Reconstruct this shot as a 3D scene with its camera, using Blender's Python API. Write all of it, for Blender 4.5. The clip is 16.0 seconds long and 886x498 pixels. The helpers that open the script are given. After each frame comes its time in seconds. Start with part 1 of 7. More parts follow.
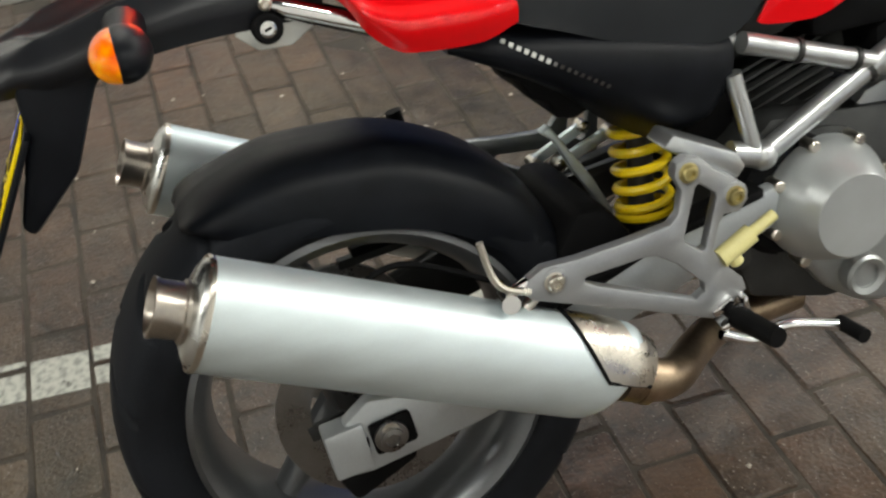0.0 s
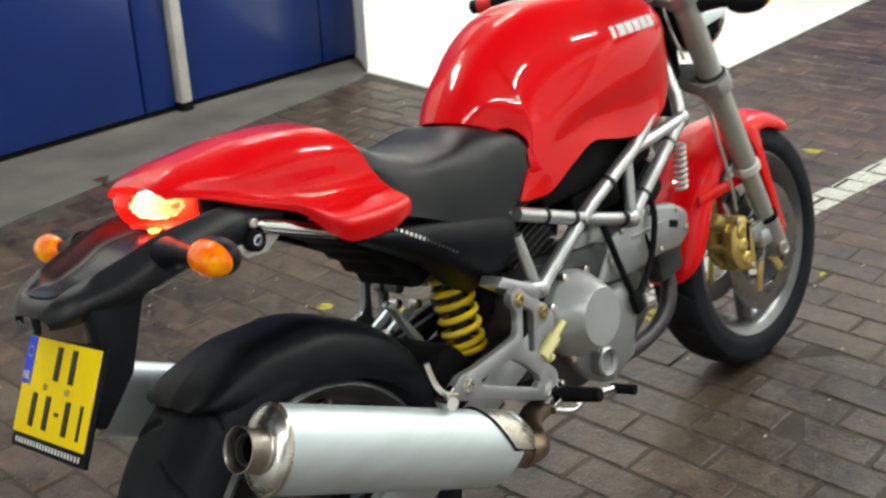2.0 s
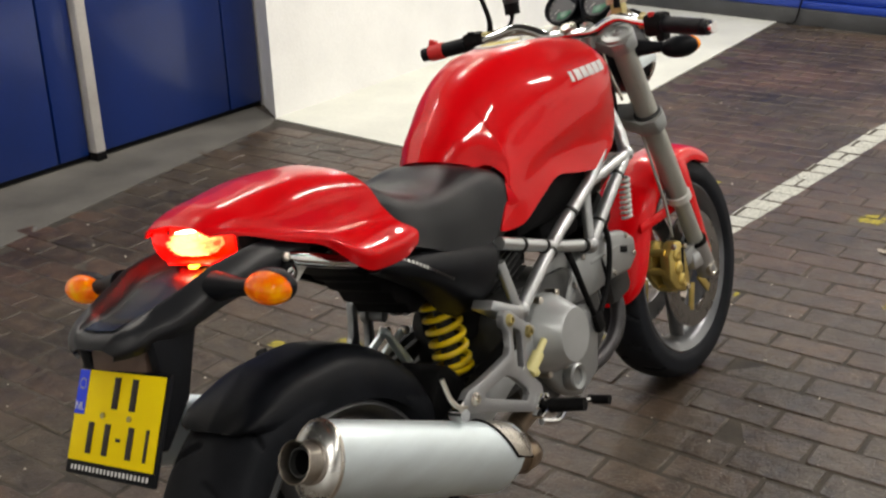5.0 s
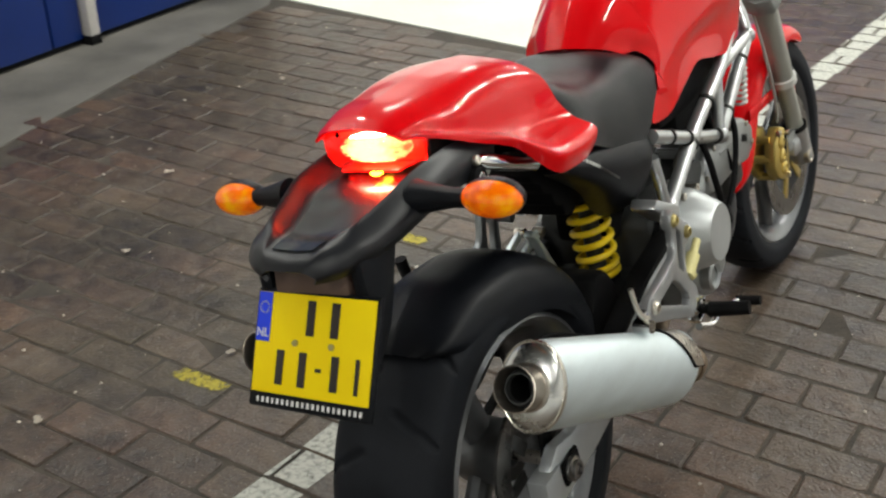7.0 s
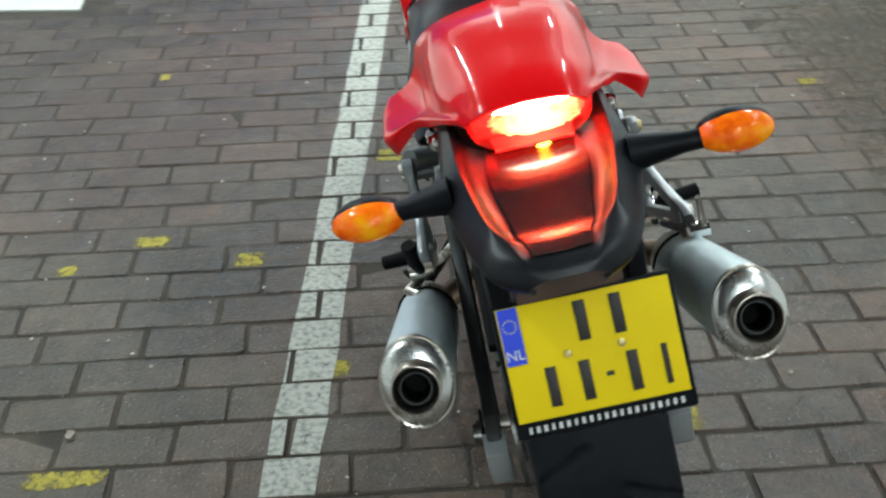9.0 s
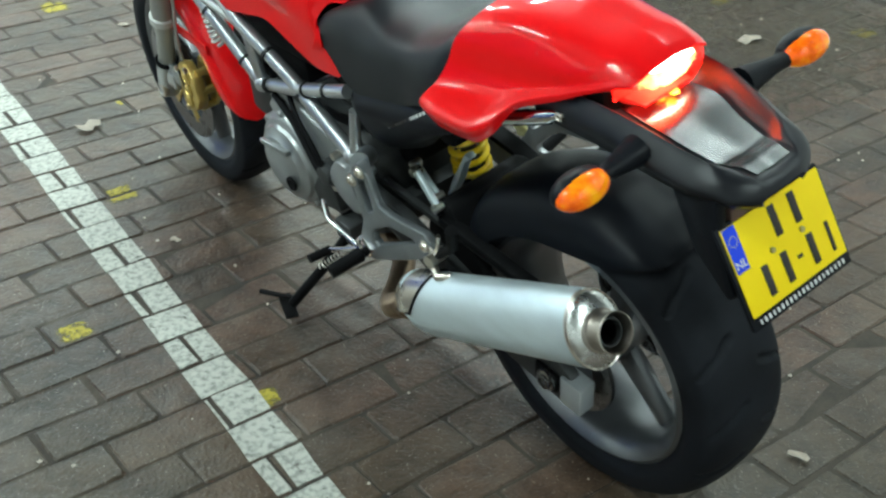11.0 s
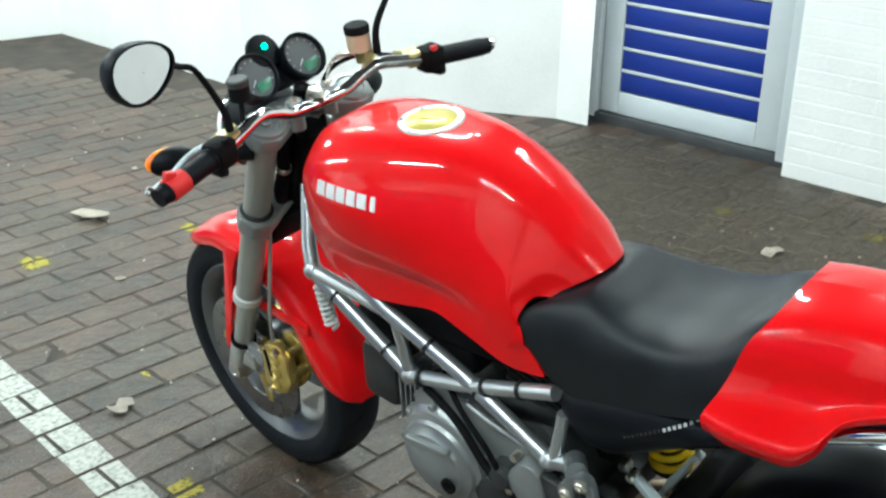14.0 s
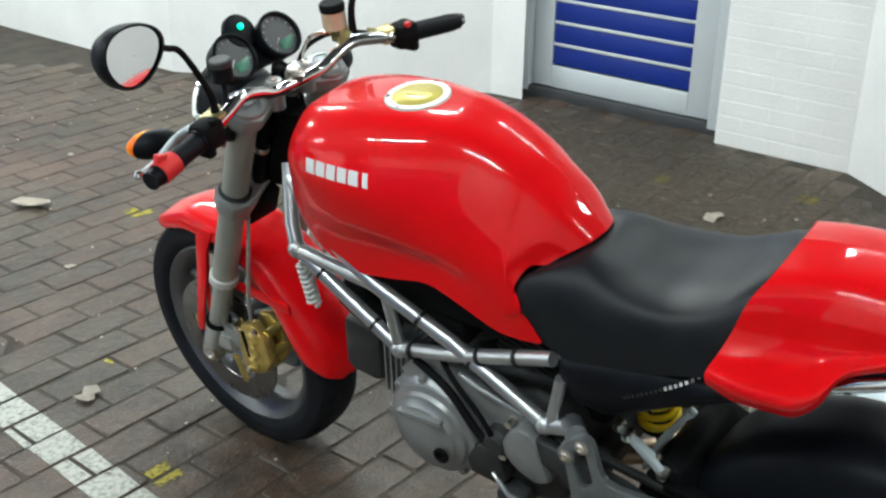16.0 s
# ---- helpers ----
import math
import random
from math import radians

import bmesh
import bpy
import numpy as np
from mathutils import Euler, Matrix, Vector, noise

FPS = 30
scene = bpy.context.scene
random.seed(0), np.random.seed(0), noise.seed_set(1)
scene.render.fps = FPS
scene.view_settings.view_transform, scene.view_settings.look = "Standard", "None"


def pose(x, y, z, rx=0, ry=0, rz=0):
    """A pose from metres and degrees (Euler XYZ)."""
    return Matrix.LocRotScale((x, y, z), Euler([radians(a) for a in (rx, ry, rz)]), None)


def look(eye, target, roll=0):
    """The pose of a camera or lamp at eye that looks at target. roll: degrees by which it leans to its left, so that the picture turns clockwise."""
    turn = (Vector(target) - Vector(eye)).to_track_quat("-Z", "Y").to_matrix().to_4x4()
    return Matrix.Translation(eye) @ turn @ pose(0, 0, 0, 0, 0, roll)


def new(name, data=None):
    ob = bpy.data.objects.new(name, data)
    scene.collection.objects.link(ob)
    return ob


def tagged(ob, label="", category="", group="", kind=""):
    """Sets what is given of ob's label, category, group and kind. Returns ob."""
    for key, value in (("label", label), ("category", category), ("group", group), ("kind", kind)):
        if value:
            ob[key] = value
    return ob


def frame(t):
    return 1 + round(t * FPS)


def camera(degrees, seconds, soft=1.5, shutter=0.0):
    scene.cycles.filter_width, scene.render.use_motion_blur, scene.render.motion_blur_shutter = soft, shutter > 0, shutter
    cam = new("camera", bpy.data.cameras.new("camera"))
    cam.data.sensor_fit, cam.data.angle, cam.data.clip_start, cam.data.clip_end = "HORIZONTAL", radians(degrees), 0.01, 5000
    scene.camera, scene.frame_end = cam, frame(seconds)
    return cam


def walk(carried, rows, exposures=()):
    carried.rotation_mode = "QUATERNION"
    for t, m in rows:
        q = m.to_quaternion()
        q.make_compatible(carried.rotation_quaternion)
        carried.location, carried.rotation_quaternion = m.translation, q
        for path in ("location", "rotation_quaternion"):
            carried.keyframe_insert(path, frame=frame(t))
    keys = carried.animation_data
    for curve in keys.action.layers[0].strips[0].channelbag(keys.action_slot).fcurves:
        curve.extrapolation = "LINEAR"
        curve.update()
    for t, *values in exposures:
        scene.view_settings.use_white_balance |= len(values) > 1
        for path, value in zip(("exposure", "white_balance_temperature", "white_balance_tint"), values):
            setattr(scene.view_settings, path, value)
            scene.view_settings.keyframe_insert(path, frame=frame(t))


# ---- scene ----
cam = camera(42.1, 16.0, soft=2.3, shutter=0.4)
PATH = [
    (0, (1.070, -0.203, 1.329), (-0.482, 0.235, 0.145), -5.7),
    (0.5, (1.088, -0.410, 1.354), (-0.400, 0.326, 0.238), -6.0),
    (1, (1.113, -0.619, 1.381), (-0.293, 0.367, 0.355), -5.5),
    (1.5, (1.199, -0.817, 1.418), (-0.159, 0.348, 0.524), -4.5),
    (2, (1.189, -0.999, 1.444), (-0.056, 0.355, 0.659), -2.8),
    (2.5, (1.158, -1.116, 1.471), (0.001, 0.351, 0.756), -1.8),
    (3, (1.132, -1.188, 1.497), (0.027, 0.342, 0.834), -1.6),
    (3.2, (1.130, -1.200, 1.499), (0.031, 0.343, 0.859), -1.8),
    (5.3, (1.112, -1.290, 1.495), (0.043, 0.222, 0.741), -2.2),
    (5.5, (1.088, -1.303, 1.485), (0.023, 0.200, 0.707), -2.1),
    (6, (1.035, -1.336, 1.481), (-0.020, 0.134, 0.627), -1.8),
    (6.5, (0.906, -1.331, 1.477), (-0.135, 0.121, 0.577), -1.8),
    (7, (0.694, -1.342, 1.479), (-0.243, 0.165, 0.556), -1.8),
    (7.5, (0.444, -1.393, 1.475), (-0.273, 0.193, 0.491), -2.6),
    (7.7, (0.341, -1.415, 1.475), (-0.330, 0.187, 0.483), -4.5),
    (8, (0.184, -1.432, 1.476), (-0.256, 0.213, 0.428), -1.6),
    (8.5, (-0.087, -1.387, 1.468), (-0.262, 0.309, 0.422), -0.6),
    (9, (-0.360, -1.386, 1.474), (-0.247, 0.307, 0.414), -1.6),
    (9.2, (-0.482, -1.387, 1.472), (-0.243, 0.289, 0.407), -1.9),
    (11.3, (-1.416, -0.968, 1.506), (-0.261, 0.286, 0.459), 1.4),
    (11.5, (-1.432, -0.874, 1.493), (-0.251, 0.368, 0.462), 0.9),
    (12, (-1.475, -0.670, 1.515), (-0.255, 0.575, 0.534), 0.1),
    (12.5, (-1.516, -0.547, 1.525), (-0.259, 0.694, 0.588), 0.3),
    (13, (-1.534, -0.469, 1.534), (-0.240, 0.764, 0.638), 0.7),
    (13.5, (-1.562, -0.451, 1.556), (-0.231, 0.780, 0.711), 0.9),
    (14, (-1.578, -0.442, 1.567), (-0.209, 0.786, 0.782), 1.1),
    (14.5, (-1.593, -0.434, 1.575), (-0.201, 0.804, 0.848), 1.2),
    (15, (-1.610, -0.424, 1.581), (-0.202, 0.800, 0.859), 1.2),
    (15.5, (-1.635, -0.401, 1.577), (-0.214, 0.780, 0.811), 1.2),
    (16, (-1.689, -0.358, 1.570), (-0.233, 0.742, 0.752), 1.0),
]
walk(cam, [(t, look(eye, target, roll)) for t, eye, target, roll in PATH], [(0, 0.15, 6500, 6), (1.5, 0.14, 6400, 5), (2.5, 0.15, 6350, 4), (3.2, 0.10, 6300, 4), (5.3, -0.28, 6780, 12), (7, 0.02, 6450, 6), (8, 0.1, 5900, -2), (9.2, 0.03, 5650, -3), (11.4, 0.44, 5550, -10), (12, 0.45, 5600, -7), (13.5, 0.60, 5500, -8), (14, 0.40, 5600, -5), (14.5, 0.22, 5680, -3), (15, 0.13, 5720, -2), (15.5, 0.10, 5750, -1), (16, 0.08, 5800, 1)])

# ---- light ----
world = bpy.data.worlds.new("world")
scene.world = world
world.use_nodes = True
world.node_tree.nodes["Background"].inputs[0].default_value = (0.02, 0.022, 0.026, 1)
world.node_tree.nodes["Background"].inputs[1].default_value = 0.3

CEILING = 3.1
# The tubes at y -3.4 and -5.9 are added to brighten plate and mirrors.
TUBES = [(-2.1, 0.2, 0.9), (-2.1, 2.3, 0.75), (-2.1, 4.4, 1.2), (-0.4, 5.6, 1.2), (0.0, -3.4, 1.0), (-0.6, -5.9, 1.1), (1.3, -1.6, 0.38), (1.3, 0.5, 0.52), (1.3, 2.6, 1.15), (1.1, 4.5, 1.15)]
TUBE_WATTS = 44


# ---- materials ----
def shader(name):
    m = bpy.data.materials.new(name)
    m.use_nodes = True
    nt = m.node_tree
    return m, nt, nt.nodes["Principled BSDF"]


def surface(name, color, rough=0.5, metal=0.0, coat=0.0, var=0.12, scale=18.0, grain=300.0, bump=0.0, speck=0.0, stretch=None, emit=None, dirt=None, spec=0.5):
    """A surface with variation at two scales, roughness that follows it, and a fine relief."""
    m, nt, p = shader(name)
    n, link = nt.nodes, nt.links
    tc = n.new("ShaderNodeTexCoord")
    src = tc.outputs["Object"]
    if stretch:
        mp = n.new("ShaderNodeMapping")
        mp.inputs["Scale"].default_value = stretch
        link.new(src, mp.inputs[0])
        src = mp.outputs[0]
    big = n.new("ShaderNodeTexNoise")
    big.inputs["Scale"].default_value = scale
    big.inputs["Detail"].default_value = 5
    fine = n.new("ShaderNodeTexNoise")
    fine.inputs["Scale"].default_value = grain
    fine.inputs["Detail"].default_value = 2
    link.new(src, big.inputs["Vector"])
    link.new(src, fine.inputs["Vector"])
    add = n.new("ShaderNodeMath")
    add.operation = "MULTIPLY_ADD"
    add.inputs[1].default_value = 0.35
    link.new(fine.outputs["Fac"], add.inputs[0])
    link.new(big.outputs["Fac"], add.inputs[2])
    ramp = n.new("ShaderNodeValToRGB")
    ramp.color_ramp.elements[0].position, ramp.color_ramp.elements[1].position = 0.45, 0.9
    lo, hi = dirt or tuple(c * (1 - var) for c in color), tuple(min(1, c * (1 + var)) for c in color)
    ramp.color_ramp.elements[0].color, ramp.color_ramp.elements[1].color = (*lo, 1), (*hi, 1)
    link.new(add.outputs[0], ramp.inputs[0])
    link.new(ramp.outputs[0], p.inputs["Base Color"])
    rr = n.new("ShaderNodeMapRange")
    rr.inputs["From Min"].default_value, rr.inputs["From Max"].default_value = 0.3, 1.0
    rr.inputs["To Min"].default_value, rr.inputs["To Max"].default_value = max(0.02, rough * 0.85), min(1, rough * 1.15)
    link.new(add.outputs[0], rr.inputs[0])
    link.new(rr.outputs[0], p.inputs["Roughness"])
    p.inputs["Metallic"].default_value = metal
    p.inputs["Specular IOR Level"].default_value = spec
    p.inputs["Coat Weight"].default_value = coat
    if coat >= 1:
        p.inputs["Specular IOR Level"].default_value = 0.05
    p.inputs["Coat Roughness"].default_value = 0.03
    p.inputs["Coat IOR"].default_value = 1.42
    if bump:
        b = n.new("ShaderNodeBump")
        b.inputs["Strength"].default_value = 0.6
        b.inputs["Distance"].default_value = bump
        link.new(fine.outputs["Fac"], b.inputs["Height"])
        link.new(b.outputs[0], p.inputs["Normal"])
    if emit:
        p.inputs["Emission Color"].default_value = (*emit[:3], 1)
        p.inputs["Emission Strength"].default_value = emit[3]
    return m


RED = surface("red_paint", (0.74, 0.002, 0.006), 0.32, 0, 0.75, 0.05, 6, 500, spec=0.05)
BLACK = surface("black_plastic", (0.0055, 0.0065, 0.009), 0.42, 0, 0, 0.25, 25, 900, 0.0002, spec=0.14)
MATTE = surface("matt_black", (0.006, 0.006, 0.0065), 0.6, 0, 0, 0.3, 25, 600, 0.0002, spec=0.08)
TAILBLACK = surface("smooth_black_plastic", (0.008, 0.009, 0.012), 0.38, 0, 0, 0.2, 25, 700, 0.0001, spec=0.35)
GLOSSBLACK = surface("glossy_dark_plastic", (0.007, 0.012, 0.013), 0.24, 0, 0, 0.15, 12, 500, spec=0.5)
VINYL = surface("seat_vinyl", (0.009, 0.0110, 0.0135), 0.36, 0, 0, 0.2, 20, 1400, 0.0004, spec=0.30)
RUBBER = surface("tyre_rubber", (0.012, 0.0135, 0.017), 0.62, 0, 0, 0.35, 12, 400, 0.0003, spec=0.12)
ALU = surface("brushed_aluminium", (0.75, 0.84, 0.87), 0.46, 0.7, 0, 0.06, 8, 260, 0, stretch=(4, 1, 4))
STEEL = surface("stainless_steel", (0.66, 0.62, 0.55), 0.28, 1.0, 0, 0.12, 14, 200)
PIPE = surface("browned_steel_pipe", (0.46, 0.42, 0.37), 0.30, 1.0, 0, 0.2, 14, 200)
HEADER = surface("dull_header_steel", (0.060, 0.058, 0.062), 0.45, 0.6, 0, 0.35, 14, 200)
HOT = surface("heat_stained_steel", (0.34, 0.26, 0.18), 0.34, 1.0, 0, 0.35, 16, 200)
ENDCAP = surface("polished_steel", (0.74, 0.75, 0.73), 0.27, 1.0, 0, 0.08, 14, 200)
CLAMP = surface("green_grey_clamp_paint", (0.34, 0.36, 0.35), 0.38, 0.6, 0, 0.1, 14, 300)
CHROME = surface("chrome", (0.80, 0.80, 0.80), 0.08, 1.0, 0, 0.04, 10, 200)
FRAME = surface("silver_frame_paint", (0.54, 0.56, 0.57), 0.30, 0.85, 0.2, 0.08, 15, 300)
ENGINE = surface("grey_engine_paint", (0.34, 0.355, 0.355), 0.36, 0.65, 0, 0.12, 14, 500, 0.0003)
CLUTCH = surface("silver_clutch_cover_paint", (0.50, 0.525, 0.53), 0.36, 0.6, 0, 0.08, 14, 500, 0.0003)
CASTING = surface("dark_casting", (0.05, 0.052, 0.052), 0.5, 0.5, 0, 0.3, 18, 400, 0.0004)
RIM = surface("grey_wheel_paint", (0.16, 0.166, 0.175), 0.34, 0.75, 0.3, 0.12, 12, 300)
FORK = surface("fork_tube_grey", (0.40, 0.405, 0.365), 0.38, 0.45, 0, 0.08, 14, 300)
YELLOW = surface("yellow_spring_paint", (0.92, 0.66, 0.008), 0.34, 0, 0.4, 0.08, 20, 300)
GOLD = surface("gold_caliper", (0.66, 0.50, 0.15), 0.30, 0.75, 0, 0.2, 20, 300)
BRASS = surface("zinc_yellow", (0.46, 0.39, 0.17), 0.34, 0.8, 0, 0.2, 25, 300)
PALE = surface("pale_yellow_plastic", (0.72, 0.66, 0.30), 0.45, 0, 0, 0.1, 20, 300)
SWING = surface("grey_swingarm_paint", (0.52, 0.55, 0.57), 0.42, 0.6, 0, 0.1, 10, 300)
REARGOLD = surface("green_gold_caliper", (0.42, 0.38, 0.07), 0.34, 0.6, 0, 0.25, 20, 300)
DISC = surface("brake_disc_steel", (0.24, 0.235, 0.23), 0.28, 1.0, 0, 0.15, 20, 300)
PLATE = surface("plate_yellow", (1.0, 0.74, 0.003), 0.55, 0, 0, 0.03, 20, 300, spec=0.15)
PBLUE = surface("plate_blue", (0.01, 0.05, 0.80), 0.4, 0, 0, 0.06, 20, 300)
WHITE = surface("white_print", (0.80, 0.80, 0.80), 0.45, 0, 0, 0.04, 20, 300)
INK = surface("black_print", (0.02, 0.014, 0.012), 0.5, 0, 0, 0.2, 20, 300)
REDGRIP = surface("red_rubber", (0.65, 0.02, 0.02), 0.45, 0, 0, 0.08, 30, 300)
FLUID = surface("brake_fluid_cup", (0.55, 0.42, 0.28), 0.3, 0, 0.5, 0.12, 20, 200)
DIAL = surface("dial_grey", (0.10, 0.105, 0.11), 0.5, 0, 0, 0.1, 30, 200)
LCD = surface("lcd_green", (0.06, 0.18, 0.11), 0.3, 0, 0, 0.1, 30, 200, emit=(0.1, 0.7, 0.4, 0.04))
LEDG = surface("green_indicator", (0.05, 0.8, 0.4), 0.3, 0, 0, 0.05, 30, 200, emit=(0.05, 1.0, 0.55, 1.6))
CAPGOLD = surface("pale_gold_cap", (0.62, 0.52, 0.10), 0.3, 0.3, 0, 0.08, 20, 300)
ALLOYWHITE = surface("pale_alloy_ring", (0.62, 0.63, 0.60), 0.35, 0.2, 0, 0.06, 20, 300)
FOOT = surface("footrest_casting", (0.36, 0.37, 0.38), 0.34, 0.65, 0, 0.1, 20, 300)
# Darker copy of the footrest casting, with the left side's shade in it.
FOOT_SHADE = surface("shaded_footrest_casting", (0.25, 0.265, 0.275), 0.34, 0.7, 0, 0.12, 20, 300)
MIRROR = surface("mirror_glass", (0.9, 0.9, 0.9), 0.02, 1.0, 0, 0.01, 10, 100)
TAPE = surface("cable_tie", (0.008, 0.008, 0.008), 0.5, 0, 0, 0.2, 20, 300)
# Brown stands in for lamp glow on a black plastic bracket.
GLOWBROWN = surface("lamp_glow_brown_bracket", (0.11, 0.07, 0.055), 0.4, 0, 0, 0.2, 20, 300)
DOORBLUE = surface("blue_door_paint", (0.003, 0.024, 0.160), 0.32, 0, 0.2, 0.12, 2.5, 60, 0.0003)
SHUTBLUE = surface("blue_shutter_paint", (0.005, 0.036, 0.30), 0.4, 0, 0, 0.12, 2.5, 60)
SLATBLUE = surface("blue_slat_paint", (0.005, 0.026, 0.25), 0.4, 0, 0, 0.12, 2.5, 60)
POST = surface("cream_post_paint", (0.55, 0.53, 0.50), 0.5, 0, 0, 0.12, 6, 60)
DOORGREY = surface("pale_grey_door_paint", (0.60, 0.64, 0.66), 0.4, 0, 0, 0.06, 3, 80)
PLASTER = surface("white_wall_paint", (0.87, 0.87, 0.85), 0.7, 0, 0, 0.05, 3, 70, 0.002)
FLOORWHITE = surface("white_floor_paint", (0.66, 0.67, 0.60), 0.5, 0, 0, 0.12, 2.5, 45, 0.0008)
CONCRETE = surface("worn_concrete", (0.120, 0.114, 0.100), 0.75, 0, 0, 0.4, 2.6, 140, 0.0015)
SAND = surface("dark_joint_sand", (0.062, 0.051, 0.039), 0.9, 0, 0, 0.3, 9, 200, 0.003, dirt=(0.020, 0.017, 0.014))
# Near-black so that the unseen ceiling sends back little light.
DARKCEIL = surface("dark_unseen_ceiling", (0.08, 0.08, 0.078), 0.8, 0, 0, 0.08, 2, 60)
LITTER = surface("dry_leaf_litter", (0.60, 0.54, 0.46), 0.7, 0, 0, 0.25, 30, 200)
# Dark tone also carries the shadow at the foot of door and shutter.
THRESH_SHADE = surface("shaded_threshold", (0.045, 0.047, 0.050), 0.7, 0, 0, 0.3, 6, 80, 0.001)


def brick_material():
    m, nt, p = shader("paving_brick")
    n, link = nt.nodes, nt.links
    tc = n.new("ShaderNodeNewGeometry")
    info = n.new("ShaderNodeObjectInfo")
    both = n.new("ShaderNodeMath")
    both.operation = "ADD"
    link.new(info.outputs["Random"], both.inputs[0])
    link.new(tc.outputs["Random Per Island"], both.inputs[1])
    frac = n.new("ShaderNodeMath")
    frac.operation = "FRACT"
    link.new(both.outputs[0], frac.inputs[0])
    tone = n.new("ShaderNodeValToRGB")
    els = tone.color_ramp.elements
    els[0].color, els[1].color = (0.045, 0.0318, 0.0213, 1), (0.0715, 0.049, 0.0325, 1)
    e = els.new(0.5)
    e.color = (0.0568, 0.0398, 0.0273, 1)
    e = els.new(0.93)
    e.color = (0.075, 0.050, 0.036, 1)
    link.new(frac.outputs[0], tone.inputs[0])
    stain = n.new("ShaderNodeTexNoise")
    stain.inputs["Scale"].default_value, stain.inputs["Detail"].default_value = 1.6, 6
    grit = n.new("ShaderNodeTexNoise")
    grit.inputs["Scale"].default_value, grit.inputs["Detail"].default_value = 130, 4
    blotch = n.new("ShaderNodeTexNoise")
    blotch.inputs["Scale"].default_value, blotch.inputs["Detail"].default_value = 16, 5
    for t in (stain, grit, blotch):
        link.new(tc.outputs["Position"], t.inputs["Vector"])
    mul = n.new("ShaderNodeMix")
    mul.data_type, mul.blend_type = "RGBA", "MULTIPLY"
    mul.inputs["Factor"].default_value = 1.0
    shade = n.new("ShaderNodeMapRange")
    shade.inputs["From Min"].default_value, shade.inputs["From Max"].default_value = 0.51, 0.79
    shade.inputs["To Min"].default_value, shade.inputs["To Max"].default_value = 0.30, 1.55
    mixn = n.new("ShaderNodeMath")
    mixn.operation = "MULTIPLY_ADD"
    mixn.inputs[1].default_value = 0.45
    link.new(blotch.outputs["Fac"], mixn.inputs[0])
    half = n.new("ShaderNodeMath")
    half.operation = "MULTIPLY_ADD"
    half.inputs[1].default_value = 0.3
    link.new(grit.outputs["Fac"], half.inputs[0])
    st = n.new("ShaderNodeMath")
    st.operation = "MULTIPLY"
    st.inputs[1].default_value = 0.55
    link.new(stain.outputs["Fac"], st.inputs[0])
    link.new(st.outputs[0], half.inputs[2])
    link.new(half.outputs[0], mixn.inputs[2])
    link.new(mixn.outputs[0], shade.inputs[0])
    link.new(tone.outputs[0], mul.inputs[6])
    link.new(shade.outputs[0], mul.inputs[7])
    cast = n.new("ShaderNodeTexNoise")
    cast.inputs["Scale"].default_value, cast.inputs["Detail"].default_value = 0.9, 3
    link.new(tc.outputs["Position"], cast.inputs["Vector"])
    hue = n.new("ShaderNodeValToRGB")
    hue.color_ramp.elements[0].position, hue.color_ramp.elements[1].position = 0.38, 0.62
    hue.color_ramp.elements[0].color, hue.color_ramp.elements[1].color = (1.18, 0.96, 0.87, 1), (0.93, 1.0, 0.88, 1)
    link.new(cast.outputs["Fac"], hue.inputs[0])
    tint = n.new("ShaderNodeMix")
    tint.data_type, tint.blend_type = "RGBA", "MULTIPLY"
    tint.inputs["Factor"].default_value = 1.0
    link.new(mul.outputs[2], tint.inputs[6])
    link.new(hue.outputs[0], tint.inputs[7])
    dust = n.new("ShaderNodeTexNoise")
    dust.inputs["Scale"].default_value, dust.inputs["Detail"].default_value = 260, 1
    link.new(tc.outputs["Position"], dust.inputs["Vector"])
    dots = n.new("ShaderNodeMapRange")
    dots.inputs["From Min"].default_value, dots.inputs["From Max"].default_value = 0.70, 0.76
    link.new(dust.outputs["Fac"], dots.inputs[0])
    specks = n.new("ShaderNodeMix")
    specks.data_type = "RGBA"
    specks.inputs[7].default_value = (0.36, 0.33, 0.28, 1)
    link.new(dots.outputs[0], specks.inputs["Factor"])
    film = n.new("ShaderNodeTexNoise")
    film.inputs["Scale"].default_value, film.inputs["Detail"].default_value, film.inputs["Roughness"].default_value = 4.5, 9, 0.72
    link.new(tc.outputs["Position"], film.inputs["Vector"])
    cover = n.new("ShaderNodeMapRange")
    cover.inputs["From Min"].default_value, cover.inputs["From Max"].default_value, cover.inputs["To Max"].default_value = 0.50, 0.72, 0.55
    link.new(film.outputs["Fac"], cover.inputs[0])
    grime = n.new("ShaderNodeMix")
    grime.data_type = "RGBA"
    grime.inputs[7].default_value = (0.124, 0.103, 0.080, 1)
    link.new(cover.outputs[0], grime.inputs["Factor"])
    link.new(tint.outputs[2], grime.inputs[6])
    link.new(grime.outputs[2], specks.inputs[6])
    link.new(specks.outputs[2], p.inputs["Base Color"])
    rough = n.new("ShaderNodeMapRange")
    rough.inputs["To Min"].default_value, rough.inputs["To Max"].default_value = 0.29, 0.55
    link.new(blotch.outputs["Fac"], rough.inputs[0])
    link.new(rough.outputs[0], p.inputs["Roughness"])
    b = n.new("ShaderNodeBump")
    b.inputs["Distance"].default_value, b.inputs["Strength"].default_value = 0.009, 0.9
    rel = n.new("ShaderNodeMath")
    rel.operation = "MULTIPLY_ADD"
    rel.inputs[1].default_value = 0.35
    link.new(grit.outputs["Fac"], rel.inputs[0])
    link.new(blotch.outputs["Fac"], rel.inputs[2])
    link.new(rel.outputs[0], b.inputs["Height"])
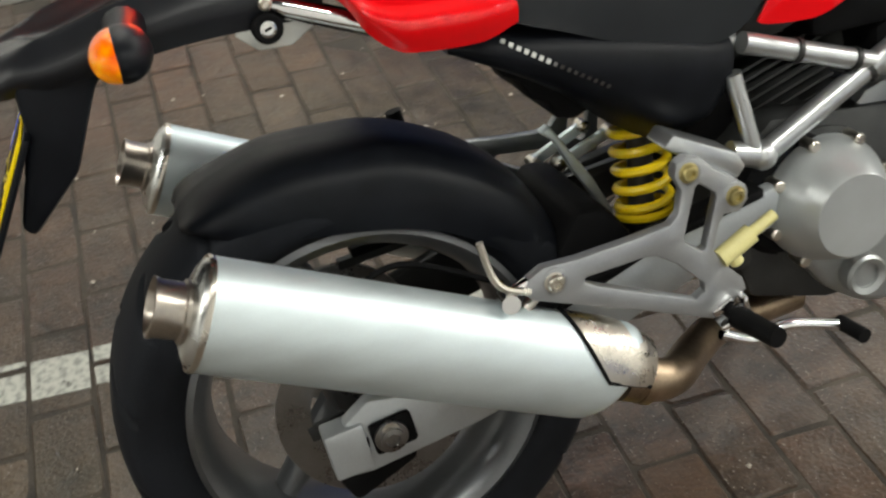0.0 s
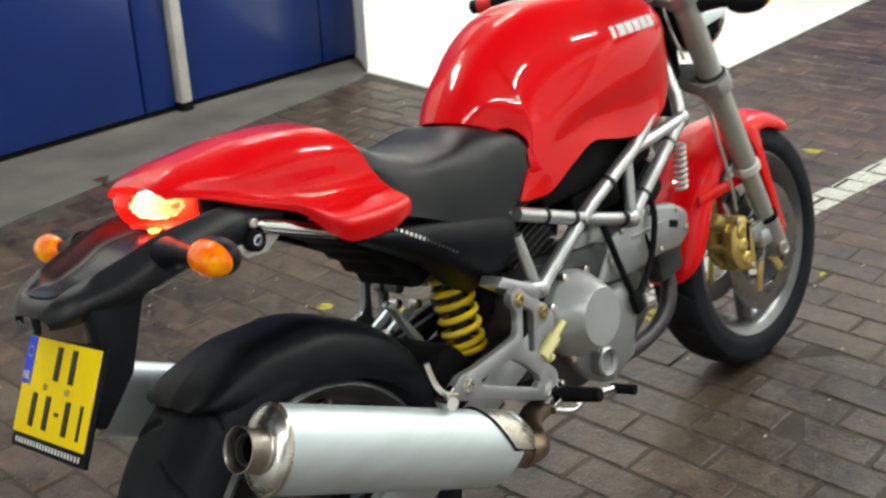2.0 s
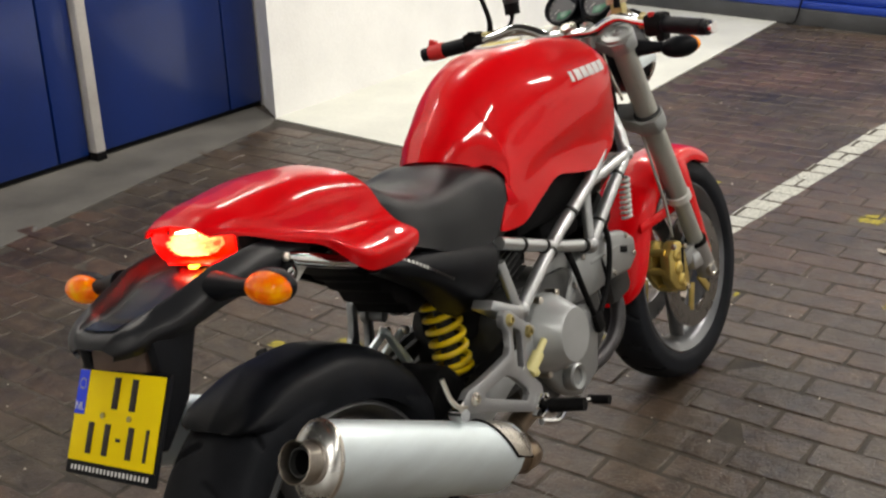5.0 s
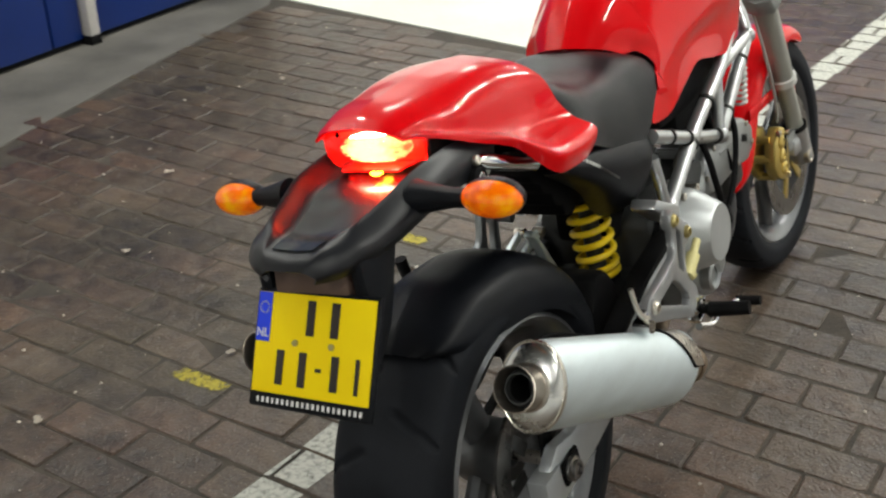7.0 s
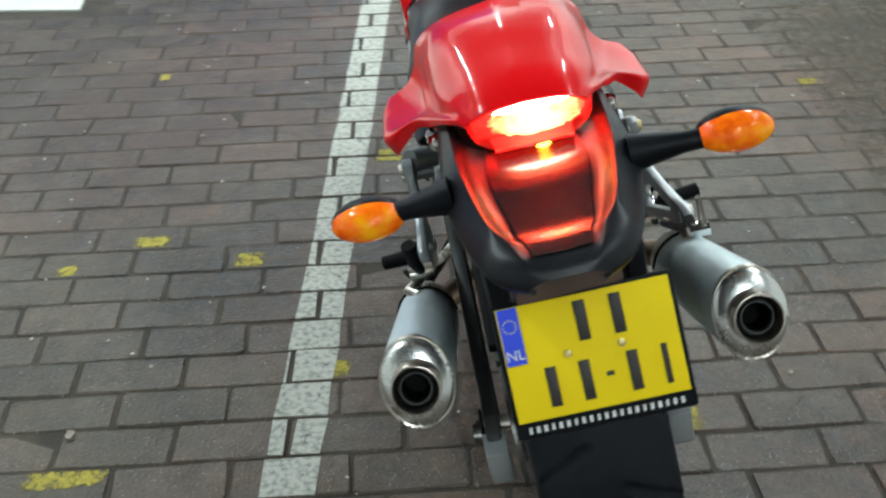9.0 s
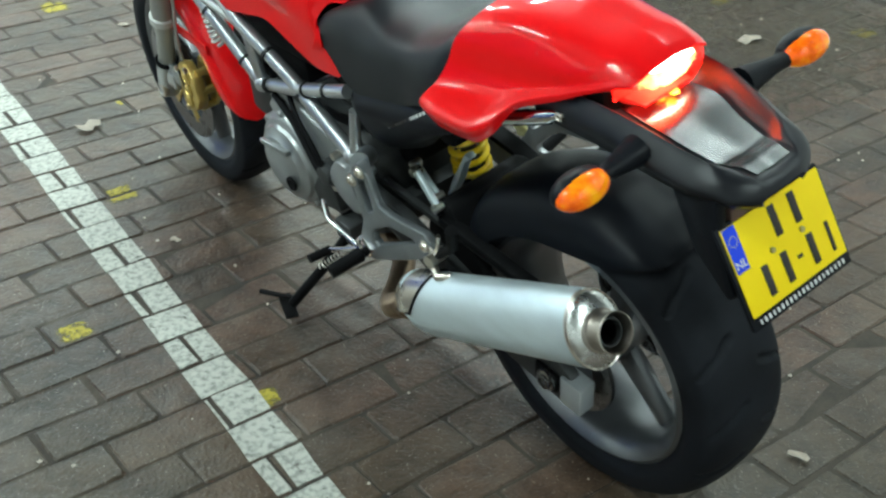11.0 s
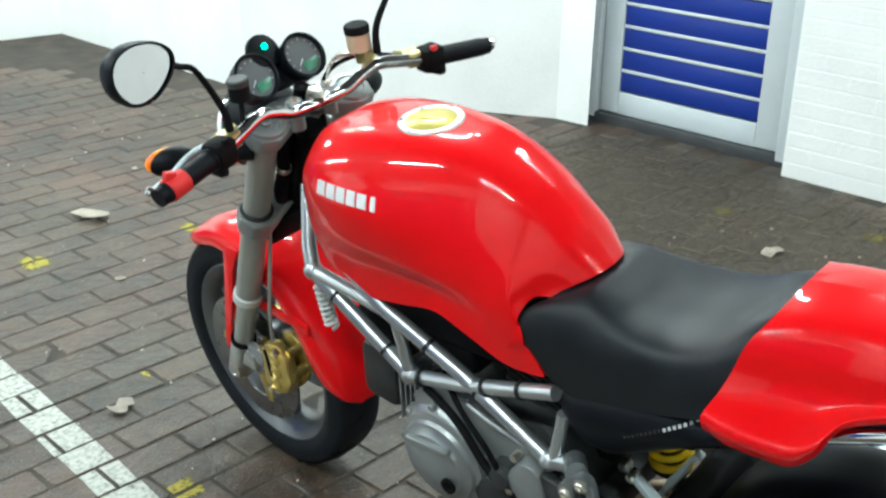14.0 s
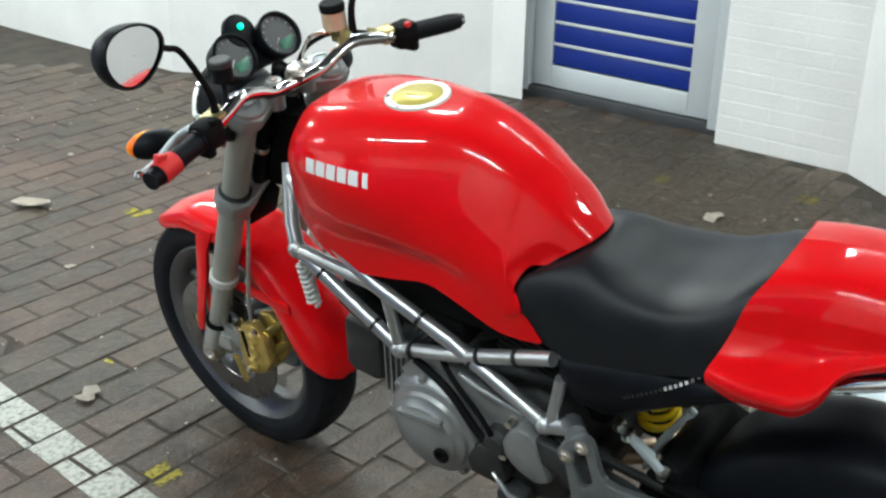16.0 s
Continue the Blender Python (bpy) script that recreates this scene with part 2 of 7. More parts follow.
    link.new(b.outputs[0], p.inputs["Normal"])
    return m


def worn_paint(name, color, hold, soft=0.06, ragged=False, most=0.8):
    """A thin coat of paint with worn-through patches; ragged: worn away towards the edges of the mark."""
    m, nt, p = shader(name)
    n, link = nt.nodes, nt.links
    geo = n.new("ShaderNodeNewGeometry")
    a = n.new("ShaderNodeTexNoise")
    a.inputs["Scale"].default_value, a.inputs["Detail"].default_value, a.inputs["Roughness"].default_value = 30, 9, 0.78
    c = n.new("ShaderNodeTexNoise")
    c.inputs["Scale"].default_value, c.inputs["Detail"].default_value = 75, 7
    link.new(geo.outputs["Position"], a.inputs["Vector"])
    link.new(geo.outputs["Position"], c.inputs["Vector"])
    keep = n.new("ShaderNodeMapRange")
    keep.inputs["From Min"].default_value, keep.inputs["From Max"].default_value = hold - soft, hold + soft
    link.new(a.outputs["Fac"], keep.inputs[0])
    if ragged:
        tc = n.new("ShaderNodeTexCoord")
        far = []
        xyz = n.new("ShaderNodeSeparateXYZ")
        link.new(tc.outputs["Generated"], xyz.inputs[0])
        for axis in (0, 1):
            d = n.new("ShaderNodeMath")
            d.operation = "SUBTRACT"
            d.inputs[1].default_value = 0.5
            link.new(xyz.outputs[axis], d.inputs[0])
            q = n.new("ShaderNodeMath")
            q.operation = "POWER"
            q.inputs[1].default_value = 4
            link.new(d.outputs[0], q.inputs[0])
            far.append(q)
        sm = n.new("ShaderNodeMath")
        link.new(far[0].outputs[0], sm.inputs[0])
        link.new(far[1].outputs[0], sm.inputs[1])
        less = n.new("ShaderNodeMath")
        less.operation = "MULTIPLY_ADD"
        less.inputs[1].default_value = -3.4
        link.new(sm.outputs[0], less.inputs[0])
        link.new(a.outputs["Fac"], less.inputs[2])
        link.new(less.outputs[0], keep.inputs[0])
        keep.inputs["To Max"].default_value = most
    link.new(keep.outputs[0], p.inputs["Alpha"])
    ramp = n.new("ShaderNodeValToRGB")
    ramp.color_ramp.elements[0].position, ramp.color_ramp.elements[1].position = 0.34, 0.56
    ramp.color_ramp.elements[0].color = (*(x * 0.50 for x in color), 1)
    ramp.color_ramp.elements[1].color = (*color, 1)
    link.new(c.outputs["Fac"], ramp.inputs[0])
    link.new(ramp.outputs[0], p.inputs["Base Color"])
    p.inputs["Roughness"].default_value = 0.65
    return m


def lamp_core():
    """The glowing inside of the tail lamp, uneven where the lens flutes break it up."""
    m, nt, p = shader("glowing_lamp_core")
    n, link = nt.nodes, nt.links
    tc = n.new("ShaderNodeTexCoord")
    wob = n.new("ShaderNodeTexNoise")
    wob.inputs["Scale"].default_value = 75
    link.new(tc.outputs["Object"], wob.inputs["Vector"])
    mp = n.new("ShaderNodeMapping")
    mp.vector_type = "TEXTURE"
    mp.inputs["Location"].default_value = (0.012, -0.134, 0.840)
    mp.inputs["Scale"].default_value = (0.057, 0.025, 0.0195)
    link.new(tc.outputs["Object"], mp.inputs[0])
    top = n.new("ShaderNodeSeparateXYZ")
    link.new(mp.outputs[0], top.inputs[0])
    side = n.new("ShaderNodeMath")
    side.operation = "ABSOLUTE"
    link.new(top.outputs[0], side.inputs[0])
    fall = n.new("ShaderNodeMath")
    fall.operation = "MULTIPLY_ADD"
    fall.inputs[1].default_value = 1.1
    link.new(wob.outputs["Fac"], fall.inputs[0])
    link.new(side.outputs[0], fall.inputs[2])
    power = n.new("ShaderNodeMapRange")
    power.inputs["From Min"].default_value, power.inputs["From Max"].default_value = 0.85, 1.55
    power.inputs["To Min"].default_value, power.inputs["To Max"].default_value = 50.0, 4.0
    link.new(fall.outputs[0], power.inputs[0])
    p.inputs["Base Color"].default_value = (0.6, 0.3, 0.1, 1)
    p.inputs["Emission Color"].default_value = (1.0, 0.78, 0.55, 1)
    link.new(power.outputs[0], p.inputs["Emission Strength"])
    return m


def red_lens():
    """Clear red plastic, lit a little from within."""
    m, nt, p = shader("red_lamp_lens")
    n, link = nt.nodes, nt.links
    p.inputs["Base Color"].default_value = (0.45, 0.004, 0.004, 1)
    p.inputs["Roughness"].default_value = 0.12
    p.inputs["Coat Weight"].default_value = 0.5
    p.inputs["Emission Color"].default_value = (1.0, 0.010, 0.006, 1)
    p.inputs["Emission Strength"].default_value = 1.3
    clear = n.new("ShaderNodeBsdfTransparent")
    clear.inputs[0].default_value = (1.0, 0.13, 0.055, 1)
    mix = n.new("ShaderNodeMixShader")
    mix.inputs[0].default_value = 0.48
    link.new(clear.outputs[0], mix.inputs[1])
    link.new(p.outputs[0], mix.inputs[2])
    link.new(mix.outputs[0], n["Material Output"].inputs["Surface"])
    return m


def lens_material():
    """Orange lens plastic with moulded prisms; patches and faint glow stand for light."""
    m, nt, p = shader("orange_lens")
    n, link = nt.nodes, nt.links
    tc = n.new("ShaderNodeTexCoord")
    cells = n.new("ShaderNodeTexVoronoi")
    cells.inputs["Scale"].default_value = 70
    link.new(tc.outputs["Object"], cells.inputs["Vector"])
    soft = n.new("ShaderNodeTexNoise")
    soft.inputs["Scale"].default_value = 34
    soft.inputs["Detail"].default_value = 3
    link.new(tc.outputs["Object"], soft.inputs["Vector"])
    ramp = n.new("ShaderNodeValToRGB")
    els = ramp.color_ramp.elements
    els[0].position, els[0].color = 0.32, (0.72, 0.075, 0.0, 1)
    els[1].position, els[1].color = 0.68, (1.0, 0.40, 0.0, 1)
    e = els.new(0.48)
    e.color = (0.92, 0.17, 0.001, 1)
    link.new(soft.outputs["Fac"], ramp.inputs[0])
    link.new(ramp.outputs[0], p.inputs["Base Color"])
    link.new(ramp.outputs[0], p.inputs["Emission Color"])
    # Unlit lens: a little emission in place of light passing through.
    p.inputs["Emission Strength"].default_value = 0.16
    p.inputs["Specular IOR Level"].default_value = 0.15
    b = n.new("ShaderNodeBump")
    b.inputs["Strength"].default_value = 0.35
    b.inputs["Distance"].default_value = 0.0010
    link.new(cells.outputs["Distance"], b.inputs["Height"])
    link.new(b.outputs[0], p.inputs["Normal"])
    p.inputs["Roughness"].default_value = 0.2
    p.inputs["Coat Weight"].default_value = 0.5
    p.inputs["Coat Roughness"].default_value = 0.02
    return m


def glow(name, color, strength):
    m, nt, p = shader(name)
    p.inputs["Base Color"].default_value = (*color, 1)
    p.inputs["Emission Color"].default_value = (*color, 1)
    p.inputs["Emission Strength"].default_value = strength
    return m


def glass_material():
    m, nt, p = shader("clear_glass")
    p.inputs["Base Color"].default_value = (1, 1, 1, 1)
    p.inputs["Roughness"].default_value = 0.03
    p.inputs["Transmission Weight"].default_value = 1.0
    p.inputs["IOR"].default_value = 1.3
    return m


BRICK = brick_material()
LINEPAINT = worn_paint("worn_white_line_paint", (0.50, 0.505, 0.45), 0.37)
MARKPAINT = worn_paint("worn_yellow_mark_paint", (0.50, 0.42, 0.04), 0.41, 0.08, True)
MUD = worn_paint("dried_mud_film", (0.112, 0.092, 0.062), 0.47, 0.18, True, 0.66)
ORANGE = lens_material()
TAILLAMP = red_lens()
LAMPCORE = lamp_core()
LOWLENS = glow("lit_red_lower_lens", (1.0, 0.006, 0.003), 5.0)
BULB = glow("warm_bulb", (1.0, 0.42, 0.02), 22.0)
GLASS = glass_material()
PLATELAMP = glow("tube_cover", (1, 1, 1), 1.0)


# ---- mesh helpers ----
def catmull(pts, n):
    """n points along a smooth curve through pts."""
    P = np.array(pts, float)
    k = len(P)
    out = []
    for s in np.linspace(0, k - 1, n):
        i = min(int(s), k - 2)
        f = s - i
        p0, p1, p2, p3 = P[max(i - 1, 0)], P[i], P[i + 1], P[min(i + 2, k - 1)]
        out.append(0.5 * (2 * p1 + (p2 - p0) * f + (2 * p0 - 5 * p1 + 4 * p2 - p3) * f * f + (3 * p1 - p0 - 3 * p2 + p3) * f ** 3))
    return np.array(out)


def eased(rows, n):
    """n rows between the given ones, without overshoot."""
    R = np.array(rows, float)
    k = len(R)
    d = np.diff(R, axis=0)
    m = np.zeros_like(R)
    m[0], m[-1] = d[0], d[-1]
    for i in range(1, k - 1):
        a, b = d[i - 1], d[i]
        same = a * b > 0
        m[i] = np.where(same, 2 * a * b / np.where(np.abs(a + b) < 1e-12, 1, a + b), 0)
    out = []
    for s in np.linspace(0, k - 1, n):
        i = min(int(s), k - 2)
        f = s - i
        h = (2 * f ** 3 - 3 * f * f + 1, f ** 3 - 2 * f * f + f, -2 * f ** 3 + 3 * f * f, f ** 3 - f * f)
        out.append(h[0] * R[i] + h[1] * m[i] + h[2] * R[i + 1] + h[3] * m[i + 1])
    return np.array(out)


def grid_mesh(rows, closed=False, thick=0.0):
    """A sheet through rows of points; thick gives it depth."""
    bm = bmesh.new()
    vs = [[bm.verts.new(p) for p in r] for r in rows]
    for a, b in zip(vs, vs[1:]):
        cols = range(len(a) if closed else len(a) - 1)
        for j in cols:
            quad = (a[j], a[(j + 1) % len(a)], b[(j + 1) % len(a)], b[j])
            bm.faces.new(quad)
    bmesh.ops.remove_doubles(bm, verts=bm.verts[:], dist=1e-5)
    bmesh.ops.recalc_face_normals(bm, faces=bm.faces[:])
    if thick:
        bmesh.ops.solidify(bm, geom=bm.faces[:], thickness=thick)
        bmesh.ops.recalc_face_normals(bm, faces=bm.faces[:])
    return bm


def skin(sections, nu, nv, thick=0.0):
    """A sheet that is alike on both sides of x = 0, from half sections that run from the middle outwards."""
    half = eased(sections, nu)
    rows = []
    for sec in half:
        right = catmull(sec, nv)
        left = right[:0:-1] * (-1, 1, 1)
        rows.append(np.vstack([left, right]))
    return grid_mesh(rows, False, thick)


def tube(pts, r, seg=12, smooth=0, caps=True):
    """A round bar along pts; r: one radius or one for each point."""
    if smooth:
        rs = np.interp(np.linspace(0, 1, smooth), np.linspace(0, 1, len(pts)), r if hasattr(r, "__len__") else [r] * len(pts))
        pts = catmull(pts, smooth)
        r = rs
    P = [Vector(p) for p in pts]
    rad = list(r) if hasattr(r, "__len__") else [r] * len(P)
    bm = bmesh.new()
    side = None
    rings = []
    for i, p in enumerate(P):
        d = (P[min(i + 1, len(P) - 1)] - P[max(i - 1, 0)]).normalized()
        if side is None:
            side = d.orthogonal().normalized()
        side = (side - d * side.dot(d)).normalized()
        up = d.cross(side)
        rings.append([bm.verts.new(p + (side * math.cos(a) + up * math.sin(a)) * rad[i]) for a in (2 * math.pi * k / seg for k in range(seg))])
    for a, b in zip(rings, rings[1:]):
        for j in range(seg):
            bm.faces.new((a[j], a[(j + 1) % seg], b[(j + 1) % seg], b[j]))
    if caps:
        bm.faces.new(rings[0])
        bm.faces.new(rings[-1])
    bmesh.ops.recalc_face_normals(bm, faces=bm.faces[:])
    return bm


def lathe(profile, origin, axis, seg=32, squash=1.0, closed=False):
    """Turns (distance along the axis, radius) pairs round the axis; closed joins the profile's ends."""
    ax = Vector(axis).normalized()
    e1 = ax.cross(Vector((0, 0, 1)) if abs(ax.z) < 0.9 else Vector((1, 0, 0))).normalized()
    e2 = ax.cross(e1)
    o = Vector(origin)
    bm = bmesh.new()
    rows = []
    for h, r in profile:
        if r < 1e-6:
            v = bm.verts.new(o + ax * h)
            rows.append([v] * seg)
        else:
            rows.append([bm.verts.new(o + ax * h + (e1 * math.cos(a) * squash + e2 * math.sin(a)) * r) for a in (2 * math.pi * k / seg for k in range(seg))])
    pairs = list(zip(rows, rows[1:])) + ([(rows[-1], rows[0])] if closed else [])
    for a, b in pairs:
        for j in range(seg):
            f = []
            for v in (a[j], a[(j + 1) % seg], b[(j + 1) % seg], b[j]):
                if v not in f:
                    f.append(v)
            if len(f) > 2:
                bm.faces.new(f)
    bmesh.ops.recalc_face_normals(bm, faces=bm.faces[:])
    return bm


def plate(outline, holes, x0, x1, bevel=0.0):
    """A flat casting with holes through it: an outline in (y, z), drawn out from x0 to x1."""
    bm = bmesh.new()
    edges = []
    for loop in [outline] + holes:
        vs = [bm.verts.new((x0, y, z)) for y, z in loop]
        edges += [bm.edges.new((vs[i], vs[(i + 1) % len(vs)])) for i in range(len(vs))]
    bmesh.ops.triangle_fill(bm, edges=edges, use_beauty=True, use_dissolve=False)
    out = bmesh.ops.extrude_face_region(bm, geom=bm.faces[:])
    for v in out["geom"]:
        if isinstance(v, bmesh.types.BMVert):
            v.co.x = x1
    bmesh.ops.recalc_face_normals(bm, faces=bm.faces[:])
    if bevel:
        sharp = [e for e in bm.edges if len(e.link_faces) == 2 and e.calc_face_angle(0) > 1.2]
        bmesh.ops.bevel(bm, geom=sharp, offset=bevel, segments=2, affect="EDGES", profile=0.5)
    return bm


def rounded(bm, width, seg=2):
    if width:
        bmesh.ops.bevel(bm, geom=bm.edges[:], offset=width, segments=seg, affect="EDGES", profile=0.5)
    return bm


def box(center, size, rot=(0, 0, 0), bevel=0.0, seg=2):
    bm = bmesh.new()
    bmesh.ops.create_cube(bm, size=1)
    bmesh.ops.transform(bm, matrix=Matrix.Diagonal((*size, 1)), verts=bm.verts[:])
    rounded(bm, bevel, seg)
    bmesh.ops.transform(bm, matrix=pose(*center, *rot), verts=bm.verts[:])
    return bm


def prism(poly, x0, x1, bevel=0.0, seg=2):
    """An outline in (y, z), drawn out from x0 to x1."""
    bm = bmesh.new()
    a = [bm.verts.new((x0, y, z)) for y, z in poly]
    b = [bm.verts.new((x1, y, z)) for y, z in poly]
    bm.faces.new(a)
    bm.faces.new(b[::-1])
    for i in range(len(poly)):
        j = (i + 1) % len(poly)
        bm.faces.new((a[i], b[i], b[j], a[j]))
    bmesh.ops.recalc_face_normals(bm, faces=bm.faces[:])
    return rounded(bm, bevel, seg)


def slab(poly, z0, z1, bevel=0.0):
    """An outline in (x, y), drawn up from z0 to z1."""
    bm = bmesh.new()
    a = [bm.verts.new((x, y, z0)) for x, y in poly]
    b = [bm.verts.new((x, y, z1)) for x, y in poly]
    bm.faces.new(a)
    bm.faces.new(b)
    for i in range(len(poly)):
        j = (i + 1) % len(poly)
        bm.faces.new((a[i], a[j], b[j], b[i]))
    bmesh.ops.recalc_face_normals(bm, faces=bm.faces[:])
    return rounded(bm, bevel)


def bar(p, q, width, depth, bevel=0.003):
    """A flat bar in the (y, z) plane from p to q (x, y, z), width across and depth along x."""
    p, q = Vector(p), Vector(q)
    d = (q - p).normalized()
    n = Vector((1, 0, 0)).cross(d).normalized()
    x = d.cross(n)
    bm = bmesh.new()
    bmesh.ops.create_cube(bm, size=1)
    m = Matrix.Translation((p + q) / 2) @ Matrix((x, n, d)).transposed().to_4x4()
    bmesh.ops.transform(bm, matrix=Matrix.Diagonal((depth, width, (q - p).length, 1)), verts=bm.verts[:])
    rounded(bm, bevel)
    bmesh.ops.transform(bm, matrix=m, verts=bm.verts[:])
    return bm


def ball(center, radii, rot=(0, 0, 0), u=24, v=14):
    bm = bmesh.new()
    bmesh.ops.create_uvsphere(bm, u_segments=u, v_segments=v, radius=1)
    bmesh.ops.transform(bm, matrix=pose(*center, *rot) @ Matrix.Diagonal((*radii, 1)), verts=bm.verts[:])
    return bm


def coil(p, q, big, thin, turns, seg=8):
    p, q = Vector(p), Vector(q)
    d = (q - p).normalized()
    e1 = d.orthogonal().normalized()
    e2 = d.cross(e1)
    n = int(turns * 20)
    pts = []
    for i in range(n + 1):
        a = 2 * math.pi * turns * i / n
        pts.append(p.lerp(q, i / n) + (e1 * math.cos(a) + e2 * math.sin(a)) * big)
    return tube(pts, thin, seg)


def join(*bms):
    out = bms[0]
    for b in bms[1:]:
        me = bpy.data.meshes.new("join")
        b.to_mesh(me)
        out.from_mesh(me)
        bpy.data.meshes.remove(me)
        b.free()
    return out


def moved(bm, m):
    bmesh.ops.transform(bm, matrix=m, verts=bm.verts[:])
    return bm


def part(name, bm, material, parent=None, label="", sharp=38):
    me = bpy.data.meshes.new(name)
    for f in bm.faces:
        f.smooth = True
    bm.to_mesh(me)
    bm.free()
    me.set_sharp_from_angle(angle=radians(sharp))
    me.materials.append(material)
    ob = new(name, me)
    ob.parent = parent
    if label:
        ob["label"] = label
    return ob


def thing(name, label, category, m=Matrix(), group="", kind=""):
    ob = new(name)
    ob.empty_display_size = 0.1
    ob.matrix_basis = m
    return tagged(ob, label, category, group, kind)


def structure(name, bm, material, label="", category=""):
    return tagged(part(name, bm, material), label, category, "", "structure")


# ---- the yard: ground, walls, doors ----
SKEW = radians(5.5)
ROWS = radians(1.2)
US, VS = Vector((math.cos(ROWS), -math.sin(ROWS))), Vector((math.sin(SKEW), math.cos(SKEW)))


def plan(u, v):
    p = US * u + VS * v
    return p.x, p.y


def in_plan(x, y):
    """The place along and across the rows of bricks of a point on the ground."""
    d = US.x * VS.y - US.y * VS.x
    return (x * VS.y - y * VS.x) / d, (US.x * y - US.y * x) / d


def ground_sheet():
    bm = bmesh.new()
    for x, y in ((-9, -9), (9, -9), (9, 12), (-9, 12)):
        bm.verts.new((x, y, -0.0030))
    bm.faces.new(bm.verts[:])
    return bm


ground = structure("ground", ground_sheet(), SAND, "dark sand bed under the brown clay paving bricks", "ground")

WHITE_AREA = [(-2.92, 2.965), (-1.40, 2.785), (-1.545, 6.60), (-2.92, 6.86)]
structure("floor_white", slab(WHITE_AREA, -0.03, 0.004), FLOORWHITE, "white-painted concrete floor strip along the white wall", "floor")
structure("apron", slab([(-3.30, -7.0), (-2.10, -7.0), (-2.10, -4.0), (-2.43, 0.3), (-2.55, 1.0), (-2.73, 2.03), (-2.85, 2.85), (-2.915, 2.96), (-3.30, 3.16)], -0.03, 0.002), CONCRETE,
          "worn grey concrete apron before the blue doors", "pavement")


def wall(name, p, q, z0, z1, thick, label, material=None, flip=1):
    """A wall whose seen face runs from p to q; its thickness lies behind it."""
    p, q = Vector(p), Vector(q)
    d = (q - p).normalized()
    n = Vector((d.y, -d.x)) * thick * flip
    return structure(name, slab([p, q, q + n, p + n], z0, z1), material or PLASTER, label, "wall")


structure("wall_west", slab([(-2.92, 2.975), (-2.92, 6.92), (-3.42, 6.92), (-3.42, 3.18), (-3.17, 3.155)], 0, CEILING), PLASTER, "smooth white-painted masonry wall beside the blue doors", "wall")
wall("wall_west_pier", (-2.83, -6.0), (-2.83, 0.62), 0, CEILING, 0.6, "white-painted masonry pier beside the blue doors", flip=-1)
wall("wall_west_lintel", (-3.15, 0.42), (-3.15, 3.15), 2.35, CEILING, 0.3, "white-painted lintel over the blue doors", flip=-1)
# Two unseen walls added to close the yard and give the mirrors something pale.
wall("wall_west_end", (-3.15, -7.0), (-3.15, -6.0), 0, CEILING, 0.3, "white-painted masonry wall", flip=-1)
wall("wall_south", (-4.2, -7.0), (3.4, -7.0), 0, CEILING, 0.3, "plain white wall added out of view to close the yard")
wall("wall_east_south", (2.45, -7.0), (2.45, 0.62), 0, CEILING, 0.5, "white-painted masonry wall along the yard")
wall("wall_east_bend", (2.45, 0.62), (2.71, 0.96), 0, CEILING, 0.4, "white-painted splayed wall end")
wall("wall_east", (2.71, 0.96), (2.71, 1.534), 0, CEILING, 0.5, "white-painted brick wall beside the grey door")
structure("wall_east_mid", slab([(2.71, 2.515), (2.70, 2.69), (3.10, 2.69), (3.10, 2.65), (2.83, 2.625)], 0, CEILING), PLASTER, "white-painted brick pier beside the grey door", "wall")
wall("wall_east_lintel", (2.71, 1.534), (2.71, 2.515), 2.1, CEILING, 0.5, "white-painted lintel over the grey door")
wall("wall_east_splay", (2.70, 2.69), (1.97, 4.12), 0, CEILING, 0.4, "white-painted splayed wall")
wall("wall_east_far", (1.97, 4.12), (1.98, 5.90), 0, CEILING, 0.4, "white-painted masonry wall at the far end")
FAR_A, FAR_B = Vector((-2.92, 6.87)), Vector((2.01, 5.86))
FAR_D = (FAR_B - FAR_A).normalized()
SHUT_END = 2.75
wall("wall_north", FAR_A + FAR_D * SHUT_END, FAR_B + FAR_D * 0.3, 0, CEILING, 0.3, "white wall at the far end of the yard", flip=-1)
wall("wall_north_lintel", FAR_A - FAR_D * 0.3, FAR_A + FAR_D * SHUT_END, 2.4, CEILING, 0.3, "white lintel over the roller shutter", flip=-1)
# Ceiling added out of view to close the yard and limit bounced light.
structure("ceiling", slab([(-4.2, -7.3), (3.4, -7.3), (3.4, 8.0), (-4.2, 8.0)], CEILING, CEILING + 0.12), DARKCEIL, "dark ceiling added out of view over the yard to cut bounced light", "ceiling")


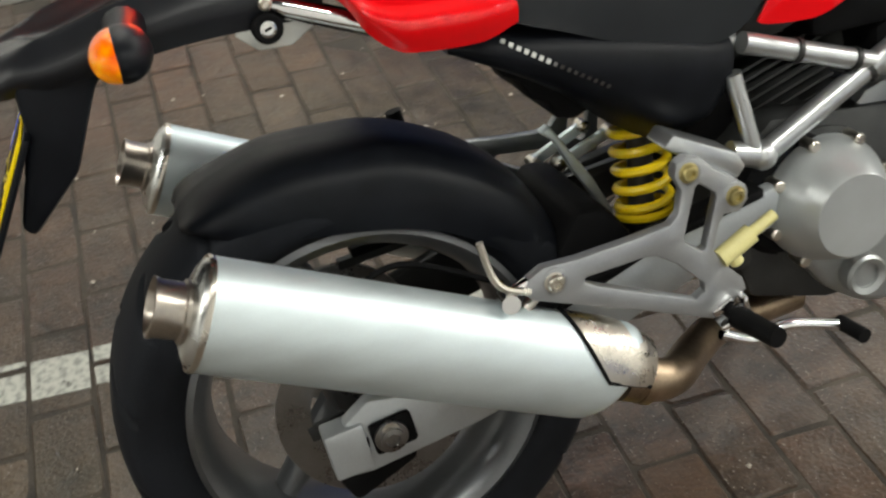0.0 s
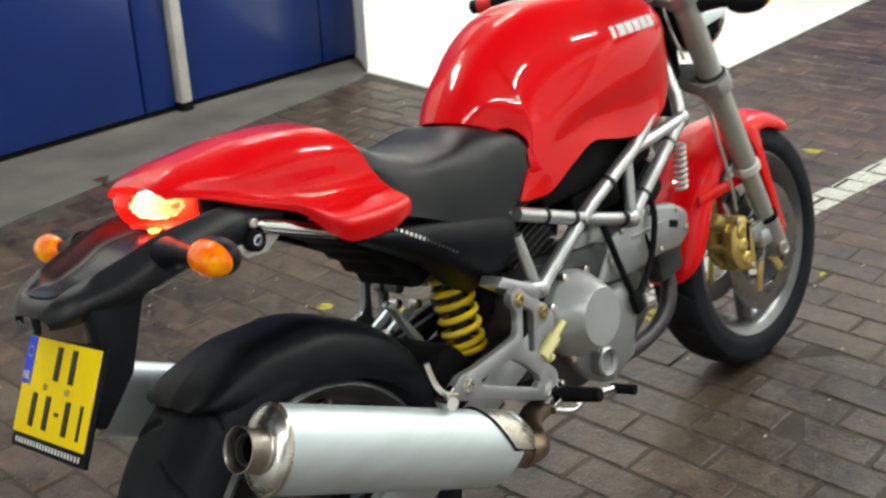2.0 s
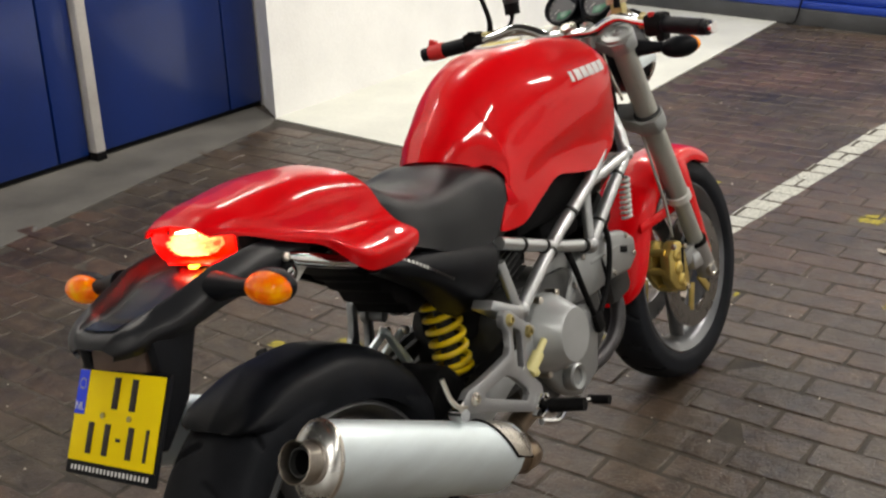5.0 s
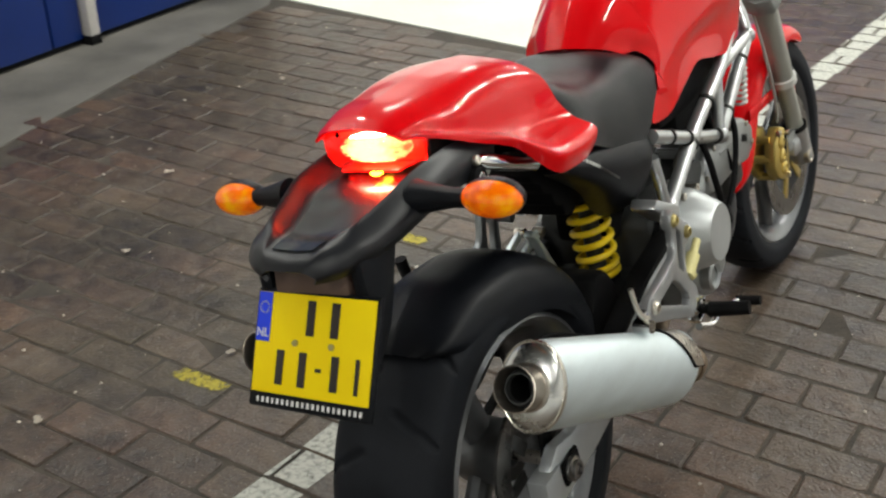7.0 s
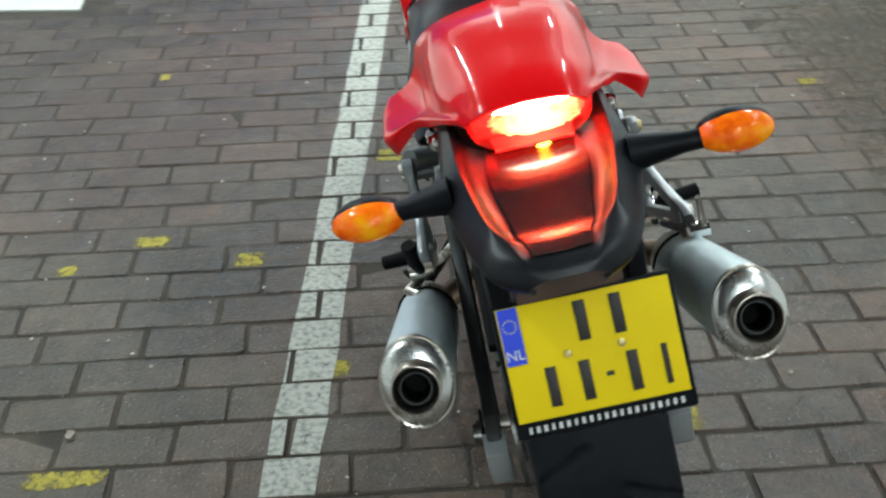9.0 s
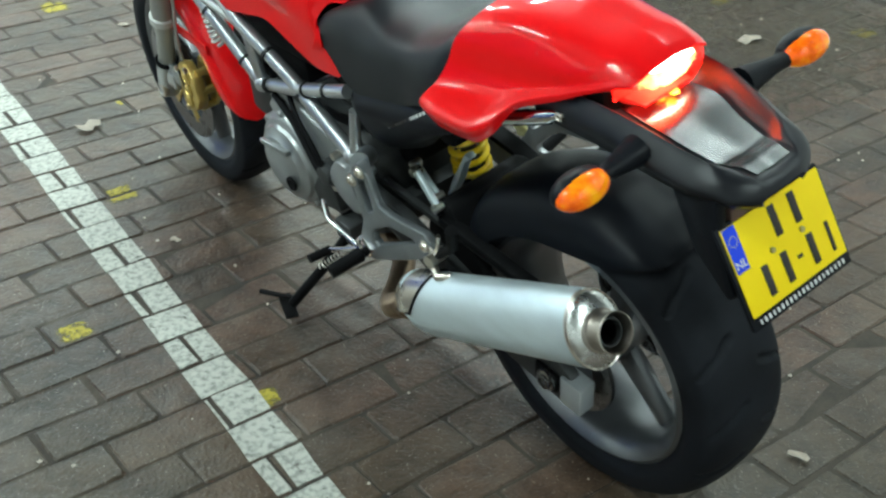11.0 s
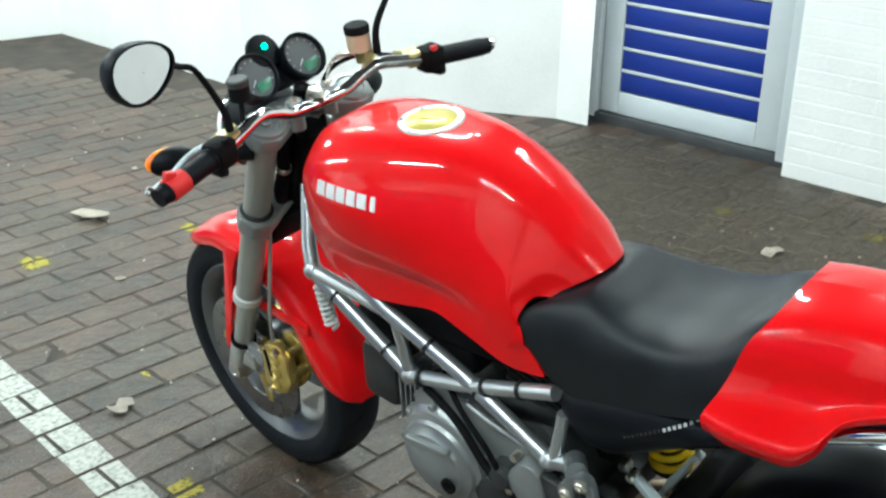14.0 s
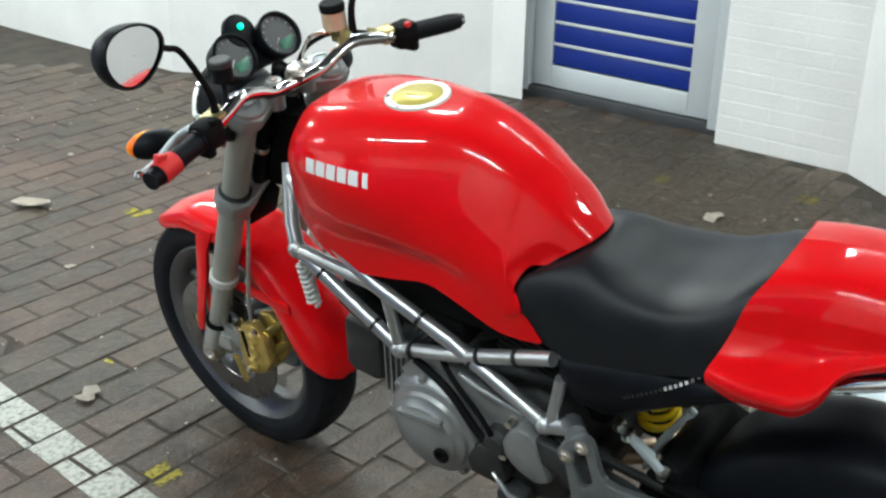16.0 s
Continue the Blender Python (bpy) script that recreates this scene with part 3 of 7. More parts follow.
def painted_bricks(name, x, y0, y1, height):
    """Courses of painted bricks, proud of the wall's face by a few millimetres."""
    rnd = random.Random(5)
    verts, faces = [], []
    course, length = 0.066, 0.225
    for k in range(int(height / course)):
        z0 = k * course + 0.0025
        y = y0 - (0 if k % 2 else length / 2)
        while y < y1:
            a, b = max(y0, y + 0.0025), min(y1, y + length - 0.0025)
            y += length
            if b - a < 0.03:
                continue
            out = x - 0.0004 - rnd.random() * 0.0005
            n = len(verts)
            zt = z0 + course - 0.005
            e = 0.003
            verts += [(x + 0.0006, a, z0), (x + 0.0006, b, z0), (x + 0.0006, b, zt), (x + 0.0006, a, zt),
                      (out, a + e, z0 + e), (out, b - e, z0 + e), (out, b - e, zt - e), (out, a + e, zt - e)]
            faces += [(n + 4, n + 5, n + 6, n + 7), (n, n + 1, n + 5, n + 4), (n + 1, n + 2, n + 6, n + 5), (n + 2, n + 3, n + 7, n + 6), (n + 3, n, n + 4, n + 7)]
    me = bpy.data.meshes.new(name)
    me.from_pydata(verts, [], faces)
    me.materials.append(PLASTER)
    ob = new(name, me)
    return ob


def bricks_on(parent_name, y0, y1):
    ob = painted_bricks("painted_brick_courses", 2.71, y0, y1, 1.9)
    ob.parent = bpy.data.objects[parent_name]
    ob["kind"] = "stuff"


bricks_on("wall_east", 0.97, 1.534)
bricks_on("wall_east_mid", 2.515, 2.68)


def blue_leaf(y0, y1, panels):
    """One leaf of the blue garage doors: a flat sheet with sunk upright grooves."""
    door = tagged(thing("garage_door", "large blue-painted flat garage door leaf, closed", "door", group="blue garage doors"))
    x = -3.1725
    edges = [y0] + panels + [y1]
    for a, b in zip(edges, edges[1:]):
        part("panel", box((x - 0.02, (a + b) / 2, 1.17), (0.045, b - a - 0.012, 2.28), bevel=0.004), DOORBLUE, door)
    part("backing", box((x - 0.05, (y0 + y1) / 2, 1.17), (0.02, y1 - y0, 2.29)), DOORBLUE, door)
    part("bottom_rail", box((x - 0.03, (y0 + y1) / 2, 0.018), (0.04, y1 - y0, 0.022), bevel=0.003), MATTE, door, "dark rubber seal")
    return door


blue_leaf(2.052, 3.145, [2.905])
blue_leaf(0.43, 1.988, [1.815])
post = thing("door_post", "cream-painted narrow post between blue garage doors", "post")
part("shaft", box((-3.165, 2.020, 1.19), (0.07, 0.056, 2.30), bevel=0.006), POST, post)
part("foot", box((-3.165, 2.020, 0.02), (0.075, 0.060, 0.045), bevel=0.006), MATTE, post, "black foot of the post")


def roller_shutter():
    sh = thing("roller_shutter", "closed blue metal roller shutter with horizontal slats", "shutter")
    ang = math.degrees(math.atan2(FAR_D.y, FAR_D.x))
    mid = FAR_A + FAR_D * (SHUT_END / 2)
    pitch = 0.078
    prof = [(0.0, 0.0), (-0.012, 0.006), (-0.019, 0.022), (-0.019, 0.050), (-0.010, 0.064), (0.0, 0.070), (0.0, 0.077), (0.006, 0.077), (0.006, 0.0)]
    bm = prism([(a, b) for a, b in prof], -SHUT_END / 2 + 0.02, SHUT_END / 2 - 0.02)
    first = part("slat", bm, SHUTBLUE, sh)
    base = Matrix.Translation((mid.x, mid.y, 0.16)) @ Matrix.Rotation(radians(ang), 4, "Z")
    first.matrix_basis = base
    for k in range(1, 29):
        ob = new("slat", first.data)
        ob.parent = sh
        ob.matrix_basis = Matrix.Translation((0, 0, k * pitch)) @ base
    rail = part("bottom_rail", box((0, -0.005, 0.135), (SHUT_END - 0.04, 0.05, 0.05), bevel=0.006), SHUTBLUE, sh)
    sill = part("sill", box((0, 0.02, 0.05), (SHUT_END, 0.12, 0.115), bevel=0.006), THRESH_SHADE, sh, "dark concrete sill with the shadow under the shutter painted in")
    for ob in (rail, sill):
        ob.matrix_basis = Matrix.Translation((mid.x, mid.y, 0)) @ Matrix.Rotation(radians(ang), 4, "Z")
    for s in (0.0, SHUT_END):
        p = FAR_A + FAR_D * s
        g = part("guide", box((0, -0.03, 1.2), (0.06, 0.08, 2.4), bevel=0.004), POST, sh, "pale guide rail")
        g.matrix_basis = Matrix.Translation((p.x, p.y, 0)) @ Matrix.Rotation(radians(ang), 4, "Z")
    part("cable", tube([(-1.46, 6.50, 0.008), (-1.40, 6.49, 0.02), (-1.37, 6.49, 0.12), (-1.35, 6.48, 0.22)], 0.006, 6, smooth=14), MATTE, sh, "thin grey cable hanging to the floor")


roller_shutter()


def grey_door():
    d = thing("side_door", "pale grey side door with blue slatted panels, closed", "door")
    x = 2.86
    mid, wide = 2.087, 0.700
    for y in (1.588, 2.577):
        part("frame_post", box((x - 0.01, y, 1.06), (0.09, 0.062, 2.08), bevel=0.006), DOORGREY, d)
    part("frame_head", box((x - 0.01, 2.083, 2.085), (0.09, 1.05, 0.05), bevel=0.006), DOORGREY, d)
    for a, b in ((1.624, 1.735), (2.439, 2.542)):
        part("stile", box((x, (a + b) / 2, 1.06), (0.045, b - a, 2.02), bevel=0.004), DOORGREY, d)
    for a, b in ((0.048, 0.152), (0.667, 0.765), (1.30, 1.42), (1.95, 2.07)):
        part("rail", box((x, mid, (a + b) / 2), (0.045, wide + 0.004, b - a), bevel=0.004), DOORGREY, d)
    for base in (0.152, 0.765):
        for k in range(5):
            h = 0.103 if base < 0.5 else 0.107
            z = base + k * h
            part("blue_slat", box((x - 0.002, mid, z + h / 2), (0.03, wide, h - 0.014), (0, 2, 0), bevel=0.003), SLATBLUE, d, "blue slat")
            if k:
                part("divider", box((x - 0.006, mid, z), (0.032, wide + 0.002, 0.014), bevel=0.003), DOORGREY, d)
    part("upper_panel", box((x + 0.005, mid, 1.685), (0.02, wide, 0.53)), DOORGREY, d)
    for z in (0.30, 1.0, 1.8):
        part("hinge", tube([(x - 0.03, 1.617, z - 0.05), (x - 0.03, 1.617, z + 0.05)], 0.008, 8), POST, d)
    part("threshold", box((x - 0.01, 2.08, 0.012), (0.085, 1.08, 0.066), bevel=0.006), THRESH_SHADE, d, "dark threshold with the shadow under the door painted in")


grey_door()


def strip_light(x, y, power):
    """A tube light under the ceiling, with its lamp."""
    m = pose(x, y, CEILING)
    t = thing("strip_light", "white fluorescent strip light fixed out of view under the ceiling", "ceiling light", m, "strip lights")
    part("housing", box((0, 0, -0.03), (0.10, 1.30, 0.055), bevel=0.008), POST, t)
    for s in (-0.62, 0.62):
        part("end_cap", box((0, s, -0.07), (0.05, 0.03, 0.05), bevel=0.006), POST, t)
    part("tube", tube([(0, -0.60, -0.085), (0, 0.60, -0.085)], 0.013, 12), PLATELAMP, t)
    lamp = bpy.data.lights.new("tube_lamp", "AREA")
    lamp.shape, lamp.size, lamp.size_y, lamp.energy, lamp.color = "RECTANGLE", 0.045, 1.2, TUBE_WATTS * power, (1.0, 0.97, 0.91)
    ob = new("tube_lamp", lamp)
    ob.matrix_basis = m @ Matrix.Translation((0, 0, -0.10))


for row in TUBES:
    strip_light(*row)


# ---- paving bricks and the paint on them ----
PITCH_V, PITCH_U, V0 = 0.111, 0.222, 0.2558


def outside_slabs(x, y):
    if x < -2.90 or x > 2.80 or (x > 2.655 and not 1.56 < y < 2.56):
        return False
    if y > 2.7 and x < -1.40 - (y - 2.785) * 0.038 + 0.06 and y > 2.785 - (x + 1.40) * 0.118 - 0.06:
        return False
    edge = np.interp(y, [-7, -4, 0.3, 1.0, 2.03, 2.85, 2.96], [-2.10, -2.10, -2.43, -2.55, -2.73, -2.85, -2.915])
    if x < edge + 0.03:
        return False
    return y < 6.87 - (x + 2.92) * 0.205 - 0.1 and not (x > 1.92 and y > 4.1) and not (y > 2.69 and x > 2.65 - (y - 2.69) * 0.51) and not (y < 0.96 and x > 2.40 + max(0, y - 0.62) * 0.76)


rnd = random.Random(11)
BRICKS = []
for r in range(-66, 62):
    v = V0 + (r + 0.5) * PITCH_V
    shift = (0.5 if r % 2 else 0.0) * PITCH_U + rnd.uniform(-0.022, 0.022)
    for c in range(-16, 17):
        u = -0.585 + (c + 0.5) * PITCH_U + shift
        x, y = plan(u, v)
        wild = (rnd.uniform(-0.0026, 0.0020), rnd.uniform(-0.8, 0.8), rnd.uniform(-0.9, 0.9), rnd.uniform(-1.5, 1.5), rnd.uniform(0.965, 1.0), rnd.uniform(0.955, 1.0))
        if not outside_slabs(x, y):
            continue
        m = pose(x, y, wild[0], wild[1], wild[2] * 0.5, -1.2 + wild[3])
        BRICKS.append((u, v, m, (PITCH_U - 0.0022) * (0.4 + 0.6 * wild[4]) / 2, (PITCH_V - 0.0018) * (0.4 + 0.6 * wild[5]) / 2))


def brick_shape(hx, hy, r, deep=0.03):
    """A worn brick: chipped corners, wavering sides and a rounded arris."""
    w = 0.0024
    c = [r.uniform(0.003, 0.009) for _ in range(4)]
    ring = [(-hx + c[0], -hy), (r.uniform(-0.5, 0.5) * hx, -hy), (hx - c[1], -hy), (hx, -hy + c[1]), (hx, hy - c[2]), (hx - c[2], hy), (r.uniform(-0.5, 0.5) * hx, hy), (-hx + c[3], hy), (-hx, hy - c[3]), (-hx, -hy + c[0])]
    ring = [(p + r.uniform(-w, w * 0.3) * (1 if p > 0 else -1), q + r.uniform(-w, w * 0.3) * (1 if q > 0 else -1)) for p, q in ring]
    n = len(ring)
    vs = [(p, q, -deep) for p, q in ring] + [(p, q, -r.uniform(0.0025, 0.005)) for p, q in ring]
    for p, q in ring:
        e = r.uniform(0.0025, 0.0055)
        vs.append((p - e * (1 if p > 0 else -1) * (abs(p) > hx * 0.8), q - e * (1 if q > 0 else -1), 0))
    fs = [tuple(range(2 * n, 3 * n))]
    for k in range(n):
        j = (k + 1) % n
        fs += [(k, j, n + j, n + k), (n + k, n + j, 2 * n + j, 2 * n + k)]
    return vs, fs


def near_bike(u, v):
    return -1.15 < u < 1.0 and -0.75 < v < 2.1


def lay_bricks():
    pave = tagged(new("pavement"), "brown clay brick paving laid in rows with dark joints", "pavement", "", "structure")
    shapes = []
    r = random.Random(23)
    for k in range(24):
        me = bpy.data.meshes.new("brick")
        vs, fs = brick_shape((PITCH_U - 0.0020) / 2 * r.uniform(0.98, 1.0), (PITCH_V - 0.0016) / 2 * r.uniform(0.972, 1.0), r)
        me.from_pydata(vs, [], fs)
        me.materials.append(BRICK)
        shapes.append(me)
    verts, faces = [], []
    count = 0
    for i, (u, v, m, hx, hy) in enumerate(BRICKS):
        if near_bike(u, v) and count < 300:
            ob = new("brick", shapes[(i * 7) % 24])
            ob.parent = pave
            ob.matrix_basis = m
            count += 1
            continue
        vs, fs = brick_shape(hx, hy, r)
        n = len(verts)
        verts += [m @ Vector(p) for p in vs]
        faces += [tuple(n + a for a in f) for f in fs]
    me = bpy.data.meshes.new("brick_field")
    me.from_pydata(verts, [], faces)
    me.materials.append(BRICK)
    ob = new("brick_field", me)
    ob.parent = pave
    ob["kind"] = "stuff"


def paint(name, material, u0, u1, v0, v1, label, category, lift=0.0012, rough=0.0, split=False):
    """Paint that lies on the tops of the bricks inside a rectangle of the plan, brick by brick; split: each patch is a part."""
    rnd = random.Random(int((u0 + v0) * 1000) & 1023)
    verts, faces = [], []
    whole = tagged(new(name), label, category, "", "structure") if split else None
    for u, v, m, hx, hy in BRICKS:
        a0, a1, b0, b1 = max(u0 - u, 0.003 - hx), min(u1 - u, hx - 0.003), max(v0 - v, 0.003 - hy), min(v1 - v, hy - 0.003)
        if a1 - a0 < 0.006 or b1 - b0 < 0.006 or (rough > 0.005 and (b1 - b0 < 0.022 or a1 - a0 < 0.022)):
            continue
        j = [rnd.uniform(-rough, rough) for _ in range(8)]
        corner = [(a0 + j[0], b0 + j[1]), (a1 + j[2], b0 + j[3]), (a1 + j[4], b1 + j[5]), (a0 + j[6], b1 + j[7])]
        corner = [(p + q * 0.075, q) for p, q in corner]
        corner = [(min(max(p, 0.003 - hx), hx - 0.003), min(max(q, 0.003 - hy), hy - 0.003)) for p, q in corner]
        n = len(verts)
        vs = [m @ Vector((p, q, lift)) for p, q in corner] + [m @ Vector((p, q, -0.002)) for p, q in corner]
        fs = [(0, 1, 2, 3)] + [(k, (k + 1) % 4, 4 + (k + 1) % 4, 4 + k) for k in range(4)]
        if split:
            me = bpy.data.meshes.new("paint_patch")
            me.from_pydata(vs, [], fs)
            me.materials.append(material)
            new("paint_patch", me).parent = whole
            continue
        verts += vs
        faces += [tuple(n + k for k in f) for f in fs]
    if not verts:
        return whole
    me = bpy.data.meshes.new(name)
    me.from_pydata(verts, [], faces)
    me.materials.append(material)
    return tagged(new(name, me), label, category, "", "structure")


paint("parking_line", LINEPAINT, -0.619, -0.515, -6.5, 6.3, "worn white painted parking line across the paving bricks", "line", rough=0.003, split=True)
MARKS = [(-0.458, 0.528, 0.05, 0.06), (-0.670, 0.981, 0.07, 0.06), (-0.970, 0.256, 0.17, 0.06), (0.196, 0.285, 0.11, 0.09), (-0.915, 1.080, 0.09, 0.07), (-1.105, 0.975, 0.05, 0.06),
         (-1.020, 2.120, 0.06, 0.06), (0.116, 2.898, 0.09, 0.11), (-0.575, 3.034, 0.07, 0.08), (-0.320, 1.485, 0.085, 0.09), (-0.050, 2.007, 0.05, 0.05), (2.172, 1.506, 0.12, 0.09),
         (2.330, 0.970, 0.10, 0.08), (0.401, 2.146, 0.09, 0.09), (0.670, 2.788, 0.09, 0.09), (0.996, 1.800, 0.07, 0.07)]
for x, y, a, b in MARKS:
    u, v = in_plan(x, y)
    paint("yellow_mark", MARKPAINT, u - a / 2, u + a / 2, v - b / 2, v + b / 2, "faded yellow paint mark on the paving bricks", "paint mark", 0.0010, 0.008)


def mud_film(x0, x1, y0, y1):
    """A thin film of dried mud that hides the joints."""
    bm = bmesh.new()
    bmesh.ops.create_grid(bm, x_segments=12, y_segments=12, size=0.5)
    moved(bm, Matrix.Translation(((x0 + x1) / 2, (y0 + y1) / 2, 0.0045)) @ Matrix.Diagonal((x1 - x0, y1 - y0, 1, 1)))
    bmesh.ops.solidify(bm, geom=bm.faces[:], thickness=0.002)
    return bm


structure("mud_film", mud_film(0.95, 2.69, 0.60, 2.65), MUD, "dried brown mud film over the paving beside the grey door", "mud")


def scrap(x, y, size, seed):
    """A curled dry leaf or scrap on the ground."""
    r = random.Random(seed)
    bm = bmesh.new()
    n = 9
    ring = []
    for k in range(n):
        a = 2 * math.pi * k / n
        d = size * (0.6 + 0.5 * r.random()) * (1.0 if abs(math.cos(a)) > 0.5 else 0.55)
        ring.append(bm.verts.new((d * math.cos(a), d * math.sin(a), 0.006 + 0.25 * size * r.random())))
    c = bm.verts.new((0, 0, 0.006))
    for k in range(n):
        bm.faces.new((c, ring[k], ring[(k + 1) % n]))
    bmesh.ops.solidify(bm, geom=bm.faces[:], thickness=0.0015)
    moved(bm, pose(x, y, 0, 0, 0, r.uniform(0, 360)))
    return bm


SCRAPS = [(0.475, 3.128, 0.075), (1.93, 1.168, 0.055), (0.234, 2.573, 0.02), (-0.213, 1.884, 0.045), (-0.314, 1.177, 0.018), (0.252, -0.253, 0.022), (-2.103, 2.007, 0.02), (-1.864, 1.112, 0.022),
          (-1.17, -0.05, 0.02), (-1.585, 0.634, 0.018), (-0.976, 0.369, 0.014), (0.879, 3.457, 0.02)]
for k, (x, y, s) in enumerate(SCRAPS):
    tagged(part("dry_leaf", scrap(x, y, s, k), LITTER), "small pale dry leaf scrap lying on the paving", "litter", "leaf scraps")


def crumbs():
    r = random.Random(3)
    verts, faces = [], []
    for k in range(520):
        x, y = r.uniform(-2.7, 2.2), r.uniform(-1.2, 4.5)
        s = r.uniform(0.0015, 0.006)
        if not outside_slabs(x, y):
            continue
        n = len(verts)
        a = r.uniform(0, 6.28)
        for q in range(4):
            verts.append((x + s * math.cos(a + q * 1.57) * r.uniform(0.6, 1.4), y + s * math.sin(a + q * 1.57), 0.0025))
        verts.append((x, y, 0.004 + s * 0.6))
        faces += [(n + q, n + (q + 1) % 4, n + 4) for q in range(4)]
    me = bpy.data.meshes.new("grit")
    me.from_pydata(verts, [], faces)
    me.materials.append(LITTER)
    return tagged(new("grit", me), "scattered pale grit and crumbs on the paving bricks", "grit", "", "stuff")


crumbs()

from mathutils.bvhtree import BVHTree

# ---- the motorcycle, built upright along +y and leaned on its side stand ----
LIFT = 0.046
bike = thing("motorcycle", "red naked motorcycle with silver trellis frame, leaning on its side stand", "motorcycle", pose(0, 0, 0.0015, 0, -11.2, 0) @ pose(0, 0, LIFT))
RA, FA = Vector((0.005, -0.016, 0.272)), Vector((0, 1.436, 0.256))


def tyre(axle, radius, width, rim_r, repeats, name, parent):
    """A road tyre with slanted tread grooves sunk into it."""
    nu, nv = 480, 44
    half = width / 2
    rows = []
    for i in range(nu):
        a = 2 * math.pi * i / nu
        ring = []
        for j in range(nv + 1):
            s = -1 + 2 * j / nv
            lat = abs(s)
            x = half * math.sin(min(1, lat / 0.86) * math.pi / 2 * 0.985) * (1 if s > 0 else -1) if lat < 0.86 else half * (1 - 0.22 * ((lat - 0.86) / 0.14) ** 1.5) * (1 if s > 0 else -1)
            if lat < 0.70:
                r = radius - 0.30 * half * (lat / 0.70) ** 2.4
            else:
                f = (lat - 0.70) / 0.30
                r = radius - 0.30 * half - (radius - 0.30 * half - rim_r) * f ** 0.9
            phase = (a / (2 * math.pi) * repeats) % 1.0
            off = 0.06 + 0.62 * lat if s > 0 else 0.56 + 0.62 * lat
            gap = abs((phase - off + 0.5) % 1.0 - 0.5)
            if 0.10 < lat < 0.66 and gap < 0.045:
                r -= 0.0065
            low = -LIFT - 0.198 * x
            ring.append((axle.x + x, axle.y + r * math.cos(a), max(low, axle.z + r * math.sin(a))))
        rows.append(ring)
    rows.append(rows[0])
    return part(name, grid_mesh(rows), RUBBER, parent, "black road tyre with slanted tread grooves", 60)


def spoke(axle, a, r0, r1, w0, w1, depth):
    """One tapered wheel spoke that runs out from the hub."""
    d = Vector((0, math.cos(a), math.sin(a)))
    n = Vector((0, -math.sin(a), math.cos(a)))
    rows = []
    for f in (0, 0.35, 0.7, 1.0):
        r, w = r0 + (r1 - r0) * f, w0 + (w1 - w0) * (f - 0.6 * f * (1 - f))
        c = axle + d * r
        ring = []
        for k in range(10):
            t = 2 * math.pi * k / 10
            ring.append(c + n * w * math.cos(t) * (1 if abs(math.cos(t)) > 0.2 else 0.9) + Vector((depth * math.sin(t), 0, 0)))
        rows.append(ring)
    return grid_mesh(rows, True)


def wheel(name, axle, radius, width, rim_r, disc_r, disc_x, spokes, tilt, repeats, label):
    w = part(name, lathe([(-0.05, 0.022), (-0.05, 0.045), (-0.03, 0.055), (0.03, 0.055), (0.05, 0.045), (0.05, 0.022)], axle, (1, 0, 0), 28, closed=True), RIM, bike, label)
    h = width / 2 - 0.012
    rim = [(-h, rim_r + 0.012), (-h - 0.004, rim_r + 0.004), (-h + 0.006, rim_r - 0.010), (-h * 0.6, rim_r - 0.022), (0, rim_r - 0.028), (h * 0.6, rim_r - 0.022), (h - 0.006, rim_r - 0.010),
           (h + 0.004, rim_r + 0.004), (h, rim_r + 0.012), (h * 0.5, rim_r - 0.010), (-h * 0.5, rim_r - 0.010)]
    part("rim", lathe(rim, axle, (1, 0, 0), 72, closed=True), RIM, w, "grey cast wheel rim")
    for k in range(spokes):
        part("spoke", spoke(axle, tilt + 2 * math.pi * k / spokes, 0.045, rim_r - 0.018, 0.030, 0.017, 0.020), RIM, w)
    tyre(axle, radius, width, rim_r + 0.006, repeats, "tyre", w)
    for x in disc_x:
        disc = part("brake_disc", lathe([(-0.0025, disc_r * 0.66), (-0.0025, disc_r), (0.0025, disc_r), (0.0025, disc_r * 0.66)], axle + Vector((x, 0, 0)), (1, 0, 0), 56, closed=True), DISC, w, "steel brake disc")
        for k in range(6):
            a = 2 * math.pi * k / 6 + 0.2
            d = Vector((0, math.cos(a), math.sin(a)))
            part("disc_arm", bar(axle + d * 0.04 + Vector((x, 0, 0)), axle + d * (disc_r * 0.72) + Vector((x, 0, 0)), 0.022, 0.006, 0.001), GOLD if name == "front_wheel" else CASTING, disc)
    return w


rear_wheel = wheel("rear_wheel", RA, 0.315, 0.192, 0.221, 0.126, (0.090,), 3, 1.9, 16, "grey three-spoke rear wheel")
front_wheel = wheel("front_wheel", FA, 0.300, 0.122, 0.222, 0.158, (-0.070, 0.070), 3, 0.5, 18, "grey three-spoke front wheel")
part("axle", tube([(-0.165, -0.016, 0.272), (0.165, -0.016, 0.272)], 0.011, 12), STEEL, rear_wheel)
part("sprocket", lathe([(-0.004, 0.06), (-0.004, 0.105), (0.004, 0.105), (0.004, 0.06)], (-0.105, -0.016, 0.272), (1, 0, 0), 44, closed=True), DISC, rear_wheel, "steel rear sprocket")

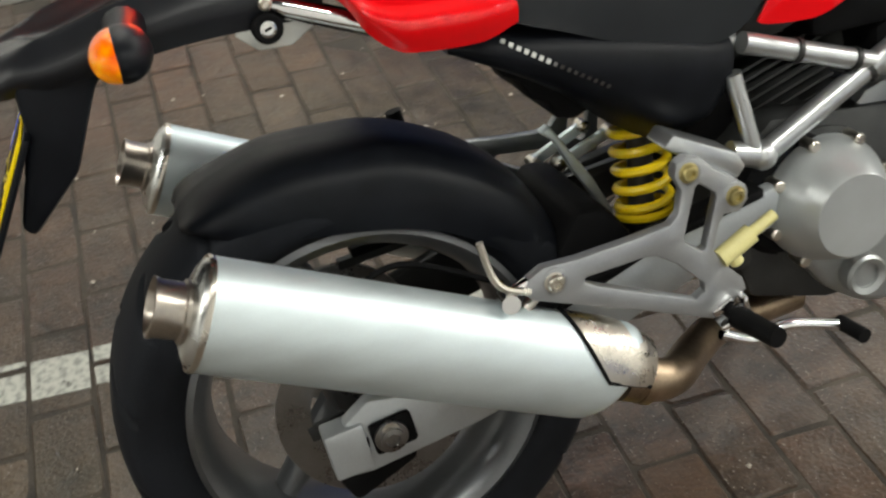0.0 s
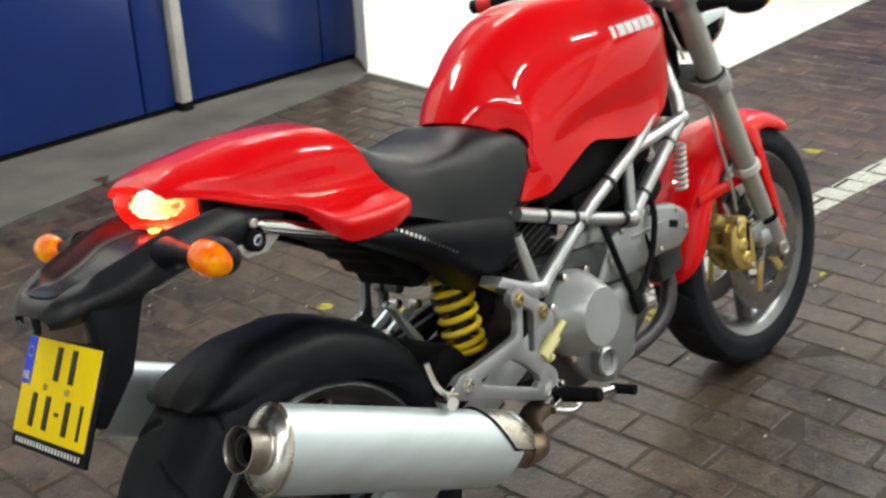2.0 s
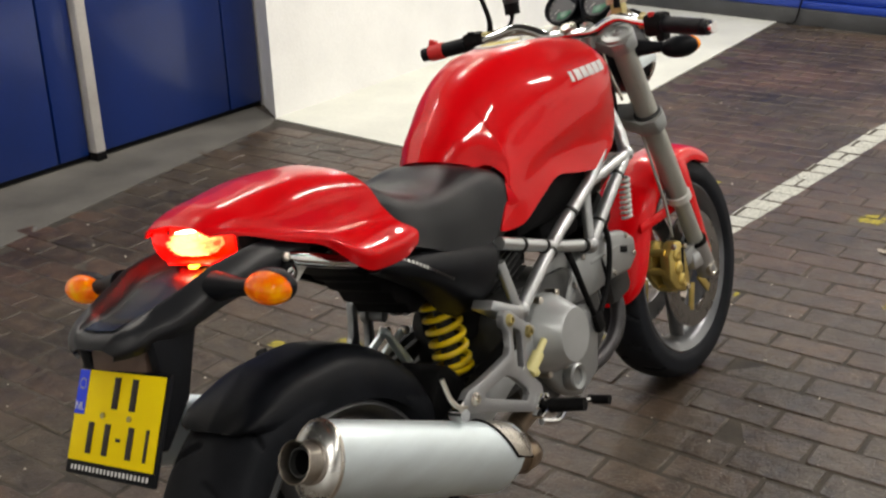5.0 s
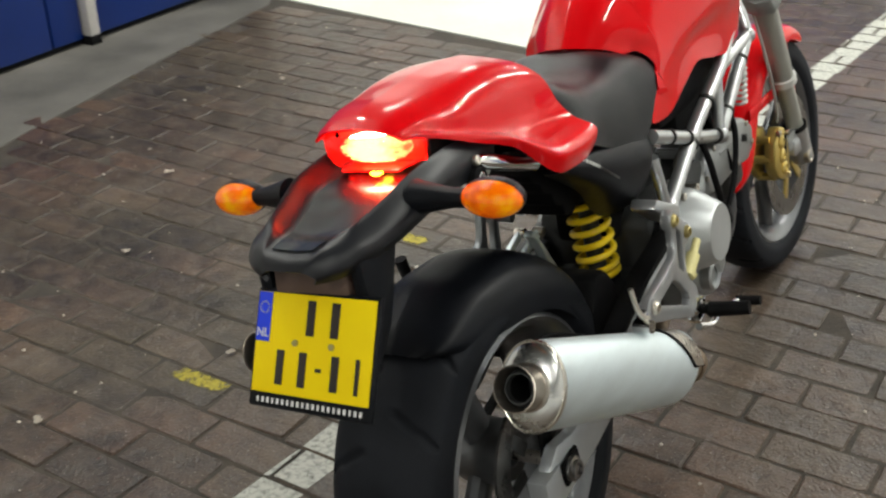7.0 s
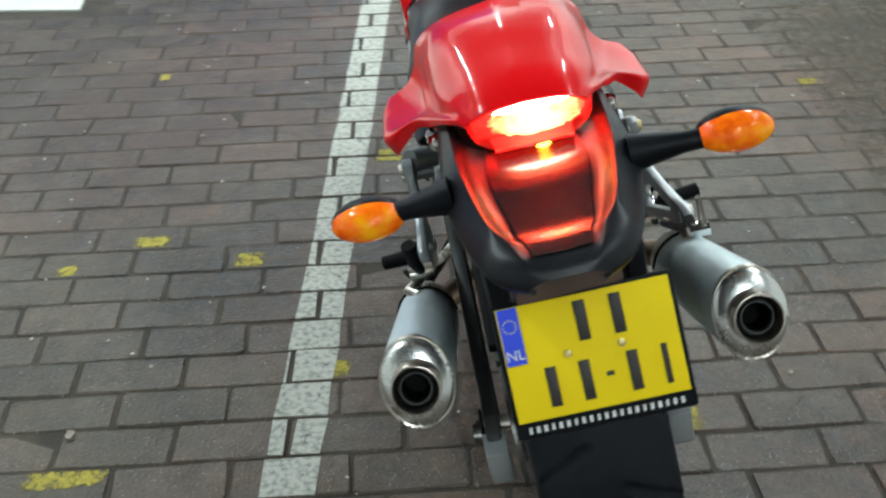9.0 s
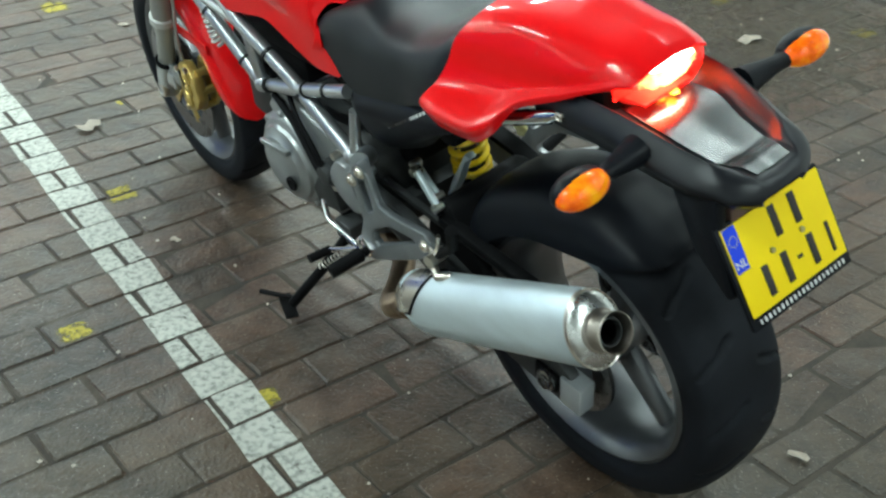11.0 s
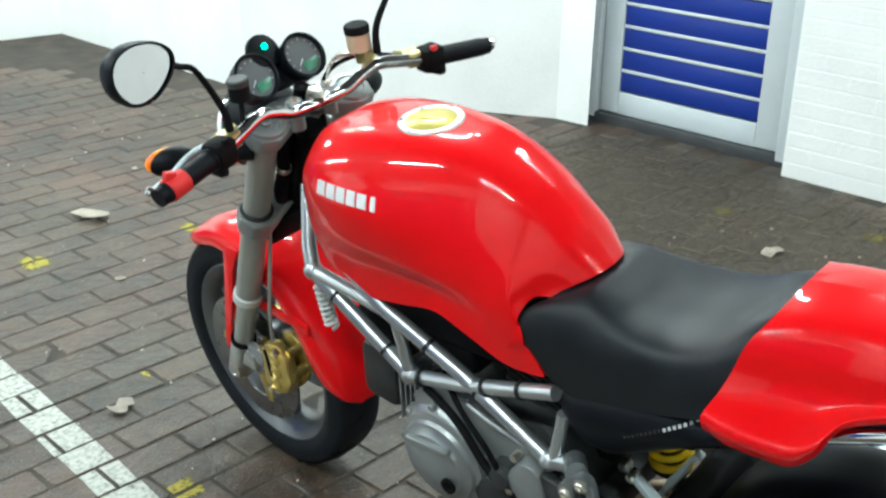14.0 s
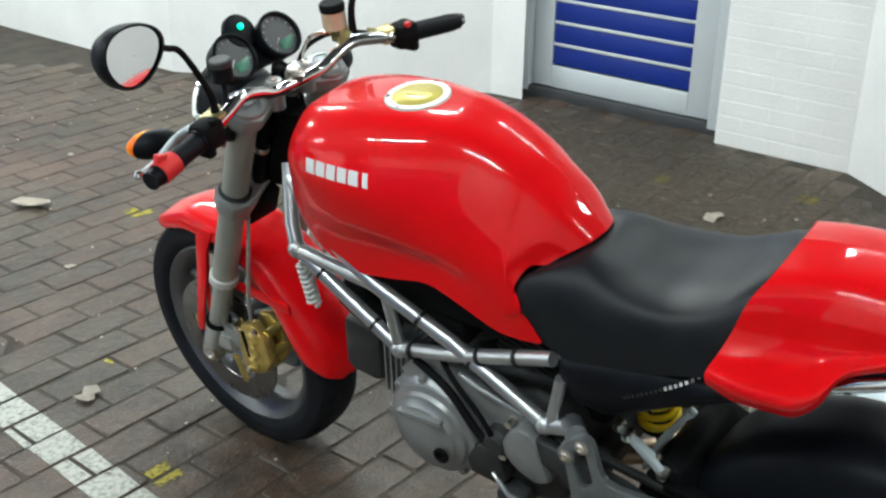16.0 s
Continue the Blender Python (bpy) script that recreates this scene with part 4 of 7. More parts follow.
# tank
TANK = [
    [(0, 1.060, 0.922), (0.050, 1.064, 0.914), (0.085, 1.070, 0.872), (0.088, 1.073, 0.830), (0.084, 1.073, 0.800), (0.078, 1.070, 0.772)],
    [(0, 1.030, 0.946), (0.080, 1.030, 0.938), (0.138, 1.035, 0.885), (0.142, 1.040, 0.820), (0.138, 1.045, 0.775), (0.126, 1.050, 0.745)],
    [(0, 0.970, 0.960), (0.095, 0.970, 0.951), (0.172, 0.970, 0.890), (0.172, 0.972, 0.810), (0.157, 0.975, 0.745), (0.151, 0.978, 0.695)],
    [(0, 0.900, 0.970), (0.092, 0.900, 0.962), (0.176, 0.900, 0.888), (0.181, 0.900, 0.808), (0.157, 0.900, 0.738), (0.154, 0.900, 0.672)],
    [(0, 0.820, 0.976), (0.088, 0.820, 0.967), (0.171, 0.820, 0.886), (0.176, 0.820, 0.800), (0.153, 0.820, 0.742), (0.154, 0.820, 0.684)],
    [(0, 0.740, 0.976), (0.080, 0.740, 0.964), (0.156, 0.740, 0.880), (0.168, 0.740, 0.790), (0.149, 0.740, 0.742), (0.153, 0.740, 0.700)],
    [(0, 0.670, 0.963), (0.072, 0.670, 0.950), (0.139, 0.670, 0.868), (0.158, 0.670, 0.785), (0.148, 0.670, 0.728), (0.150, 0.670, 0.676)],
    [(0, 0.605, 0.936), (0.064, 0.605, 0.922), (0.124, 0.605, 0.848), (0.148, 0.602, 0.775), (0.148, 0.595, 0.710), (0.142, 0.588, 0.640)],
    [(0, 0.580, 0.922), (0.060, 0.580, 0.906), (0.119, 0.580, 0.834), (0.145, 0.573, 0.772), (0.146, 0.553, 0.712), (0.143, 0.512, 0.652)],
    [(0, 0.572, 0.917), (0.058, 0.572, 0.900), (0.115, 0.574, 0.832), (0.142, 0.572, 0.790), (0.144, 0.568, 0.764), (0.145, 0.559, 0.739)],
    [(0, 0.520, 0.874), (0.05, 0.520, 0.862), (0.088, 0.526, 0.826), (0.098, 0.532, 0.806), (0.104, 0.537, 0.792), (0.11, 0.541, 0.778)],
    [(0, 0.462, 0.810), (0.038, 0.470, 0.806), (0.066, 0.488, 0.798), (0.078, 0.500, 0.792), (0.088, 0.510, 0.786), (0.098, 0.520, 0.778)],
]
TANK = [[(x * 0.93, y, z) for x, y, z in sec] for sec in TANK]
tank = part("fuel_tank", skin(TANK, 70, 30, 0.004), RED, bike, "glossy red fuel tank", 60)
CAP = Vector((0, 0.828, 0.977))
CAPN = Vector((0, 0.03, 1)).normalized()
part("filler_ring", lathe([(-0.006, 0.0445), (0.001, 0.0445), (0.002, 0.049), (0.001, 0.057), (-0.005, 0.060), (-0.014, 0.056)], CAP, CAPN, 48), ALLOYWHITE, tank, "white alloy filler ring with small bolts")
cap = part("filler_cap", lathe([(-0.006, 0.0450), (0.001, 0.0450), (0.0025, 0.043), (0.0025, 0.0)], CAP, CAPN, 40), CAPGOLD, tank, "pale gold filler cap")
part("key_flap", box(CAP + CAPN * 0.0032, (0.012, 0.036, 0.0016), (0, 0, 20), 0.0012), CAPGOLD, cap)
for k in range(6):
    a = 2 * math.pi * k / 6
    part("ring_bolt", lathe([(0.0, 0.004), (0.0065, 0.004), (0.007, 0.0)], CAP + Vector((0.0515 * math.cos(a), 0.0515 * math.sin(a), -0.004)), CAPN, 10), DISC, tank)


TANK_TREE = BVHTree.FromPolygons([v.co for v in tank.data.vertices], [p.vertices for p in tank.data.polygons])


def on_tank(y, z, s):
    """The place on the tank's side at a given y and height, on the side s."""
    return TANK_TREE.ray_cast(Vector((s * 0.5, y, z)), Vector((-s, 0, 0)))[0]


def badge(s):
    """The maker's mark on the tank as six plain slanted blocks."""
    for k in range(6):
        y = 0.950 - 0.0243 * k
        w = 0.0195 if k != 5 else 0.010
        rows = []
        for z in (0.878, 0.8835, 0.889, 0.8945, 0.900):
            row = []
            for dy in (w / 2, 0, -w / 2):
                p = on_tank(y + dy, z, s)
                row.append((p.x + 0.0022 * s, p.y + (z - 0.889) * 0.2, p.z))
            rows.append(row)
        bm = grid_mesh(rows, False, 0.002)
        part("badge_block", bm, WHITE, tank, "white slanted block of the tank mark")


for s in (-1, 1):
    badge(s)

# seat and tail
SEAT = [
    [(0, 0.585, 0.700), (0.070, 0.585, 0.708), (0.114, 0.585, 0.728), (0.128, 0.584, 0.726), (0.130, 0.582, 0.716)],
    [(0, 0.540, 0.755), (0.070, 0.540, 0.760), (0.114, 0.540, 0.766), (0.132, 0.540, 0.738), (0.137, 0.538, 0.700)],
    [(0, 0.490, 0.790), (0.060, 0.490, 0.792), (0.108, 0.490, 0.782), (0.133, 0.490, 0.740), (0.139, 0.488, 0.652)],
    [(0, 0.450, 0.804), (0.060, 0.450, 0.803), (0.106, 0.450, 0.785), (0.134, 0.450, 0.735), (0.140, 0.452, 0.641)],
    [(0, 0.380, 0.790), (0.070, 0.380, 0.790), (0.120, 0.380, 0.774), (0.139, 0.380, 0.728), (0.142, 0.380, 0.655)],
    [(0, 0.310, 0.794), (0.072, 0.310, 0.793), (0.126, 0.310, 0.777), (0.142, 0.310, 0.735), (0.144, 0.312, 0.676)],
    [(0, 0.230, 0.822), (0.072, 0.230, 0.820), (0.124, 0.235, 0.800), (0.145, 0.245, 0.755), (0.150, 0.262, 0.698)],
    [(0, 0.165, 0.864), (0.070, 0.170, 0.856), (0.114, 0.180, 0.826), (0.140, 0.200, 0.775), (0.154, 0.222, 0.714)],
    [(0, 0.110, 0.878), (0.062, 0.116, 0.864), (0.102, 0.135, 0.832), (0.122, 0.160, 0.778), (0.145, 0.185, 0.728)],
]
part("seat", skin(SEAT, 44, 24, 0.012), VINYL, bike, "black vinyl rider's seat", 60)
TAIL = [
    [(0, 0.140, 0.892), (0.075, 0.148, 0.877), (0.115, 0.167, 0.846), (0.13, 0.182, 0.800), (0.148, 0.192, 0.772), (0.18, 0.199, 0.752), (0.176, 0.200, 0.728)],
    [(0, 0.100, 0.899), (0.076, 0.105, 0.886), (0.11, 0.115, 0.850), (0.119, 0.126, 0.800), (0.14, 0.138, 0.774), (0.188, 0.150, 0.752), (0.178, 0.152, 0.716)],
    [(0, 0.050, 0.904), (0.074, 0.055, 0.892), (0.107, 0.060, 0.855), (0.115, 0.064, 0.805), (0.136, 0.069, 0.780), (0.189, 0.076, 0.758), (0.178, 0.078, 0.722)],
    [(0, 0.020, 0.905), (0.072, 0.020, 0.893), (0.105, 0.024, 0.856), (0.112, 0.028, 0.810), (0.130, 0.032, 0.796), (0.174, 0.038, 0.774), (0.166, 0.040, 0.748)],
    [(0, 0.000, 0.905), (0.070, 0.000, 0.893), (0.103, 0.002, 0.858), (0.11, 0.006, 0.815), (0.120, 0.010, 0.808), (0.142, 0.018, 0.796), (0.140, 0.022, 0.780)],
    [(0, -0.055, 0.900), (0.061, -0.055, 0.891), (0.096, -0.054, 0.862), (0.103, -0.053, 0.836), (0.107, -0.052, 0.832), (0.117, -0.050, 0.825), (0.117, -0.050, 0.815)],
    [(0, -0.110, 0.897), (0.052, -0.110, 0.889), (0.08, -0.110, 0.872), (0.088, -0.110, 0.856), (0.092, -0.109, 0.852), (0.098, -0.108, 0.848), (0.098, -0.108, 0.842)],
    [(0, -0.146, 0.888), (0.046, -0.146, 0.882), (0.068, -0.145, 0.871), (0.075, -0.144, 0.865), (0.078, -0.143, 0.862), (0.082, -0.142, 0.858), (0.082, -0.142, 0.853)],
    [(0, -0.165, 0.877), (0.043, -0.164, 0.873), (0.061, -0.162, 0.867), (0.067, -0.160, 0.863), (0.07, -0.158, 0.861), (0.074, -0.157, 0.858), (0.074, -0.157, 0.855)],
]
part("tail_cowl", skin(TAIL, 64, 44, 0.004), RED, bike, "glossy red tail cowl over the pillion seat", 60)
FENDER = [
    [(0, 0.010, 0.800), (0.07, 0.010, 0.800), (0.09, 0.010, 0.812), (0.103, 0.010, 0.810), (0.11, 0.010, 0.790), (0.104, 0.010, 0.762)],
    [(0, -0.100, 0.796), (0.06, -0.100, 0.797), (0.092, -0.100, 0.822), (0.099, -0.100, 0.821), (0.115, -0.100, 0.794), (0.107, -0.100, 0.764)],
    [(0, -0.180, 0.792), (0.066, -0.180, 0.794), (0.090, -0.180, 0.817), (0.097, -0.180, 0.816), (0.118, -0.180, 0.788), (0.108, -0.180, 0.760)],
    [(0, -0.240, 0.776), (0.056, -0.240, 0.778), (0.081, -0.240, 0.802), (0.088, -0.240, 0.801), (0.112, -0.240, 0.774), (0.102, -0.240, 0.750)],
    [(0, -0.285, 0.768), (0.048, -0.285, 0.770), (0.070, -0.285, 0.791), (0.078, -0.285, 0.789), (0.102, -0.285, 0.765), (0.092, -0.285, 0.744)],
    [(0, -0.310, 0.772), (0.040, -0.310, 0.774), (0.056, -0.310, 0.784), (0.078, -0.310, 0.780), (0.094, -0.310, 0.762), (0.084, -0.310, 0.742)],
    [(0, -0.335, 0.770), (0.036, -0.335, 0.772), (0.050, -0.334, 0.776), (0.070, -0.333, 0.770), (0.084, -0.331, 0.754), (0.074, -0.330, 0.738)],
    [(0, -0.352, 0.764), (0.030, -0.351, 0.764), (0.042, -0.350, 0.764), (0.056, -0.348, 0.758), (0.066, -0.346, 0.748), (0.058, -0.344, 0.736)],
    [(0, -0.360, 0.754), (0.022, -0.359, 0.754), (0.032, -0.358, 0.752), (0.040, -0.357, 0.748), (0.046, -0.355, 0.742), (0.040, -0.354, 0.735)],
]
part("rear_mudguard", skin(FENDER, 50, 30, 0.006), TAILBLACK, bike, "black plastic tail with a hollow scoop under the lamp", 60)
LENS = []
for z, wide, deep in ((0.866, 0.94, 0.90), (0.858, 1.0, 0.98), (0.846, 1.02, 1.0), (0.834, 1.0, 0.97), (0.822, 0.94, 0.88), (0.813, 0.84, 0.74)):
    LENS.append([(0.005 + x * wide, -0.112 - d * deep, z) for x, d in catmull([(-0.078, 0.0), (-0.076, 0.024), (-0.062, 0.046), (-0.034, 0.060), (0.0, 0.065), (0.034, 0.060), (0.062, 0.046), (0.076, 0.024), (0.078, 0.0)], 25)])
tail_lamp = part("tail_lamp", grid_mesh(LENS), TAILLAMP, bike, "lit red tail lamp", 60)
core = ball((0.012, -0.134, 0.840), (0.057, 0.025, 0.0195), u=40, v=24)
ragged = random.Random(8)
for v in core.verts:
    v.co = Vector((0.012, -0.134, 0.840)) + (v.co - Vector((0.012, -0.134, 0.840))) * ragged.uniform(0.84, 1.10)
part("lamp_core", core, LAMPCORE, tail_lamp, "white-hot lit core of the lamp")
part("lamp_back", slab([(-0.066, -0.112), (0.076, -0.112), (0.076, -0.108), (-0.066, -0.108)], 0.813, 0.864), LOWLENS, tail_lamp)
lower = part("lower_lens", slab([(-0.044, -0.150), (0.052, -0.150), (0.056, -0.112), (-0.048, -0.112)], 0.809, 0.812, 0.001), LOWLENS, tail_lamp, "lit red underside of the tail lamp")
for y, r in ((-0.128, 0.0070), (-0.148, 0.0085)):
    part("bulb", lathe([(-0.002, r), (0.001, r), (0.003, r * 0.6), (0.0035, 0)], (0.014, y, 0.8068), (0, 0, -1), 16), BULB, lower, "yellow bulb behind the lens")
liner = []
for sec in FENDER[1:7]:
    c, e = Vector(sec[0]), Vector(sec[1])
    liner.append([c.lerp(e, f) * 1.0 + Vector((0, 0, 0.0025)) for f in (0.92, 0.5, 0)] + [Vector((-p.x, p.y, p.z + 0.0025)) for p in (c.lerp(e, 0.5), c.lerp(e, 0.92))])
part("scoop_floor", grid_mesh([catmull(r, 13) for r in eased(liner, 24)], False, 0.001), GLOSSBLACK, bpy.data.objects["rear_mudguard"], "glossy dark floor of the scoop", 60)
part("tail_box", rounded(slab([(-0.085, -0.11), (0.085, -0.11), (0.10, 0.10), (-0.10, 0.10)], 0.775, 0.850), 0.01), MATTE, bike)


def number_plate():
    """Yellow plate with plain bars for its characters, in a black holder."""
    m = pose(0.010, -0.357, 0.637, 61, 0, -1.2)
    holder = part("plate_holder", moved(box((0, 0, -0.004), (0.211, 0.160, 0.008), bevel=0.004), m), BLACK, bike, "black plastic plate holder")
    part("plate", moved(box((0, 0.0075, 0.0015), (0.199, 0.134, 0.003), bevel=0.0012), m), PLATE, holder, "yellow number plate")
    part("country_band", moved(box((-0.0865, 0.041, 0.0035), (0.0235, 0.066, 0.0012)), m), PBLUE, holder, "blue band of the plate")
    for cx, cy, w in ((-0.005, 0.044, 0.032), (0.036, 0.044, 0.032), (-0.052, -0.024, 0.030), (-0.013, -0.024, 0.030), (0.042, -0.024, 0.030), (0.079, -0.024, 0.016)):
        part("plate_character", moved(box((cx, cy, 0.0038), (w * 0.42, 0.046, 0.0016), bevel=0.0006), m), INK, holder, "dark plain bar for a character")
    part("plate_dash", moved(box((0.0145, -0.022, 0.0038), (0.009, 0.005, 0.0016)), m), INK, holder)
    for cx in (-0.028, 0.034):
        part("plate_screw", moved(lathe([(0, 0.0045), (0.003, 0.0045), (0.004, 0.0)], (cx, 0.010, 0.003), (0, 0, 1), 12), m), BRASS, holder, "yellow capped screw")
    for k in range(21):
        part("holder_print", moved(box((-0.088 + 0.0088 * k, -0.0695, 0.0005), (0.0038 if k % 3 else 0.0030, 0.0072, 0.0012)), m), WHITE, holder)
    for k in range(12):
        a = 2 * math.pi * k / 12
        part("band_star", moved(box((-0.0865 + 0.0075 * math.cos(a), 0.053 + 0.0075 * math.sin(a), 0.0045), (0.0016, 0.0016, 0.0006)), m), PALE, holder)
    font = bpy.data.curves.new("letters", "FONT")
    font.body, font.size, font.extrude, font.align_x = "NL", 0.017, 0.0004, "CENTER"
    tmp = new("letters", font)
    me = bpy.data.meshes.new_from_object(tmp.evaluated_get(bpy.context.evaluated_depsgraph_get()))
    bpy.data.objects.remove(tmp)
    me.materials.clear()
    me.materials.append(WHITE)
    me.transform(m @ Matrix.Translation((-0.0865, 0.014, 0.0046)))
    ob = new("country_letters", me)
    ob.parent = holder
    ob["label"] = "white letters NL"


number_plate()
part("plate_bracket", prism([(-0.278, 0.752), (-0.312, 0.748), (-0.322, 0.690), (-0.310, 0.686), (-0.286, 0.712)], -0.062, 0.062, 0.003), GLOWBROWN, bike, "black plate bracket under the tail, lamp glow put into its brown")
for s in (-1, 1):
    part("bracket_wing", prism([(-0.185, 0.760), (-0.235, 0.742), (-0.250, 0.711), (-0.278, 0.650), (-0.340, 0.590), (-0.352, 0.602), (-0.318, 0.700), (-0.318, 0.752), (-0.27, 0.765)], s * 0.068, s * 0.092, 0.008), BLACK, bike)


def indicator(center, base, out, label):
    """A turn signal: a stalk, a black cup and an orange lens."""
    c, b, o = Vector(center), Vector(base), Vector(out)
    stalk = part("turn_signal", tube([b, b.lerp(c, 0.5), c - (c - b).normalized() * 0.02], [0.024, 0.0135, 0.0120], 14), BLACK, bike, label)
    for k in range(3):
        f = 0.56 + 0.07 * k
        part("stalk_rib", tube([b.lerp(c, f), b.lerp(c, f + 0.03)], 0.0130, 12), BLACK, stalk)
    ang = math.degrees(math.atan2(c.y - b.y, c.x - b.x))
    rot = (0, 0, ang)
    half = ball(c, (0.0455, 0.0255, 0.0250), rot, 28, 18)
    part("lens", half, ORANGE, stalk, "orange lens")
    cup = ball(c + o * 0.006, (0.0458, 0.0268, 0.0264), rot, 24, 16)
    bmesh.ops.bisect_plane(cup, geom=cup.verts[:] + cup.edges[:] + cup.faces[:], plane_co=c - o * 0.001, plane_no=o, clear_inner=True)
    part("cup", cup, BLACK, stalk)


for s in (-1, 1):
    indicator((0.231, -0.208, 0.797) if s > 0 else (-0.212, -0.192, 0.782), (s * 0.108, -0.195, 0.792), (0, 1, 0), "rear turn signal with orange lens on a black stalk")
    indicator((0.225, 1.235, 0.872) if s > 0 else (-0.255, 1.255, 0.905), (s * 0.12, 1.19, 0.885), (0, -1, 0), "front turn signal on a black stalk")

# silencers
SD = Vector((0, 0.900, -0.436)).normalized()
SN = Vector((0, 0.436, 0.900)).normalized()
SQUASH = 0.79


def silencer(s):
    o = Vector((s * (0.231 if s > 0 else 0.211), -0.197, 0.5215 + (0.010 if s < 0 else 0)))
    X = Vector((1, 0, 0))

    def at(h, deg, r):
        a = radians(deg)
        return o + SD * h + (X * math.sin(a) * SQUASH + SN * math.cos(a)) * r

    rows = []
    for h, r in ((-0.002, 0.0590), (-0.001, 0.0615), (0.001, 0.0625), (0.004, 0.0628), (0.15, 0.0628), (0.30, 0.0628), (0.40, 0.0628), (0.44, 0.0628), (0.48, 0.0628), (0.494, 0.0620), (0.504, 0.0585), (0.511, 0.048), (0.513, 0.030)):
        ring = []
        for k in range(64):
            deg = 360 * k / 64
            low = 0.5 - 0.5 * math.cos(radians(deg))
            ring.append(at(h - max(0, h - 0.36) * 0.30 * low ** 1.5, deg, r))
        rows.append(ring)
    body = part("silencer", grid_mesh(rows, True), ALU, bike, "brushed aluminium oval silencer", 60)
    part("end_rim", lathe([(-0.0025, 0.0595), (-0.0035, 0.0625), (-0.001, 0.0640), (0.003, 0.0636), (0.003, 0.0615)], o, SD, 56, SQUASH, closed=True), STEEL, body, "thin steel end rim")
    part("end_cone", lathe([(-0.001, 0.0605), (-0.005, 0.0585), (-0.009, 0.0525), (-0.0125, 0.0435), (-0.0145, 0.0360), (-0.0155, 0.0295)], o, SD, 48, 0.81), ENDCAP, body, "polished steel end cone")
    pipe = part("tailpipe", lathe([(-0.012, 0.0335), (-0.018, 0.0335), (-0.020, 0.0302), (-0.043, 0.0302), (-0.047, 0.0318), (-0.050, 0.0320), (-0.0505, 0.0302), (-0.046, 0.0284), (-0.024, 0.0274)], o, SD, 44), PIPE, body, "browned steel tailpipe")
    part("inner_rim", lathe([(-0.022, 0.0276), (-0.034, 0.0225), (-0.038, 0.0215), (-0.038, 0.0195), (-0.028, 0.0185)], o, SD, 36), CASTING, pipe, "dull grey inner rim")
    # Closed bore lined in matt black.
    part("bore", lathe([(-0.033, 0.0192), (0.02, 0.0182), (0.02, 0.0)], o, SD, 32), MATTE, pipe, "matt black bore")
    shield, edge = [], []
    for k in range(25):
        deg = -84 + 7 * k
        back = 0.402 + 0.060 * abs(deg / 84) ** 1.6
        shield.append([at(back + (0.528 - back) * f, deg, 0.0646 - 0.016 * max(0, f - 0.45) ** 2 / 0.3) for f in (0, 0.15, 0.3, 0.45, 0.6, 0.75, 0.9, 1.0)])
        edge.append(at(back - 0.001, deg, 0.0648))
    part("heat_shield", grid_mesh(shield, False, 0.0015), STEEL, body, "polished stainless heat shield")
    part("strap", tube([shield[0][6]] + edge + [shield[-1][6]], 0.0024, 8), MATTE, body, "thin black edging strap")
    p0 = o + SD * 0.50 + X * s * 0.010
    pipe = [p0, p0 + SD * 0.036, Vector((s * 0.232, 0.325, 0.276)), Vector((s * 0.165, 0.39, 0.258)), Vector((s * 0.10, 0.47, 0.240)), Vector((s * 0.06, 0.60, 0.225))]
    part("link_pipe", tube(pipe, [0.030, 0.028, 0.024, 0.0235, 0.0235, 0.0235], 18, smooth=28), HOT, body, "brown heat-stained exhaust pipe")
    part("pipe_clamp", tube([p0 + SD * 0.024, p0 + SD * 0.036], 0.031, 18), HOT, body)
    part("hanger_tab", tube([at(0.355, 0, 0.060), Vector((s * 0.226, 0.165, 0.432)), Vector((s * 0.205, 0.205, 0.424))], 0.008, 10), STEEL, body)
    return body


for s in (1, -1):
    silencer(s)

# rear hugger, swingarm, shock


def polar(axle, a, r, x):
    return (x, axle.y + r * math.cos(radians(a)), axle.z + r * math.sin(radians(a)))


HUG = []
for a, crest, edge, w in ((20, 0.318, 0.262, 0.094), (40, 0.327, 0.246, 0.100), (60, 0.329, 0.238, 0.102), (80, 0.330, 0.234, 0.102), (97, 0.332, 0.242, 0.100), (108, 0.333, 0.262, 0.098), (116, 0.334, 0.290, 0.094), (121, 0.330, 0.316, 0.078), (123, 0.326, 0.320, 0.055)):
    HUG.append([polar(RA, a, crest, 0), polar(RA, a, crest - 0.003, w * 0.45), polar(RA, a, crest - (crest - edge) * 0.22, w * 0.82), polar(RA, a, crest - (crest - edge) * 0.55, w * 0.98), polar(RA, a, edge, w)])
part("rear_hugger", skin(HUG, 48, 22, 0.004), BLACK, bike, "black plastic hugger over the rear tyre", 60)

